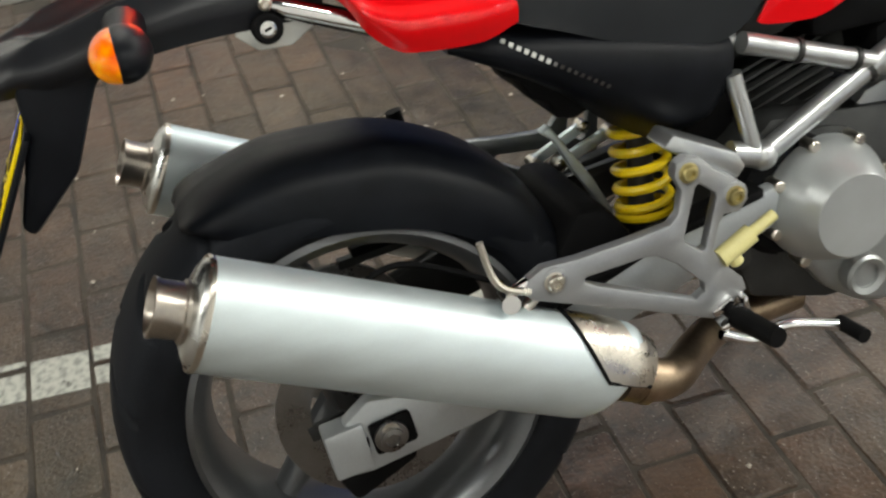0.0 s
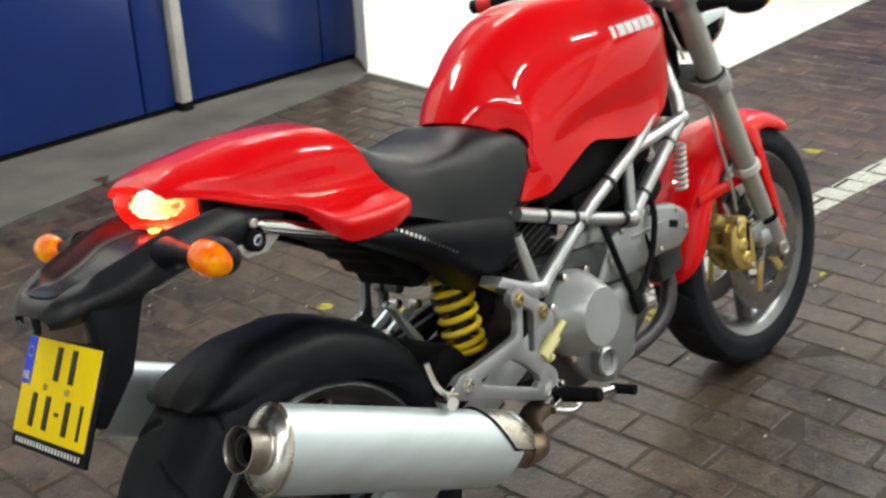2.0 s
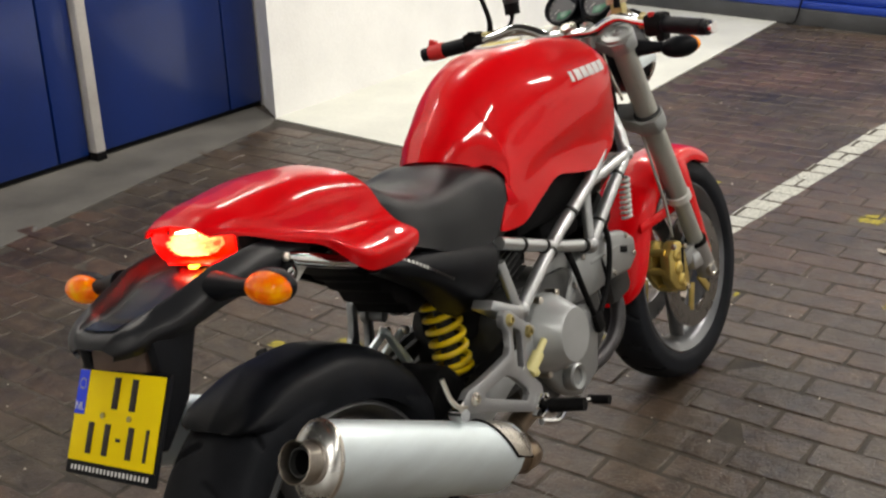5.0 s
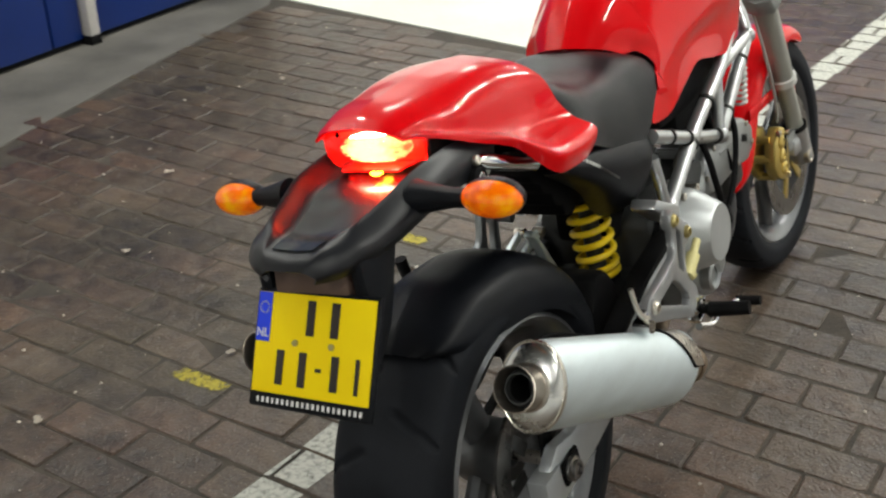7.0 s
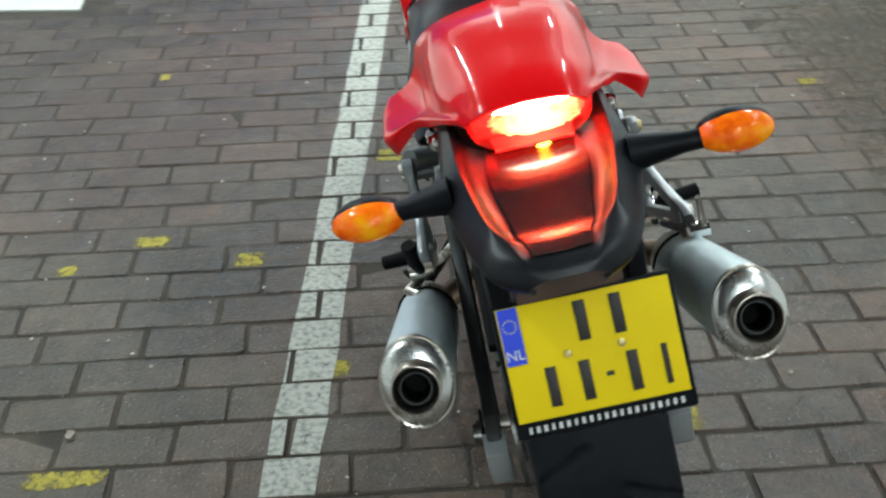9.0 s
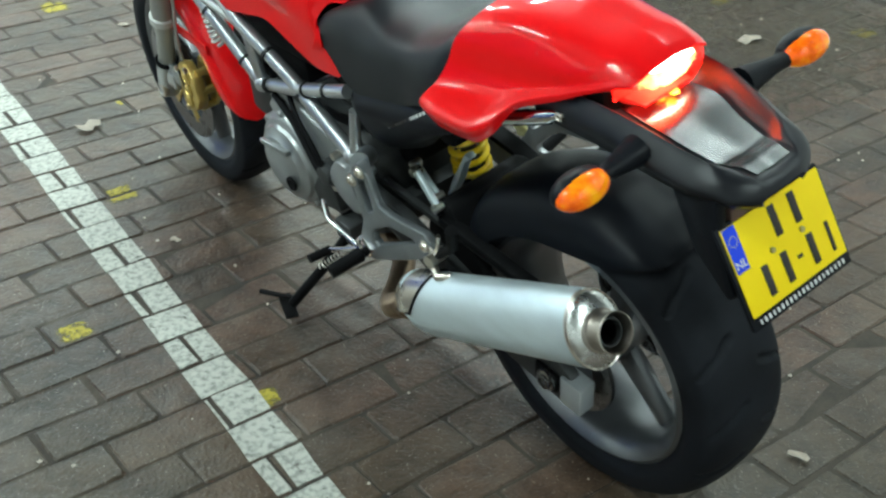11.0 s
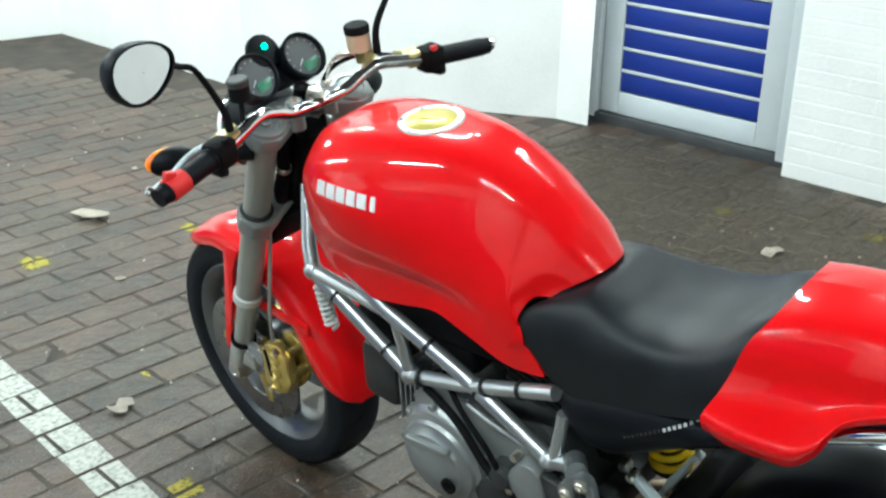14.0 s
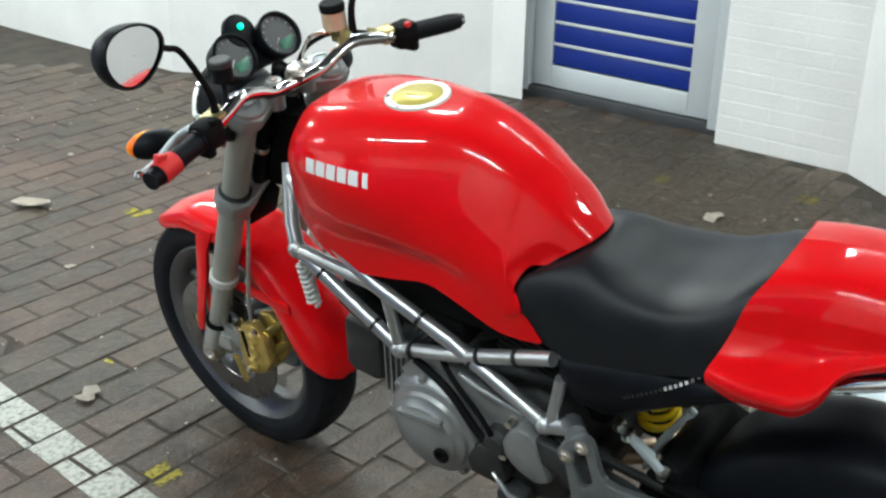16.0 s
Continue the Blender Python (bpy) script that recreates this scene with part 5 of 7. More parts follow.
for s in (-1, 1):
    arm = part("swingarm", prism([(-0.086, 0.250), (-0.078, 0.214), (-0.043, 0.212), (0.10, 0.236), (0.20, 0.262), (0.32, 0.318), (0.52, 0.390), (0.53, 0.445), (0.36, 0.418), (0.16, 0.345), (0.02, 0.304), (-0.035, 0.312), (-0.066, 0.290)], s * 0.127, s * 0.151, 0.006), SWING if s > 0 else CASTING, bike, "grey painted swingarm leg" if s > 0 else "dark swingarm leg beside the chain")
    part("axle_block", box((s * 0.139, -0.068, 0.252), (0.036, 0.050, 0.066), (6, 0, 0), 0.004), SWING, arm, "square grey end block")
    # Flat black plate stands for the shaded hole round the axle.
    part("adjuster", box((s * 0.155, -0.012, 0.263), (0.006, 0.054, 0.044), (8, 0, 0), 0.005), MATTE, arm, "black plate in place of the dark hole round the axle")
    part("axle_slot", box((s * 0.153, -0.052, 0.258), (0.006, 0.020, 0.016), (0, 0, 0), 0.003), MATTE, arm)
    part("axle_nut", lathe([(0, 0.021), (0.006, 0.021), (0.007, 0.015), (0.013, 0.015), (0.014, 0.009), (0.009, 0.008), (0.009, 0)], (s * 0.158, -0.016, 0.262), (s, 0, 0), 20), DISC, arm)
# Black strip added where the arm's upper edge lies in shade.
part("arm_guard", prism([(0.100, 0.336), (0.16, 0.350), (0.36, 0.423), (0.50, 0.448), (0.50, 0.436), (0.36, 0.410), (0.16, 0.337), (0.100, 0.320)], 0.118, 0.157, 0.002), MATTE, bike, "matt black strip added to darken the upper edge of the swingarm")
part("swingarm_bridge", box((0, 0.47, 0.350), (0.25, 0.07, 0.06), bevel=0.015), CASTING, bike)
outline = [(-0.046, 0.372), (-0.040, 0.402), (-0.012, 0.416), (0.020, 0.408), (0.030, 0.386), (0.014, 0.372), (-0.008, 0.380), (-0.028, 0.366)]
cal = part("caliper_rear", prism(outline, 0.100, 0.122, 0.006), REARGOLD, bike, "green-gold rear brake caliper")
part("caliper_half", prism(outline, 0.066, 0.084, 0.006), REARGOLD, cal)
for y, z in ((-0.034, 0.388), (0.014, 0.396)):
    part("caliper_bridge", tube([(0.074, y, z), (0.112, y, z)], 0.011, 12), REARGOLD, cal)
    part("caliper_bolt", lathe([(0, 0.008), (0.006, 0.008), (0.007, 0.004), (0.004, 0.004), (0.004, 0)], (0.121, y, z), (1, 0, 0), 10), STEEL, cal)
part("bleed_nipple", tube([(0.108, -0.030, 0.404), (0.110, -0.040, 0.428)], [0.005, 0.003], 8), STEEL, cal)
part("caliper_hose", tube([(0.104, 0.000, 0.412), (0.106, -0.008, 0.440), (0.112, 0.05, 0.455), (0.120, 0.16, 0.400)], 0.0042, 8, smooth=20), MATTE, cal)
part("caliper_arm", bar((0.116, -0.010, 0.375), (0.118, -0.016, 0.27), 0.030, 0.010), MATTE, cal)
part("torque_rod", box((0.104, -0.03, 0.190), (0.030, 0.10, 0.045), (25, 0, 0), 0.010), MATTE, bike, "black rear brake torque bracket")

SP, SQ = Vector((0.034, 0.392, 0.566)), Vector((0.046, 0.391, 0.404))
spring = part("shock_spring", join(coil(SP, SQ, 0.034, 0.0064, 6.4), coil(SQ + (SP - SQ) * 0.075, SQ, 0.034, 0.0062, 1.0)), YELLOW, bike, "yellow rear suspension spring")
part("shock_body", tube([SP + Vector((-0.005, 0.01, 0.05)), SQ + Vector((0.004, -0.01, -0.06))], 0.017, 16), CASTING, bike)
for p in (SP + Vector((0, 0, 0.006)), SQ - Vector((0, 0, 0.006))):
    part("spring_seat", lathe([(-0.005, 0.0), (-0.005, 0.036), (0.005, 0.036), (0.005, 0)], p, (SP - SQ), 28), MATTE, spring)
for p, q in (((-0.112, 0.300, 0.446), (-0.098, 0.372, 0.487)), ((-0.088, 0.328, 0.444), (-0.076, 0.402, 0.478))):
    link = part("linkage_arm", bar(p, q, 0.016, 0.011), ALU, bike, "bright suspension linkage arm")
    for e in (p, q):
        part("linkage_bolt", lathe([(-0.010, 0.009), (0.010, 0.009), (0.012, 0.006), (0.012, 0)], e, (1, 0, 0), 14), STEEL, link)
part("suspension_rocker", prism([(0.282, 0.520), (0.300, 0.505), (0.322, 0.458), (0.350, 0.410), (0.372, 0.356), (0.384, 0.352), (0.376, 0.384), (0.350, 0.440), (0.318, 0.492), (0.296, 0.528)], -0.040, -0.020, 0.004), ALU, bike, "bright alloy suspension rocker")
part("inner_mudguard", prism([(0.19, 0.32), (0.275, 0.455), (0.315, 0.450), (0.345, 0.41), (0.36, 0.36), (0.36, 0.30), (0.28, 0.29)], -0.105, 0.100, 0.012), MATTE, bike, "black inner mudguard before the rear wheel")

# under the seat
part("battery_box", rounded(slab([(-0.078, 0.23), (0.078, 0.23), (0.100, 0.45), (-0.100, 0.45)], 0.655, 0.735), 0.02), MATTE, bike, "black box under the seat")
part("inner_guard", rounded(slab([(-0.06, 0.435), (0.06, 0.435), (0.06, 0.52), (-0.06, 0.52)], 0.44, 0.655), 0.015), MATTE, bike)
COVER = [
    [(0.112, 0.128, 0.724), (0.140, 0.126, 0.716), (0.148, 0.126, 0.708), (0.138, 0.128, 0.700), (0.112, 0.130, 0.697)],
    [(0.118, 0.190, 0.716), (0.146, 0.188, 0.702), (0.153, 0.188, 0.686), (0.140, 0.190, 0.668), (0.104, 0.194, 0.660)],
    [(0.120, 0.260, 0.704), (0.147, 0.257, 0.686), (0.155, 0.256, 0.658), (0.138, 0.262, 0.628), (0.094, 0.268, 0.612)],
    [(0.120, 0.335, 0.686), (0.147, 0.330, 0.666), (0.155, 0.328, 0.630), (0.134, 0.335, 0.582), (0.074, 0.344, 0.545)],
    [(0.120, 0.405, 0.666), (0.146, 0.402, 0.648), (0.153, 0.400, 0.608), (0.132, 0.402, 0.548), (0.070, 0.402, 0.512)],
    [(0.120, 0.452, 0.654), (0.144, 0.450, 0.636), (0.150, 0.448, 0.602), (0.130, 0.440, 0.550), (0.074, 0.430, 0.520)],
    [(0.120, 0.474, 0.648), (0.140, 0.473, 0.634), (0.144, 0.470, 0.606), (0.128, 0.464, 0.572), (0.086, 0.454, 0.552)],
]


def side_cover(s):
    """A slim cover under the seat whose lower half turns in towards the frame."""
    rows = [[(s * x, y, z) for x, y, z in catmull(sec, 22)] for sec in eased(COVER, 36)]
    c = part("side_cover", grid_mesh(rows, False, 0.003), BLACK, bike, "black plastic side cover", 60)
    tree = BVHTree.FromPolygons([v.co for v in c.data.vertices], [p.vertices for p in c.data.polygons])
    for k in range(16):
        y = (0.190 if s > 0 else 0.228) + 0.0078 * k
        z = (0.702 if s > 0 else 0.700) - 0.655 * (y - (0.190 if s > 0 else 0.228))
        big = k < 7
        p, n, _, _ = tree.ray_cast(Vector((s * 0.4, y, z)), Vector((-s, 0, 0)))
        out = n if n.x * s > 0 else -n
        tilt = math.degrees(math.atan2(out.z, out.x * s))
        part("cover_print", moved(box((0, 0, 0), (0.0012, 0.0052 if big else 0.0042, 0.0056 if big else 0.0044)), Matrix.Translation(p + out * 0.0004) @ pose(0, 0, 0, 0, -s * tilt, 0) @ pose(0, 0, 0, -33, 0, 0)), ALLOYWHITE if big else DISC, c)


for s in (-1, 1):
    side_cover(s)
part("under_tray", prism([(0.080, 0.742), (0.120, 0.712), (0.152, 0.690), (0.176, 0.676), (0.182, 0.664), (0.204, 0.653), (0.214, 0.634), (0.236, 0.622), (0.246, 0.598), (0.268, 0.588), (0.276, 0.566), (0.300, 0.560), (0.340, 0.575), (0.360, 0.640), (0.300, 0.720), (0.120, 0.760)], -0.072, 0.060, 0.005), MATTE, bike, "black tray with a ragged lower edge under the seat")

# trellis frame


def pipe(*pts, r=0.0145, name="frame_tube", material=None, smooth=0):
    return part(name, tube(pts, r, 14, smooth), material or FRAME, bike)


for s in (-1, 1):
    H, N, J = (s * 0.060, 1.120, 0.800), (s * 0.128, 1.066, 0.662), (s * 0.133, 0.832, 0.516)
    M1, M2 = (s * 0.138, 0.700, 0.584), (s * 0.146, 0.505, 0.488)
    K = (s * 0.134, 0.870, 0.648)
    main = pipe((s * 0.075, 1.105, 0.780), (s * 0.128, 0.960, 0.702), K, M1, M2, name="frame_tube")
    pipe(H, (s * 0.112, 1.085, 0.705), N)
    pipe(N, K, r=0.0135)
    pipe(N, J)
    pipe((s * 0.134, 0.846, 0.640), J, r=0.012)
    horizontal = pipe(J, (s * 0.140, 0.690, 0.560), (s * 0.140, 0.485, 0.634), r=0.0135)
    pipe((s * 0.120, 0.485, 0.634), (s * 0.088, 0.40, 0.660), (s * 0.085, 0.25, 0.690), (s * 0.088, 0.07, 0.745), r=0.012)
    pipe(M2, (s * 0.143, 0.462, 0.500), r=0.016)
    pipe((s * 0.146, 0.495, 0.492), (s * 0.142, 0.470, 0.600), r=0.011)
    for p in (N, J, M2):
        part("frame_lug", ball(p, (0.019, 0.019, 0.019), u=14, v=10), FRAME, main)
    for p, q in (((s * 0.138, 0.770, 0.612), (s * 0.138, 0.764, 0.609)), ((s * 0.140, 0.660, 0.562), (s * 0.140, 0.654, 0.559)), ((s * 0.129, 1.010, 0.627), (s * 0.129, 1.005, 0.624)),
                 ((s * 0.132, 0.890, 0.552), (s * 0.132, 0.885, 0.549)), ((s * 0.138, 0.800, 0.526), (s * 0.138, 0.794, 0.528)), ((s * 0.140, 0.640, 0.577), (s * 0.140, 0.634, 0.580)), ((s * 0.140, 0.560, 0.607), (s * 0.140, 0.554, 0.609))):
        part("cable_tie", tube([p, q], 0.0165, 14), TAPE, main, "black cable tie")
    rail = part("grab_rail", tube([(s * 0.122, 0.090, 0.732), (s * 0.119, 0.05, 0.747), (s * 0.113, -0.030, 0.780), (s * 0.112, -0.040, 0.785), (s * 0.112, -0.048, 0.788)], [0.0125, 0.0125, 0.0122, 0.0085, 0.0060], 16), CHROME, bike, "thick silver tail rail")
    part("rail_bolt", lathe([(-0.006, 0.0075), (0.004, 0.0075), (0.006, 0.005), (0.004, 0.003), (0.004, 0)], (s * 0.114, -0.051, 0.789), (s, 0, 0), 16), STEEL, rail)
part("lock_plate", prism([(-0.088, 0.760), (-0.066, 0.784), (-0.020, 0.776), (0.004, 0.758), (-0.030, 0.738), (-0.066, 0.740)], 0.100, 0.105, 0.002), ALLOYWHITE, bike, "pale plate that carries the helmet lock")
lock = part("helmet_lock", lathe([(0, 0.0165), (0.014, 0.0165), (0.017, 0.0140), (0.017, 0.0095), (0.014, 0.0090), (0.014, 0)], (0.105, -0.054, 0.764), (1, 0, 0), 26), MATTE, bike, "black helmet lock")
part("lock_face", lathe([(0.013, 0.0088), (0.0175, 0.0086), (0.018, 0.0070), (0.016, 0.0062), (0.016, 0)], (0.105, -0.054, 0.764), (1, 0, 0), 22), CHROME, lock, "bright lock cylinder")
part("key_slot", box((0.1215, -0.054, 0.764), (0.002, 0.008, 0.0022), (20, 0, 0)), MATTE, lock)
part("steering_head", tube([(0, 1.095, 0.770), (0, 1.055, 0.900)], 0.034, 20), CASTING, bike)

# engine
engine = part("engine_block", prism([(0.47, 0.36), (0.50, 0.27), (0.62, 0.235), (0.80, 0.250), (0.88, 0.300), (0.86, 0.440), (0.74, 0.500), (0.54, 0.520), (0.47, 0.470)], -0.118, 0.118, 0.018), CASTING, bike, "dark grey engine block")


def fins(origin, along, count, pitch, half_w, half_d, name, paint_of):
    """A finned cylinder: a core with thin square fins."""
    o, d = Vector(origin), Vector(along).normalized()
    x = Vector((1, 0, 0))
    n = d.cross(x)
    core = part(name, tube([o, o + d * pitch * count], 0.052, 24), paint_of, engine, "finned grey engine cylinder")
    for k in range(count):
        bm = bmesh.new()
        bmesh.ops.create_cube(bm, size=1)
        bmesh.ops.transform(bm, matrix=Matrix.Diagonal((half_w * 2, half_d * 2, 0.0035, 1)), verts=bm.verts[:])
        m = Matrix((x, n, d)).transposed().to_4x4()
        m.translation = o + d * pitch * (k + 0.5)
        part("fin", moved(bm, m), paint_of, core)
    return o + d * pitch * count


# Rear cylinder and both heads take a dark colour for shade behind the tubes.
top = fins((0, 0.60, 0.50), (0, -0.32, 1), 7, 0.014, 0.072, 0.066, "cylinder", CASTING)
part("cylinder_head", box((0, 0.555, 0.655), (0.19, 0.14, 0.09), (18, 0, 0), 0.02), CASTING, engine, "cylinder head painted dark for the shade between the tubes")
front = fins((0, 0.85, 0.375), (0, 1, 0.10), 7, 0.014, 0.072, 0.066, "cylinder", ENGINE)
part("cylinder_head", box((0.015, 1.010, 0.392), (0.16, 0.10, 0.14), (6, 0, 0), 0.02), CASTING, engine, "cylinder head painted dark for the shade between the tubes")
part("belt_cover", prism([(0.70, 0.415), (0.78, 0.505), (0.90, 0.520), (1.00, 0.498), (1.05, 0.466), (1.046, 0.416), (1.005, 0.396), (0.92, 0.405), (0.82, 0.400)], 0.098, 0.128, 0.012, 3), ENGINE, engine, "grey timing belt cover")
for y, z in ((0.745, 0.452), (0.800, 0.498), (0.905, 0.505), (1.005, 0.482), (1.030, 0.432), (0.925, 0.418)):
    part("belt_cover_bolt", lathe([(0, 0.006), (0.004, 0.006), (0.005, 0.003), (0.003, 0.003), (0.003, 0)], (0.1275, y, z), (1, 0, 0), 10), STEEL, engine)
part("belt_window", box((0.127, 0.985, 0.455), (0.004, 0.034, 0.018), (-20, 0, 0), 0.004), MATTE, engine)
part("belt_rib", bar((0.127, 0.83, 0.475), (0.127, 0.955, 0.470), 0.010, 0.006), ENGINE, engine)
part("cam_cover", prism([(0.63, 0.470), (0.68, 0.520), (0.76, 0.548), (0.83, 0.520), (0.82, 0.440), (0.72, 0.430)], 0.088, 0.108, 0.008, 2), ENGINE, engine, "pale grey inner engine cover")
CC = Vector((0.112, 0.602, 0.400))
clutch = part("clutch_cover", lathe([(-0.03, 0.084), (0.028, 0.084), (0.034, 0.082), (0.086, 0.058), (0.090, 0.055), (0.0905, 0.0)], CC, (1, 0, 0), 64), CLUTCH, engine, "round silver-grey clutch cover", 22)
for k in range(8):
    a = 2 * math.pi * k / 8 + 0.3
    p = CC + Vector((0.030, 0.085 * math.cos(a), 0.085 * math.sin(a)))
    part("cover_bolt", lathe([(-0.02, 0.008), (0.008, 0.008), (0.010, 0.006), (0.010, 0)], p, (1, 0, 0), 10), STEEL, clutch)
part("clutch_housing", lathe([(-0.060, 0.086), (0.006, 0.086), (0.014, 0.078), (0.014, 0.0)], CC + Vector((0, -0.040, 0.012)), (1, 0, 0), 40), MATTE, clutch, "black inner clutch housing")
part("clutch_gasket", lathe([(-0.004, 0.093), (0.010, 0.093), (0.012, 0.083), (-0.004, 0.083)], CC, (1, 0, 0), 48, closed=True), CASTING, clutch)
part("lower_case", prism([(0.60, 0.270), (0.655, 0.232), (0.69, 0.222), (0.77, 0.245), (0.80, 0.330), (0.78, 0.400), (0.66, 0.400), (0.55, 0.340)], 0.10, 0.140, 0.012, 3), ENGINE, engine, "grey lower crankcase cover")
part("oil_cap", lathe([(0, 0.030), (0.024, 0.030), (0.028, 0.026), (0.024, 0.018), (0.020, 0.018), (0.020, 0)], (0.136, 0.648, 0.284), (1, 0, 0), 28), ENGINE, engine, "round oil level window")
ALT = Vector((-0.112, 0.768, 0.356))
alt = part("alternator_cover", lathe([(-0.01, 0.108), (0.018, 0.107), (0.026, 0.100), (0.034, 0.098), (0.038, 0.088), (0.046, 0.084), (0.050, 0.072), (0.057, 0.066), (0.060, 0.050), (0.064, 0.042), (0.065, 0.0)], ALT, (-1, 0, 0), 56), ENGINE, engine, "stepped round grey alternator cover")
part("cover_plug", lathe([(0.064, 0.016), (0.070, 0.016), (0.070, 0.010), (0.066, 0.009), (0.066, 0)], ALT + Vector((0, -0.042, -0.022)), (-1, 0, 0), 20), MATTE, alt)
for k in range(9):
    a = 2 * math.pi * k / 9
    part("cover_bolt", lathe([(-0.02, 0.010), (0.030, 0.009), (0.034, 0.007), (0.035, 0)], ALT + Vector((0.006, 0.106 * math.cos(a), 0.106 * math.sin(a))), (-1, 0, 0), 10), ENGINE, alt)
part("cover_rib", bar(ALT + Vector((-0.062, -0.05, 0.055)), ALT + Vector((-0.062, 0.055, 0.045)), 0.012, 0.012), ENGINE, alt)
part("sprocket_cover", plate([(0.604, 0.392), (0.602, 0.408), (0.592, 0.424), (0.575, 0.446), (0.560, 0.454), (0.540, 0.452), (0.530, 0.442), (0.518, 0.404), (0.503, 0.364), (0.504, 0.352), (0.520, 0.342), (0.534, 0.339), (0.562, 0.348), (0.584, 0.362)], [], -0.156, -0.112, 0.010), ENGINE, engine, "smooth grey front sprocket cover")
for y, z in ((0.608, 0.360), (0.588, 0.446), (0.500, 0.424)):
    part("cover_bolt", lathe([(-0.03, 0.009), (0.006, 0.008), (0.007, 0)], (-0.140, y, z), (-1, 0, 0), 10), STEEL, engine)
part("upper_case", plate([(0.53, 0.455), (0.56, 0.475), (0.63, 0.490), (0.70, 0.515), (0.80, 0.510), (0.845, 0.46), (0.82, 0.40), (0.66, 0.35), (0.55, 0.42)], [], -0.128, -0.10, 0.008), ENGINE, engine, "grey side engine case")
part("case_rib", tube([(-0.130, 0.56, 0.470), (-0.130, 0.66, 0.492), (-0.128, 0.70, 0.505)], 0.007, 10), ENGINE, engine)
part("gear_housing", prism([(0.60, 0.30), (0.68, 0.285), (0.70, 0.33), (0.66, 0.37), (0.61, 0.36)], -0.150, -0.11, 0.01), CASTING, engine)
part("clutch_slave", lathe([(0, 0.030), (0.020, 0.030), (0.026, 0.022), (0.034, 0.020), (0.036, 0)], (-0.128, 0.615, 0.395), (-1, 0, 0), 24), CASTING, engine, "dark round clutch cylinder")
part("slave_hose", tube([(-0.155, 0.618, 0.410), (-0.155, 0.640, 0.450), (-0.145, 0.70, 0.500), (-0.120, 0.76, 0.545)], 0.0055, 8, smooth=16), MATTE, engine, "black hose")
part("starter_hose", tube([(-0.13, 0.80, 0.50), (-0.142, 0.72, 0.47), (-0.150, 0.66, 0.41), (-0.155, 0.63, 0.39)], 0.008, 10, smooth=14), MATTE, engine, "black hose")
part("breather_hose", tube([(0.118, 0.742, 0.560), (0.138, 0.742, 0.500), (0.142, 0.756, 0.445), (0.142, 0.790, 0.356)], 0.0070, 10, smooth=18), MATTE, engine, "black hose")
part("starter_cable", tube([(0.125, 0.915, 0.545), (0.140, 0.902, 0.495), (0.144, 0.860, 0.415), (0.144, 0.800, 0.362), (0.140, 0.780, 0.340)], 0.0065, 10, smooth=20), MATTE, engine, "black cable before the cylinder")
part("hose_knot", box((0.142, 0.792, 0.352), (0.022, 0.030, 0.045), (15, 0, 0), 0.006), MATTE, engine)
part("wiring", tube([(0.10, 0.90, 0.56), (0.12, 0.88, 0.48), (0.128, 0.89, 0.42)], 0.007, 8, smooth=12), MATTE, engine, "black wiring loom")
part("header_pipe", tube([(0.03, 1.040, 0.36), (0.050, 1.050, 0.30), (0.060, 1.005, 0.240), (0.062, 0.90, 0.212), (0.062, 0.72, 0.222)], 0.0185, 16, smooth=26), HEADER, engine, "dull grey front exhaust header")
part("airbox", rounded(slab([(-0.11, 0.60), (0.11, 0.60), (0.11, 0.98), (-0.11, 0.98)], 0.600, 0.700), 0.02), MATTE, bike, "black airbox under the tank")
part("coil_box", box((0, 0.78, 0.575), (0.20, 0.16, 0.07), bevel=0.015), MATTE, bike)
part("throttle_body", tube([(0, 0.70, 0.52), (0, 0.74, 0.61)], 0.036, 18), CASTING, bike)
part("battery_tray", box((0, 0.97, 0.53), (0.17, 0.12, 0.09), (30, 0, 0), 0.015), MATTE, bike)
for s in (-1, 1):
    part("hose_spring", coil((s * 0.098, 1.095, 0.600), (s * 0.092, 1.090, 0.500), 0.011, 0.0042, 8), ALLOYWHITE, bike, "pale coil sleeve")

# footrest plates, pegs, levers


def lean_in(bm, s):
    """Lay a plate drawn at x = 0 into the plane in which the footrest castings stand."""
    for v in bm.verts:
        v.co.x = s * v.co.x + (0.291 - 0.144 * v.co.y - 0.070 * v.co.z if s > 0 else -0.190)
    bmesh.ops.recalc_face_normals(bm, faces=bm.faces[:])
    return bm


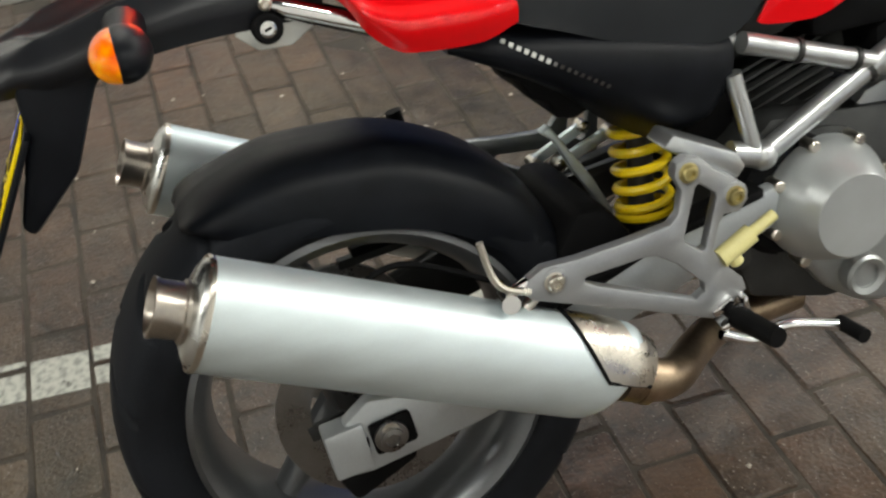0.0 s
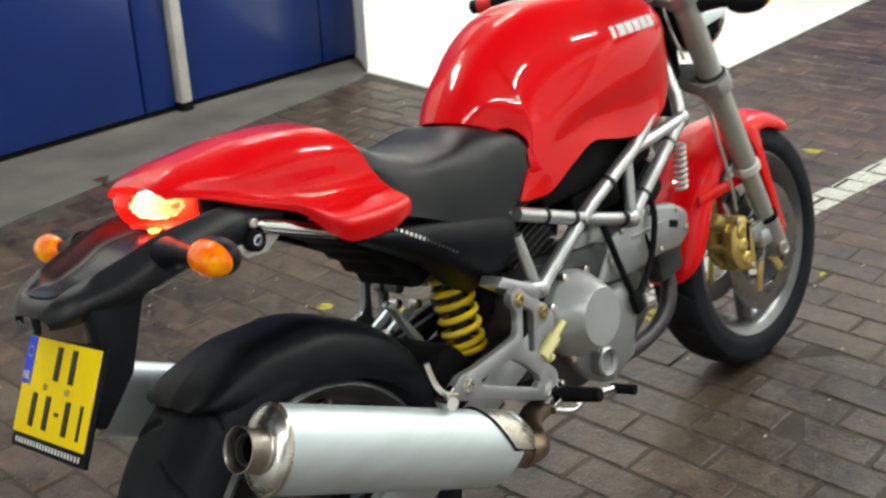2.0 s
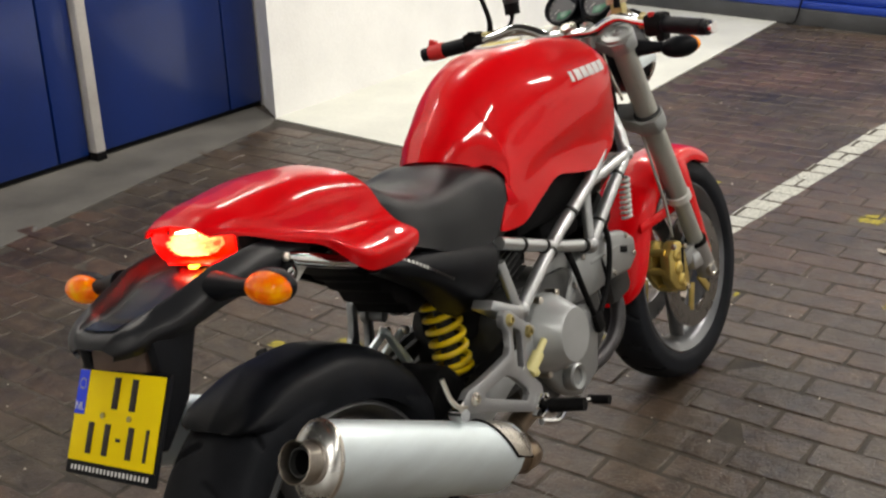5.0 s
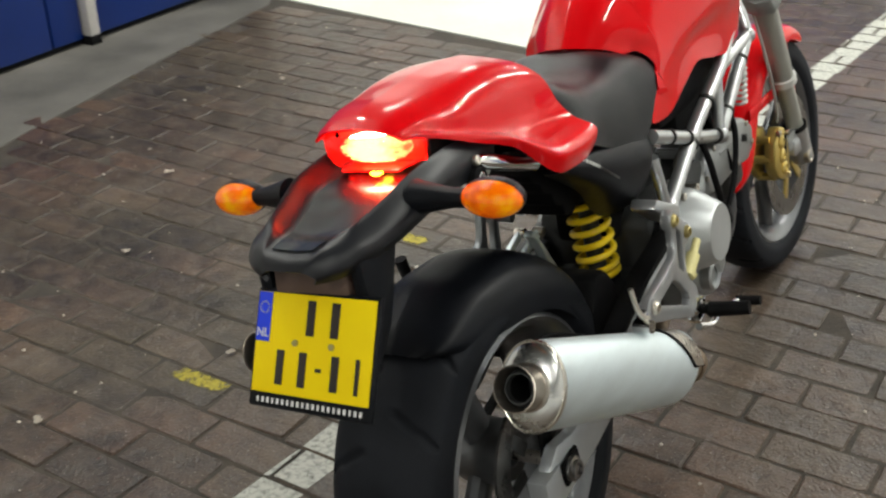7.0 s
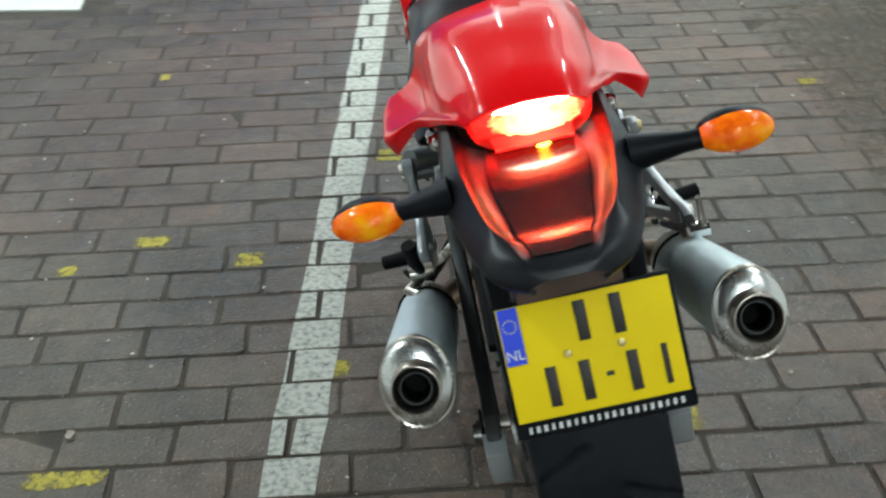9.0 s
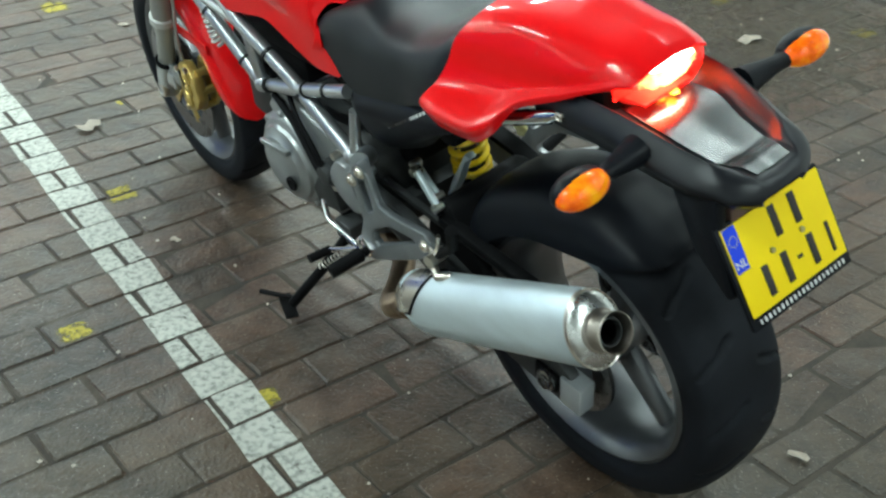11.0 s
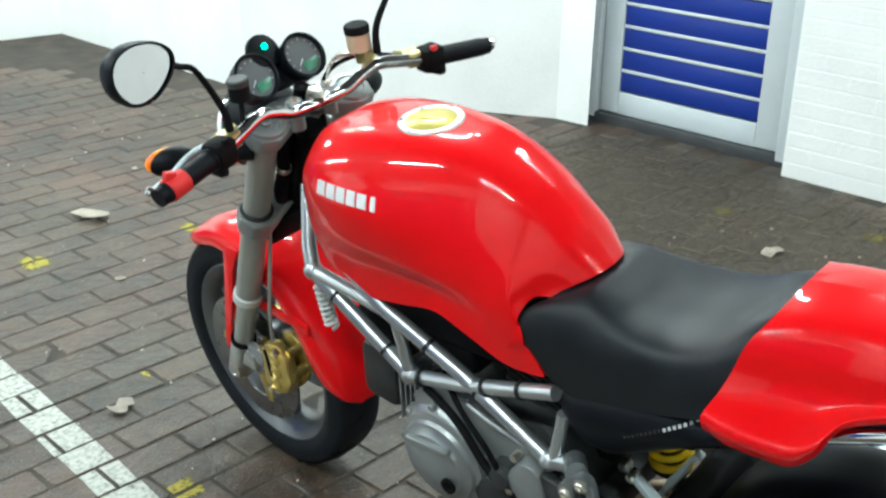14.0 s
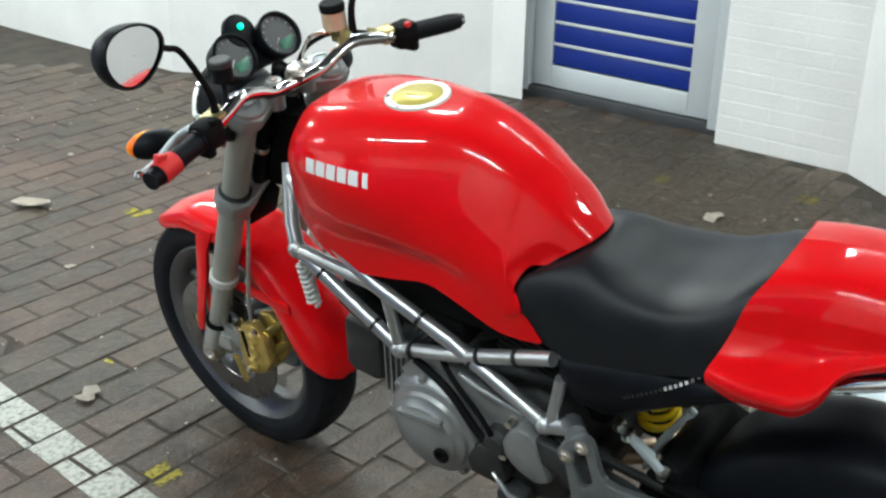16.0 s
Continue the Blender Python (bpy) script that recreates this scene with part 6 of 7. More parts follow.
def footrest(s):
    right = s > 0

    def foot_x(y, z):
        return 0.291 - 0.144 * y - 0.070 * z if right else -0.190

    if right:
        edge = [(0.155, 0.436), (0.146, 0.446), (0.152, 0.462), (0.172, 0.470), (0.216, 0.466), (0.287, 0.465), (0.340, 0.466), (0.353, 0.476), (0.360, 0.502), (0.352, 0.520), (0.356, 0.536), (0.370, 0.541), (0.388, 0.534), (0.411, 0.512),
                (0.434, 0.496), (0.450, 0.482), (0.451, 0.464), (0.438, 0.452), (0.416, 0.455), (0.408, 0.446), (0.397, 0.416), (0.410, 0.394), (0.436, 0.366), (0.440, 0.350), (0.424, 0.344), (0.404, 0.330), (0.388, 0.328), (0.262, 0.388), (0.190, 0.420)]
        holes = [[(0.379, 0.500), (0.384, 0.503), (0.405, 0.486), (0.407, 0.480), (0.386, 0.422), (0.380, 0.421), (0.359, 0.438), (0.358, 0.444)],
                 [(0.223, 0.440), (0.300, 0.438), (0.318, 0.434), (0.344, 0.416), (0.380, 0.378), (0.380, 0.368), (0.366, 0.362), (0.236, 0.426), (0.222, 0.434)]]
        bolts = ((0.370, 0.522, BRASS), (0.432, 0.475, BRASS), (0.183, 0.450, STEEL))
    else:
        edge = [(0.442, 0.500), (0.436, 0.470), (0.428, 0.404), (0.444, 0.366), (0.452, 0.342), (0.448, 0.322), (0.430, 0.312), (0.404, 0.318), (0.300, 0.374), (0.240, 0.412), (0.216, 0.430), (0.208, 0.446), (0.214, 0.462),
                (0.232, 0.472), (0.290, 0.464), (0.336, 0.460), (0.358, 0.464), (0.368, 0.476), (0.376, 0.505), (0.380, 0.528), (0.392, 0.540), (0.412, 0.540), (0.432, 0.524)]
        holes = [[(0.424, 0.500), (0.420, 0.508), (0.402, 0.518), (0.396, 0.514), (0.384, 0.452), (0.388, 0.442), (0.404, 0.430), (0.410, 0.436)],
                 [(0.392, 0.398), (0.340, 0.432), (0.272, 0.440), (0.262, 0.434), (0.390, 0.362), (0.400, 0.366), (0.402, 0.384)]]
        bolts = ((0.400, 0.527, STEEL), (0.432, 0.495, STEEL), (0.228, 0.449, STEEL))
    h = part("footrest_plate", lean_in(plate(edge, holes, -0.008, 0.008, 0.003), s), FOOT if right else FOOT_SHADE, bike,
             "cast silver footrest plate" if right else "cast footrest plate, its grey darkened for shade")
    for y, z, m in bolts:
        b = (foot_x(y, z) + s * 0.008, y, z)
        part("bolt_boss", lathe([(-0.016, 0.017), (0.001, 0.0165), (0.002, 0.0145), (0.0015, 0)], b, (s, 0, 0), 24), FOOT if right else FOOT_SHADE, h)
        part("plate_bolt", lathe([(0, 0.0125), (0.003, 0.0125), (0.0035, 0.0105), (0.007, 0.010), (0.009, 0.008), (0.009, 0.005), (0.005, 0.005), (0.005, 0)], b, (s, 0, 0), 20), m, h)
    x = foot_x(0.38, 0.34)
    if right:
        part("mount_lug", prism([(0.352, 0.548), (0.366, 0.562), (0.446, 0.520), (0.458, 0.500), (0.446, 0.486), (0.420, 0.500)], 0.140, foot_x(0.40, 0.50) - 0.010, 0.004), FRAME, h, "silver lug that carries the footrest plate")
        part("peg_bracket", join(bar((x, 0.388, 0.336), (x + 0.004, 0.414, 0.352), 0.012, 0.026), bar((x, 0.398, 0.312), (x + 0.004, 0.432, 0.326), 0.010, 0.026), bar((x + 0.002, 0.428, 0.350), (x + 0.002, 0.434, 0.324), 0.008, 0.024)), CHROME, h, "bright forked peg bracket")
        part("foot_peg", tube([(x + 0.004, 0.408, 0.334), (x + 0.022, 0.410, 0.334), (x + 0.028, 0.410, 0.334), (x + 0.098, 0.420, 0.338)], [0.008, 0.009, 0.0145, 0.0125], 14), MATTE, h, "black rubber foot peg")
        part("heel_guard", tube([(foot_x(0.15, 0.45) + 0.006, 0.152, 0.448), (foot_x(0.12, 0.46) + 0.010, 0.122, 0.464), (foot_x(0.11, 0.48) + 0.006, 0.110, 0.484), (foot_x(0.1, 0.52) + 0.004, 0.103, 0.522)], 0.0045, 8, smooth=14), STEEL, h, "bright bent heel guard rod")
        part("pillion_mount", join(tube([(0.232, 0.128, 0.446), (0.262, 0.124, 0.448)], 0.011, 14), bar((0.238, 0.130, 0.450), (0.236, 0.160, 0.458), 0.012, 0.014)), CHROME, h)
        part("lever_rod", tube([(x + 0.010, 0.396, 0.306), (x + 0.016, 0.440, 0.288), (x + 0.020, 0.480, 0.298), (x + 0.030, 0.548, 0.282)], 0.0072, 12, smooth=18), CHROME, h, "bright foot lever rod")
        part("lever_pad", tube([(x + 0.024, 0.552, 0.282), (x + 0.070, 0.556, 0.283)], 0.0095, 12), MATTE, h, "black foot lever pad")
    else:
        part("mount_lug", join(tube([(-0.145, 0.452, 0.512), (-0.185, 0.418, 0.532)], 0.019, 18), tube([(-0.150, 0.440, 0.492), (-0.182, 0.436, 0.496)], 0.014, 16)), FOOT_SHADE, h, "grey lug that carries the footrest plate")
        part("peg_bracket", join(bar((x, 0.452, 0.336), (x - 0.006, 0.418, 0.322), 0.010, 0.026), bar((x, 0.440, 0.352), (x - 0.006, 0.408, 0.338), 0.008, 0.026), bar((x - 0.003, 0.456, 0.348), (x - 0.003, 0.450, 0.322), 0.008, 0.024)), CHROME, h, "bright forked peg bracket")
        part("foot_peg", tube([(x - 0.004, 0.428, 0.332), (x - 0.022, 0.430, 0.330), (x - 0.026, 0.430, 0.330), (x - 0.094, 0.440, 0.322)], [0.009, 0.010, 0.0150, 0.0130], 14), MATTE, h, "black rubber foot peg")
        part("heel_guard", tube([(x - 0.010, 0.214, 0.452), (x - 0.014, 0.190, 0.456), (x - 0.014, 0.176, 0.502)], 0.0042, 8, smooth=12), STEEL, h, "bright bent heel guard rod")
        part("pillion_mount", tube([(x + 0.01, 0.200, 0.442), (x - 0.03, 0.196, 0.442)], 0.012, 14), STEEL, h)
        part("gear_rod", tube([(-0.178, 0.605, 0.350), (-0.200, 0.560, 0.338), (-0.200, 0.470, 0.321)], 0.0052, 10), CHROME, h, "thin bright gear rod")
        part("lever_rod", tube([(-0.200, 0.452, 0.322), (-0.206, 0.510, 0.290), (-0.210, 0.566, 0.262)], 0.0065, 12), CHROME, h, "bright foot lever rod")
        part("lever_pad", tube([(-0.208, 0.568, 0.261), (-0.256, 0.574, 0.262)], 0.0095, 12), MATTE, h, "black foot lever pad")
        part("pillion_peg", tube([(x - 0.01, 0.196, 0.446), (-0.202, 0.142, 0.496), (-0.204, 0.134, 0.536)], [0.008, 0.010, 0.012], 12), MATTE, h, "folded black pillion peg")


for s in (1, -1):
    footrest(s)
part("rear_master_cylinder", join(tube([(0.206, 0.408, 0.398), (0.204, 0.452, 0.420)], 0.0125, 14), tube([(0.205, 0.418, 0.412), (0.207, 0.430, 0.388)], 0.009, 12), tube([(0.204, 0.450, 0.419), (0.200, 0.486, 0.434)], 0.0075, 10)), PALE, bike, "pale yellow rear brake cylinder")
stand = part("side_stand", tube([(-0.150, 0.590, 0.250), (-0.195, 0.640, 0.165), (-0.255, 0.712, 0.058)], 0.0115, 12), MATTE, bike, "black side stand, folded out")
part("stand_foot", box((-0.264, 0.722, 0.0495), (0.030, 0.085, 0.008), (0, 9.7, -20), 0.003), MATTE, stand)
part("stand_tang", tube([(-0.245, 0.70, 0.07), (-0.285, 0.80, 0.060)], 0.006, 8), MATTE, stand)
part("stand_spring", coil((-0.150, 0.52, 0.280), (-0.20, 0.645, 0.165), 0.007, 0.002, 14, 6), STEEL, stand)
part("stand_bracket", box((-0.135, 0.590, 0.262), (0.05, 0.06, 0.05), bevel=0.008), CASTING, stand)
part("chain", join(bar((-0.105, 0.0, 0.374), (-0.105, 0.545, 0.43), 0.014, 0.014, 0.002), bar((-0.105, 0.0, 0.170), (-0.105, 0.545, 0.35), 0.014, 0.014, 0.002)), CASTING, bike, "dark drive chain")
part("chain_guard", prism([(0.02, 0.382), (0.30, 0.410), (0.30, 0.430), (0.02, 0.398)], -0.118, -0.092, 0.004), MATTE, bike)

# front end
FT, FB = Vector((0, 1.150, 0.945)), Vector((0, 1.448, 0.247))
FD = (FB - FT).normalized()
DOWN = FA - Vector((0, 1.44, 0.300))
before_front = set(bpy.data.objects)
for s in (-1, 1):
    x = Vector((s * 0.104, 0, 0))
    fork = part("fork_leg", tube([FT + x + FD * 0.022, FT + x + FD * 0.510], 0.0272, 24), FORK, bike, "grey upper fork tube")
    part("fork_ring", lathe([(-0.006, 0.027), (-0.004, 0.032), (0.014, 0.032), (0.017, 0.027)], FT + x + FD * 0.500, FD, 28), ALLOYWHITE, fork, "pale fork collar")
    part("clamp_boss", lathe([(0.038, 0.028), (0.038, 0.037), (-0.001, 0.039), (-0.004, 0.037), (-0.005, 0.027), (-0.002, 0.026)], FT + x + FD * 0.018, FD, 28), CLAMP, fork)
    part("fork_cap", lathe([(0.002, 0.026), (-0.003, 0.025), (-0.004, 0.012), (-0.009, 0.011), (-0.009, 0.006), (-0.005, 0.006), (-0.005, 0)], FT + x + FD * 0.018, FD, 24), ENGINE, fork)
    part("stanchion", tube([FT + x + FD * 0.505, FT + x + FD * 0.68], 0.0215, 24), FORK, fork, "slim fork stanchion")
    part("fork_foot", join(tube([FT + x + FD * 0.655, FT + x + FD * 0.765], 0.0275, 20), box(FB + x + FD * 0.0 + Vector((0, -0.045, 0.05)), (0.030, 0.085, 0.045), (0, 0, 0), 0.008)), FRAME, fork, "cast fork foot")
    part("dust_seal", lathe([(0.650, 0.0220), (0.650, 0.0290), (0.660, 0.0290), (0.660, 0.0220)], FT + x, FD, 24, closed=True), MATTE, fork)
    part("clamp_ring", lathe([(0.238, 0.027), (0.240, 0.0335), (0.285, 0.0335), (0.287, 0.027)], FT + x, FD, 28), CASTING, fork)
    part("axle_end", lathe([(0, 0.020), (0.012, 0.020), (0.014, 0.014), (0.010, 0.011), (0.010, 0)], FA + Vector((s * 0.118, 0, 0)), (s, 0, 0), 22), STEEL, fork)
    outline = [(y + DOWN.y, z + DOWN.z) for y, z in [(1.245, 0.335), (1.270, 0.300), (1.318, 0.278), (1.346, 0.300), (1.344, 0.345), (1.338, 0.385), (1.322, 0.415), (1.288, 0.425), (1.252, 0.395)]]
    cal = part("brake_caliper", prism(outline, s * 0.082, s * 0.112, 0.007, 2), GOLD, bike, "gold front brake caliper")
    part("caliper_half", prism(outline, s * 0.040, s * 0.060, 0.007, 2), GOLD, cal)
    for y, z in ((1.300, 0.318), (1.290, 0.352), (1.288, 0.388)):
        part("piston_cap", lathe([(0, 0.0175), (0.004, 0.0175), (0.007, 0.014), (0.008, 0.009), (0.006, 0.008), (0.006, 0)], (s * 0.111, y + DOWN.y, z + DOWN.z), (s, 0, 0), 18), GOLD, cal)
    for y, z in ((1.262, 0.400), (1.254, 0.352), (1.285, 0.298)):
        part("caliper_bridge", tube([(s * 0.050, y + DOWN.y, z + DOWN.z), (s * 0.095, y + DOWN.y, z + DOWN.z)], 0.010, 10), GOLD, cal)
    part("caliper_window", box((s * 0.112, 1.312, 0.320), (0.005, 0.012, 0.070), (-8, 0, 0), 0.003), MATTE, cal)
    for y, z in ((1.275, 0.413), (1.322, 0.292), (1.330, 0.398)):
        part("caliper_bolt", lathe([(0, 0.008), (0.007, 0.008), (0.008, 0.004), (0.005, 0.004), (0.005, 0)], (s * 0.111, y + DOWN.y, z + DOWN.z), (s, 0, 0), 10), STEEL, cal)
    part("caliper_bracket", bar((s * 0.104, 1.333, 0.315), (s * 0.104, 1.418, 0.325), 0.040, 0.018), ENGINE, cal)
    part("brake_hose", tube([(s * 0.075, 1.245, 0.700), (s * 0.098, 1.245, 0.600), (s * 0.112, 1.262, 0.480), (s * 0.110, 1.278, 0.395)], 0.0040, 8, smooth=20), FORK, bike, "grey brake hose")
    part("mudguard_stay", prism([(y + DOWN.y, z + DOWN.z) for y, z in [(1.430, 0.575), (1.470, 0.580), (1.500, 0.470), (1.492, 0.340), (1.468, 0.335), (1.466, 0.450)]], s * 0.066, s * 0.074, 0.003), RED, bike, "red mudguard stay")
GUARD = []
for a, crest, edge, w in ((46, 0.326, 0.318, 0.022), (50, 0.330, 0.308, 0.050), (60, 0.332, 0.292, 0.068), (80, 0.331, 0.286, 0.076), (100, 0.330, 0.284, 0.080), (120, 0.330, 0.280, 0.082), (138, 0.331, 0.272, 0.084), (155, 0.333, 0.264, 0.084), (168, 0.335, 0.274, 0.080), (176, 0.335, 0.304, 0.064), (179, 0.334, 0.325, 0.035)):
    GUARD.append([polar(FA, a, crest, 0), polar(FA, a, crest - 0.004, w * 0.45), polar(FA, a, crest - (crest - edge) * 0.25, w * 0.84), polar(FA, a, crest - (crest - edge) * 0.6, w * 0.99), polar(FA, a, edge, w)])
part("front_mudguard", skin(GUARD, 60, 22, 0.004), RED, bike, "glossy red front mudguard", 60)
guard = bpy.data.objects["front_mudguard"]
for s in (-1, 1):
    part("guard_arm", prism([(1.392, 0.562), (1.420, 0.566), (1.446, 0.545), (1.478, 0.440), (1.502, 0.360), (1.528, 0.272), (1.524, 0.258), (1.510, 0.258), (1.484, 0.340), (1.452, 0.420), (1.428, 0.500)], s * 0.078, s * 0.084, 0.002), RED, guard, "red arm of the mudguard before the fork")
    part("guard_strut", bar((s * 0.082, 1.176, 0.446), (s * 0.084, 1.372, 0.452), 0.026, 0.006), RED, guard, "red strut of the mudguard behind the fork")


def clamp(p, thick, name):
    """A triple clamp: a web between the two fork legs."""
    bm = slab([(-0.140, -0.035), (-0.104, -0.045), (0, 0.0), (0.104, -0.045), (0.140, -0.035), (0.146, 0.0), (0.130, 0.030), (0.06, 0.045), (-0.06, 0.045), (-0.130, 0.030), (-0.146, 0.0)], -thick / 2, thick / 2, 0.005)
    return part(name, moved(bm, Matrix.Translation(p) @ Matrix.Rotation(radians(-26.4 + 52.8), 4, "X")), CLAMP, bike, "cast green-grey fork clamp")


clamp(FT + FD * 0.034, 0.030, "top_clamp")
clamp(FT + FD * 0.263, 0.040, "bottom_clamp")
part("steering_stem", tube([(0, 1.150, 0.885), (0, 1.232, 0.712)], 0.027, 20), MATTE, bike, "black steering stem between the clamps")
loom = part("wiring_loom", tube([(-0.048, 1.178, 0.892), (-0.058, 1.186, 0.850), (-0.050, 1.206, 0.800), (-0.056, 1.222, 0.752), (-0.040, 1.248, 0.712)], 0.0135, 12, smooth=24), MATTE, bike, "black taped wiring loom")
for x, y, r in ((-0.030, 0.016, 0.0110), (-0.012, 0.030, 0.0085), (0.018, 0.018, 0.0105)):
    part("cable", tube([(x, 1.172 + y, 0.890), (x - 0.012, 1.188 + y, 0.845), (x + 0.006, 1.204 + y, 0.795), (x - 0.004, 1.226 + y, 0.716)], r, 10, smooth=22), MATTE, loom)
part("loom_clip", lathe([(-0.006, 0.0150), (-0.004, 0.0165), (0.004, 0.0165), (0.006, 0.0150)], (-0.051, 1.204, 0.804), FD, 16), STEEL, loom, "bright cable clip")
# Filler block added to keep the gap under the clamp dark.
part("hose_splitter", box((-0.036, 1.262, 0.657), (0.078, 0.034, 0.070), (23, 0, 0), 0.008), MATTE, bike, "black block added to fill the dark gap under the clamp")
part("headlight", lathe([(-0.115, 0.0), (-0.110, 0.030), (-0.085, 0.065), (-0.040, 0.084), (0.0, 0.090), (0.008, 0.090)], (0, 1.330, 0.850), (0, 1, -0.08), 40), BLACK, bike, "round black headlight shell")
lamp = bpy.data.objects["headlight"]
part("headlight_rim", lathe([(0.0, 0.086), (0.002, 0.094), (0.014, 0.095), (0.018, 0.088), (0.008, 0.084)], (0, 1.330, 0.850), (0, 1, -0.08), 44), CHROME, lamp, "chrome headlight rim")
part("headlight_glass", lathe([(0.012, 0.086), (0.020, 0.070), (0.028, 0.035), (0.030, 0.0)], (0, 1.330, 0.850), (0, 1, -0.08), 36), GLASS, lamp)
part("reflector", lathe([(0.006, 0.083), (-0.02, 0.065), (-0.04, 0.03), (-0.042, 0)], (0, 1.330, 0.850), (0, 1, -0.08), 32), CHROME, lamp)
for s in (-1, 1):
    part("headlight_bracket", bar((s * 0.096, 1.205, 0.835), (s * 0.094, 1.335, 0.850), 0.030, 0.008), ALU, lamp)

# the front end is turned a little to its right
STEER = Matrix.Translation((0, 1.08, 0.83)) @ Matrix.Rotation(radians(3.2), 4, FD) @ Matrix.Translation((0, -1.08, -0.83))
for ob in (set(bpy.data.objects) - before_front) | {front_wheel, *front_wheel.children_recursive}:
    ob.data.transform(STEER)

GN = Vector((0, -0.80, 0.60)).normalized()
GN.normalize()
GX = Vector((1, 0, 0))
GU = GN.cross(GX) * -1 if GN.cross(GX).z < 0 else GN.cross(GX)


def faced(center, off=0.0):
    """The frame of an instrument's face: x across, y up the face, z out of it."""
    m = Matrix((GX, GU, GN)).transposed().to_4x4()
    m.translation = Vector(center) + GN * off
    return m


dash = part("instrument_housing", moved(rounded(slab([(-0.060, -0.036), (0.056, -0.040), (0.060, 0.0), (0.030, 0.040), (-0.030, 0.050), (-0.062, 0.010)], -0.038, -0.012), 0.008), faced((-0.004, 1.212, 1.000))), BLACK, bike, "black instrument pod")
part("lamp_pod", moved(lathe([(-0.030, 0.0), (-0.028, 0.026), (-0.010, 0.034), (0.0, 0.033), (0.002, 0.028), (0.001, 0.0)], (0, 0, 0), (0, 0, 1), 32), faced((-0.013, 1.232, 1.034), -0.004)), BLACK, dash, "round black lamp pod")
for c in ((-0.059, 1.215, 0.998), (0.048, 1.202, 1.003)):
    c = Vector(c)
    g = part("instrument", lathe([(-0.045, 0.0), (-0.043, 0.030), (-0.030, 0.042), (0.004, 0.046), (0.010, 0.046), (0.011, 0.043), (0.009, 0.040), (0.002, 0.039)], c, GN, 40), BLACK, dash, "round black instrument")
    part("dial", lathe([(0.002, 0.0395), (0.003, 0.0)], c, GN, 36), DIAL, g, "dark grey dial")
    for k in range(11):
        a = radians(225 - 250 * k / 10)
        q = c + GN * 0.0035 + (GX * math.cos(a) + GU * math.sin(a)) * 0.031
        part("dial_mark", tube([q, q + (GX * math.cos(a) + GU * math.sin(a)) * 0.004], 0.0008, 5), ALLOYWHITE, g)
    part("needle", tube([c + GN * 0.005 + (GX * -0.75 - GU * 0.66) * 0.008, c + GN * 0.005 + (GX * -0.75 - GU * 0.66) * 0.024], [0.0012, 0.0006], 6), WHITE, g)
    part("display", moved(rounded(slab([(-0.010, -0.031), (0.012, -0.031), (0.027, -0.017), (0.027, -0.009), (-0.010, -0.013)], 0.0034, 0.0044), 0.0003), faced(c)), LCD, g, "greenish display")
part("indicator_lamp", lathe([(-0.002, 0.006), (0.002, 0.006), (0.003, 0)], (-0.012, 1.233, 1.040), GN, 14), LEDG, dash, "lit green indicator lamp")

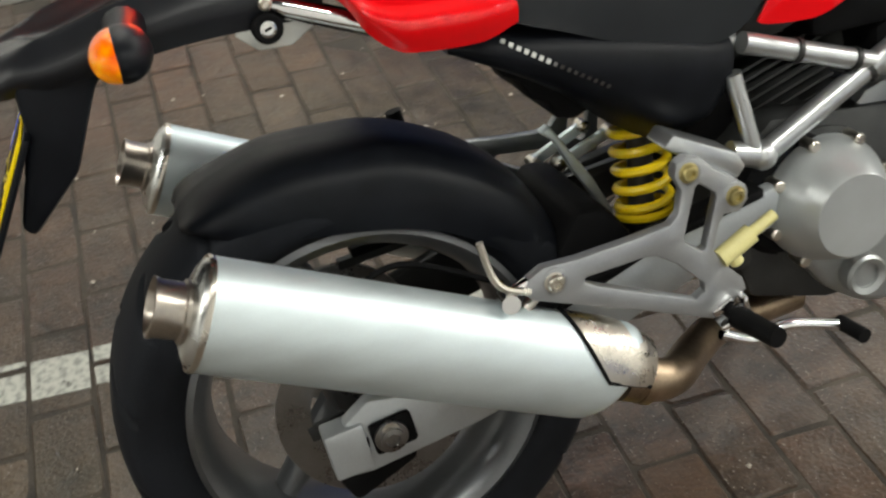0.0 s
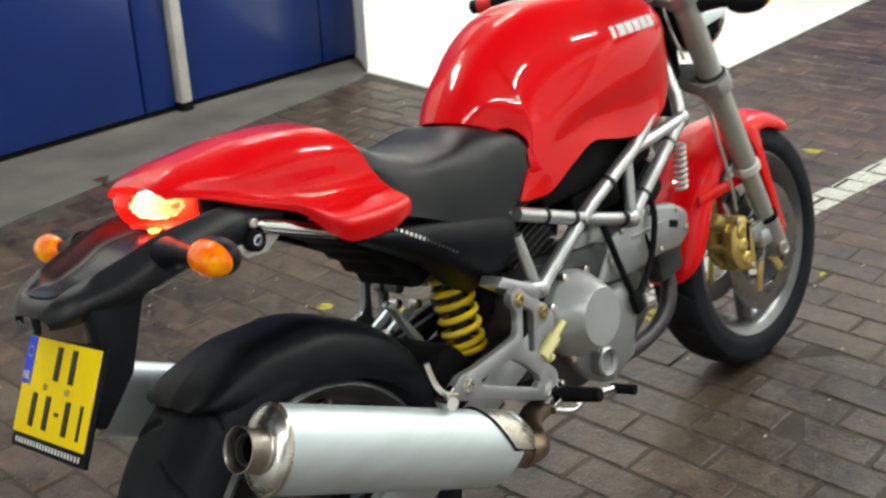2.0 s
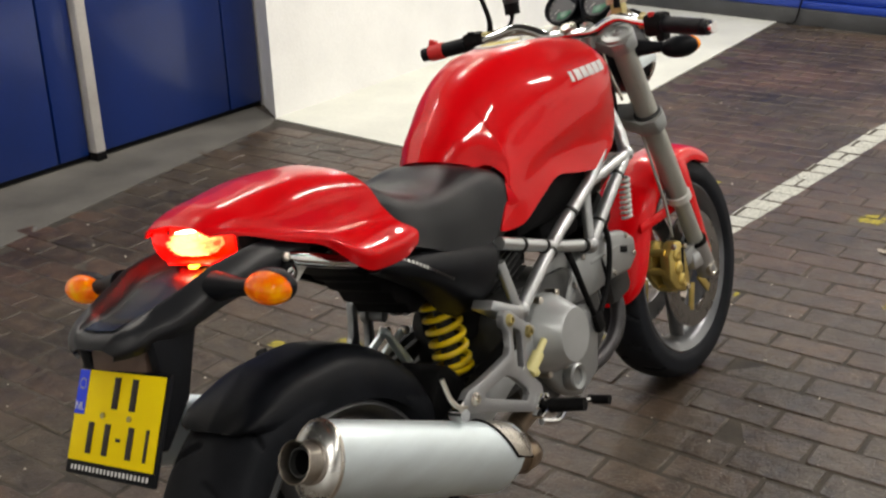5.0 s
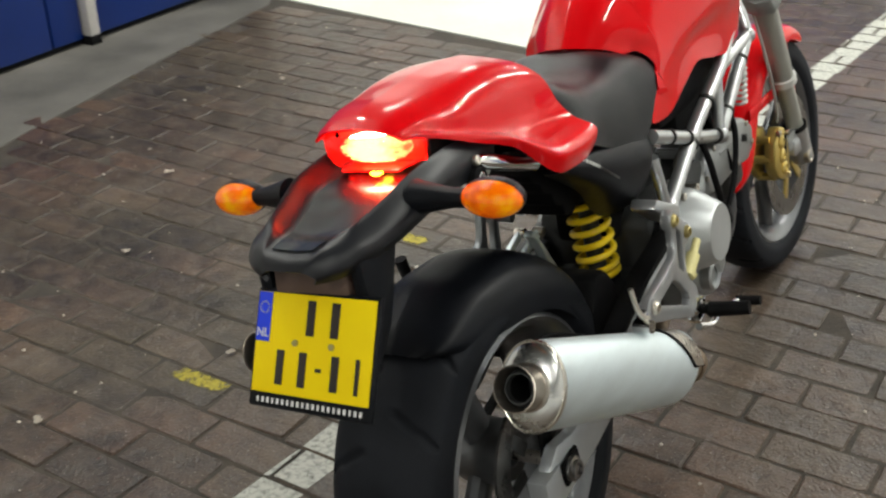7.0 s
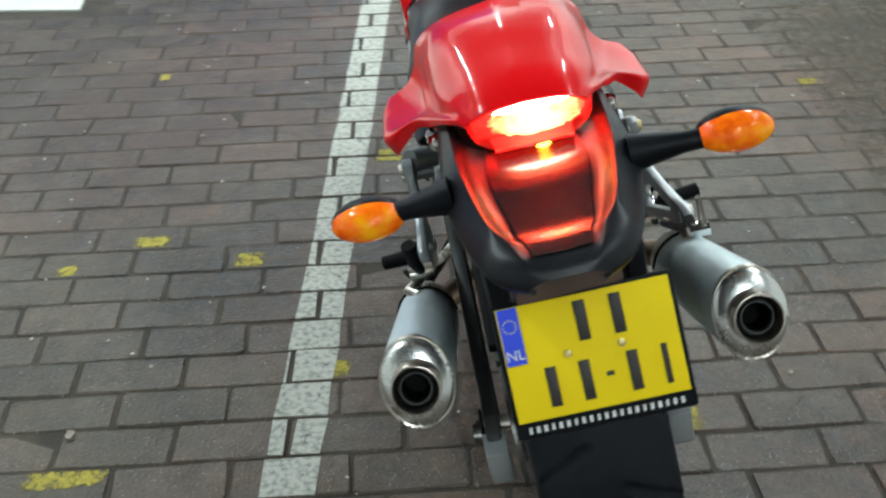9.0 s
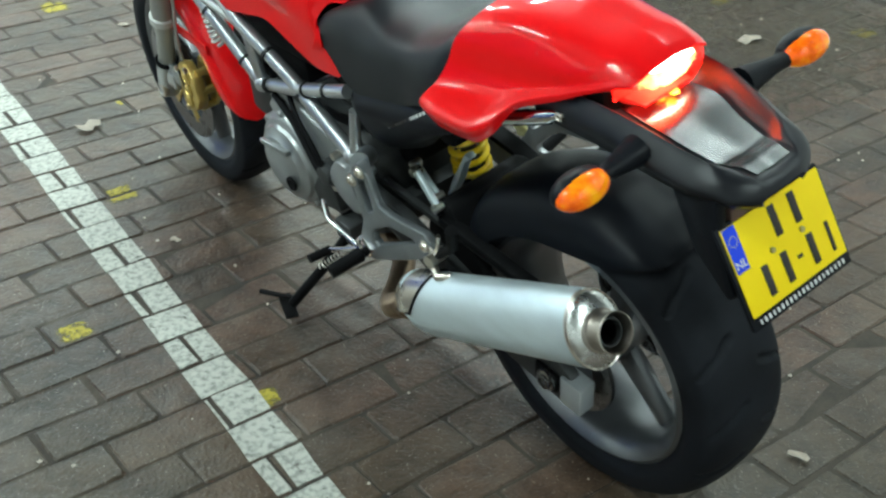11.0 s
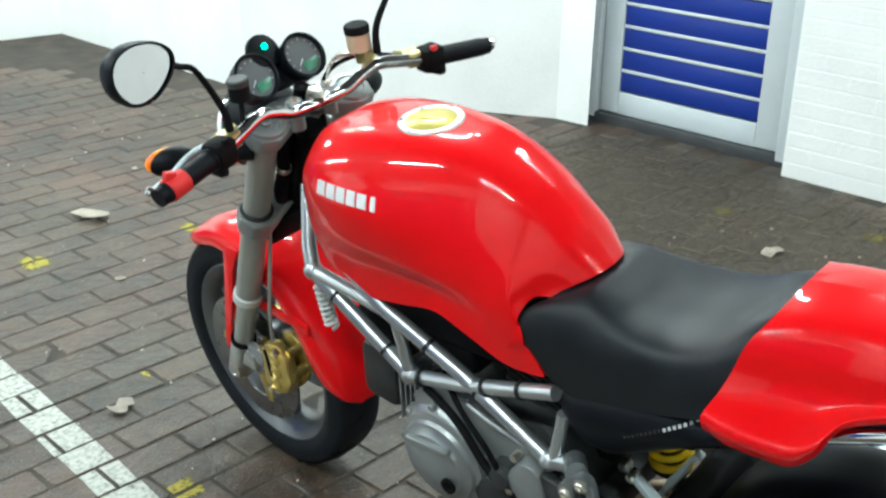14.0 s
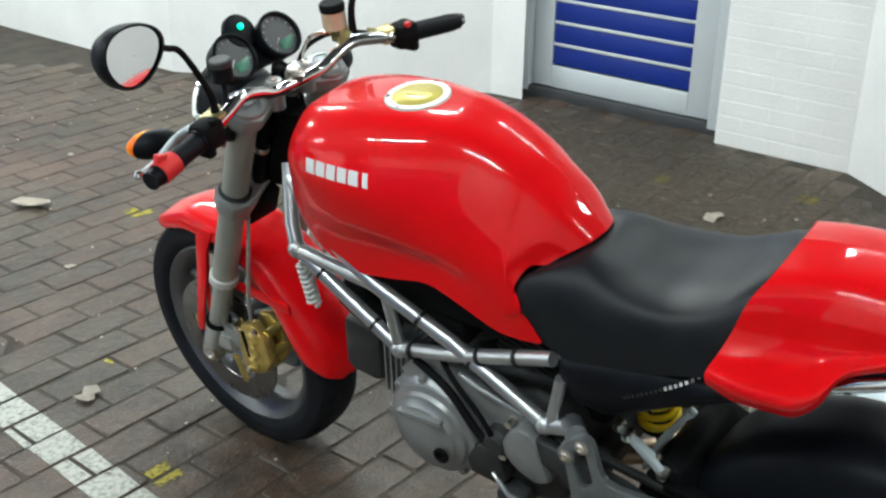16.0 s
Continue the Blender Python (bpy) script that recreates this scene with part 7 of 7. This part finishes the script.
BAR = [(-0.398, 1.072, 0.938), (-0.26, 1.098, 0.952), (-0.20, 1.112, 0.962), (-0.145, 1.127, 0.972), (-0.105, 1.134, 0.962), (-0.065, 1.138, 0.946), (0, 1.138, 0.944)]
BAR = BAR + [(-x, y, z) for x, y, z in BAR[-2::-1]]
BAR = [STEER @ Vector((x, y - 0.018, z)) for x, y, z in BAR]
handlebar = part("handlebar", tube(BAR, 0.0124, 16, smooth=60), CHROME, bike, "bright steel handlebar")
for s in (-1, 1):
    part("riser", join(tube([(s * 0.042, 1.142, 0.905), (s * 0.042, 1.138, 0.940), (s * 0.042, 1.137, 0.962)], [0.017, 0.016, 0.015], 20), box((s * 0.042, 1.138, 0.946), (0.026, 0.036, 0.026), (0, 0, 0), 0.008)), CLAMP, handlebar, "grey handlebar riser")
    part("riser_bolt", lathe([(0, 0.008), (0.005, 0.008), (0.005, 0.004), (0.002, 0.004), (0.002, 0)], (s * 0.042, 1.137, 0.961), (0, 0, 1), 14), STEEL, handlebar)

    def along(f):
        a, b = Vector((s * 0.24, 1.084, 0.954)), Vector((s * (0.400 if s < 0 else 0.386), 1.054, 0.938))
        return STEER @ a.lerp(b, f)

    grip = part("grip", tube([along(0.25), along(0.30), along(0.86), along(0.90), along(0.905), along(1.0)], [0.0190, 0.0188, 0.0184, 0.0184, 0.0165, 0.0165], 18), BLACK, handlebar, "black rubber grip")
    part("grip_flange", tube([along(0.22), along(0.25)], 0.0215, 20), BLACK, grip)
    if s < 0:
        part("red_band", tube([along(0.62), along(0.63), along(0.86), along(0.87)], [0.0188, 0.0208, 0.0208, 0.0188], 18), REDGRIP, grip, "red rubber band round the grip")
        part("band_tail", box(along(0.80) + Vector((0, 0, 0.022)), (0.022, 0.012, 0.018), (0, 20, 0), 0.003), REDGRIP, grip)
    sw = part("switch_housing", join(tube([along(-0.02), along(0.20)], 0.0245, 20), box(along(0.08), (0.050, 0.046, 0.050), (0, 0, -s * 10), 0.010), box(along(0.16) + Vector((0, 0, -0.02)), (0.02, 0.04, 0.03), (0, 0, 0), 0.006)), MATTE, handlebar, "black switch housing")
    part("switch_button", box(along(0.06) + Vector((0, -0.018, 0.024)), (0.014, 0.010, 0.010), (0, 0, 0), 0.002), REDGRIP if s > 0 else MATTE, sw)
    lev = [along(-0.02) + Vector((0, 0.030, 0.004)), along(0.25) + Vector((0, 0.052, -0.002)), along(0.60) + Vector((0, 0.048, -0.010)), along(0.88) + Vector((0, 0.052, -0.014))]
    lever = part("hand_lever", tube(lev, [0.009, 0.007, 0.006, 0.005], 10, smooth=20), ALU, handlebar, "alloy hand lever")
    part("lever_ball", ball(lev[-1], (0.010, 0.009, 0.009), u=14, v=10), CHROME, lever)
    part("lever_perch", join(box(along(-0.10) + Vector((0, 0.012, 0.004)), (0.045, 0.04, 0.030), (0, 0, -s * 10), 0.007), tube([along(-0.12) + Vector((0, 0.02, 0.004)), along(-0.30) + Vector((0, 0.03, 0.01))], 0.010, 12)), BRASS, handlebar, "zinc-yellow master cylinder")
    # mirror
    b0 = along(-0.16) + Vector((0, 0.010, 0.015))
    el, mc = Vector((-0.262, 1.121, 1.112)), Vector((-0.368, 1.070, 1.157))
    if s > 0:
        b0, el, mc = Vector((0.147, 1.100, 0.992)), Vector((0.232, 1.100, 1.123)), Vector((0.366, 1.082, 1.152))
    mir = part("mirror", tube([b0, b0 + (Vector((0, 0.004, 0.04)) if s < 0 else Vector((0.009, 0, 0.053))), el - Vector((s * 0.02, 0, 0.012 if s < 0 else 0.017)), el + Vector((s * 0.012, -0.004, 0.010)), mc + Vector((-s * 0.05, 0.020, -0.006))], [0.008, 0.0065, 0.0055, 0.0055, 0.0065], 12, smooth=24), MATTE, bike, "black mirror on a thin bent stem")
    mn = Vector((-0.34 if s > 0 else 0.12, -1, 0.07)).normalized()
    mx = Vector((0, 0, 1)).cross(mn).normalized()
    mu = mn.cross(mx)
    def outline(scale, off):
        ring = []
        for k in range(36):
            a = 2 * math.pi * k / 36
            px = math.cos(a) * 0.060 * (1 + 0.10 * math.sin(a))
            pz = math.sin(a) * 0.045 * (1.0 + 0.18 * math.cos(a) * s * (1 if mx.x > 0 else -1))
            ring.append(mc + mx * px * scale + mu * pz * scale + mn * off)
        return ring
    part("mirror_shell", grid_mesh([outline(0.98, 0.004), outline(1.06, 0.004), outline(1.10, -0.004), outline(1.06, -0.022), outline(0.88, -0.038), outline(0.5, -0.048), outline(0.05, -0.051)], True), BLACK, mir, "black mirror shell")
    part("mirror_glass", grid_mesh([outline(0.99, 0.0), outline(0.5, 0.0002), outline(0.02, 0.0003)], True), MIRROR, mir, "mirror glass")
cup = part("brake_reservoir", tube([(0.132, 1.130, 1.000), (0.131, 1.130, 1.035)], 0.0235, 24), FLUID, handlebar, "beige brake fluid cup with a black lid")
part("lid", lathe([(0, 0.0245), (0.012, 0.0250), (0.016, 0.0225), (0.016, 0)], (0.131, 1.130, 1.034), (0, 0, 1), 26), MATTE, cup)
part("cup_bracket", box((0.138, 1.125, 0.985), (0.03, 0.03, 0.03), bevel=0.005), BRASS, cup)
cup = part("clutch_reservoir", tube([(-0.155, 1.138, 1.010), (-0.154, 1.138, 1.038)], 0.0190, 24), MATTE, handlebar, "small black clutch fluid cup")
part("lid", lathe([(0, 0.0200), (0.010, 0.0205), (0.013, 0.0180), (0.013, 0)], (-0.154, 1.138, 1.037), (0, 0, 1), 24), CASTING, cup)
part("cup_bracket", tube([(-0.155, 1.138, 1.012), (-0.160, 1.134, 0.992), (-0.172, 1.124, 0.972)], [0.006, 0.005, 0.006], 10), MATTE, cup)
part("clutch_hose", tube([(-0.20, 1.12, 0.965), (-0.13, 1.16, 0.955), (-0.06, 1.17, 0.93), (-0.02, 1.15, 0.86)], 0.005, 8, smooth=24), MATTE, bike, "black clutch hose")
part("throttle_cable", tube([(0.22, 1.10, 0.955), (0.15, 1.16, 0.975), (0.07, 1.175, 0.955), (0.02, 1.14, 0.87)], 0.005, 8, smooth=24), MATTE, bike, "black throttle cable")
part("brake_line", tube([(0.17, 1.13, 0.97), (0.10, 1.17, 0.985), (0.05, 1.175, 0.90), (0.06, 1.22, 0.76)], 0.004, 8, smooth=24), STEEL, bike, "braided brake line")
part("ignition_lock", lathe([(0, 0.016), (0.020, 0.016), (0.022, 0.012), (0.018, 0.010), (0.018, 0)], (0, 1.165, 0.950), (0, -0.3, 1), 20), MATTE, bike)
part("head_nut", lathe([(0, 0.020), (0.014, 0.020), (0.016, 0.012), (0.016, 0)], (0, 1.125, 0.952), (0, -0.4, 1), 6), STEEL, bike)

lay_bricks()
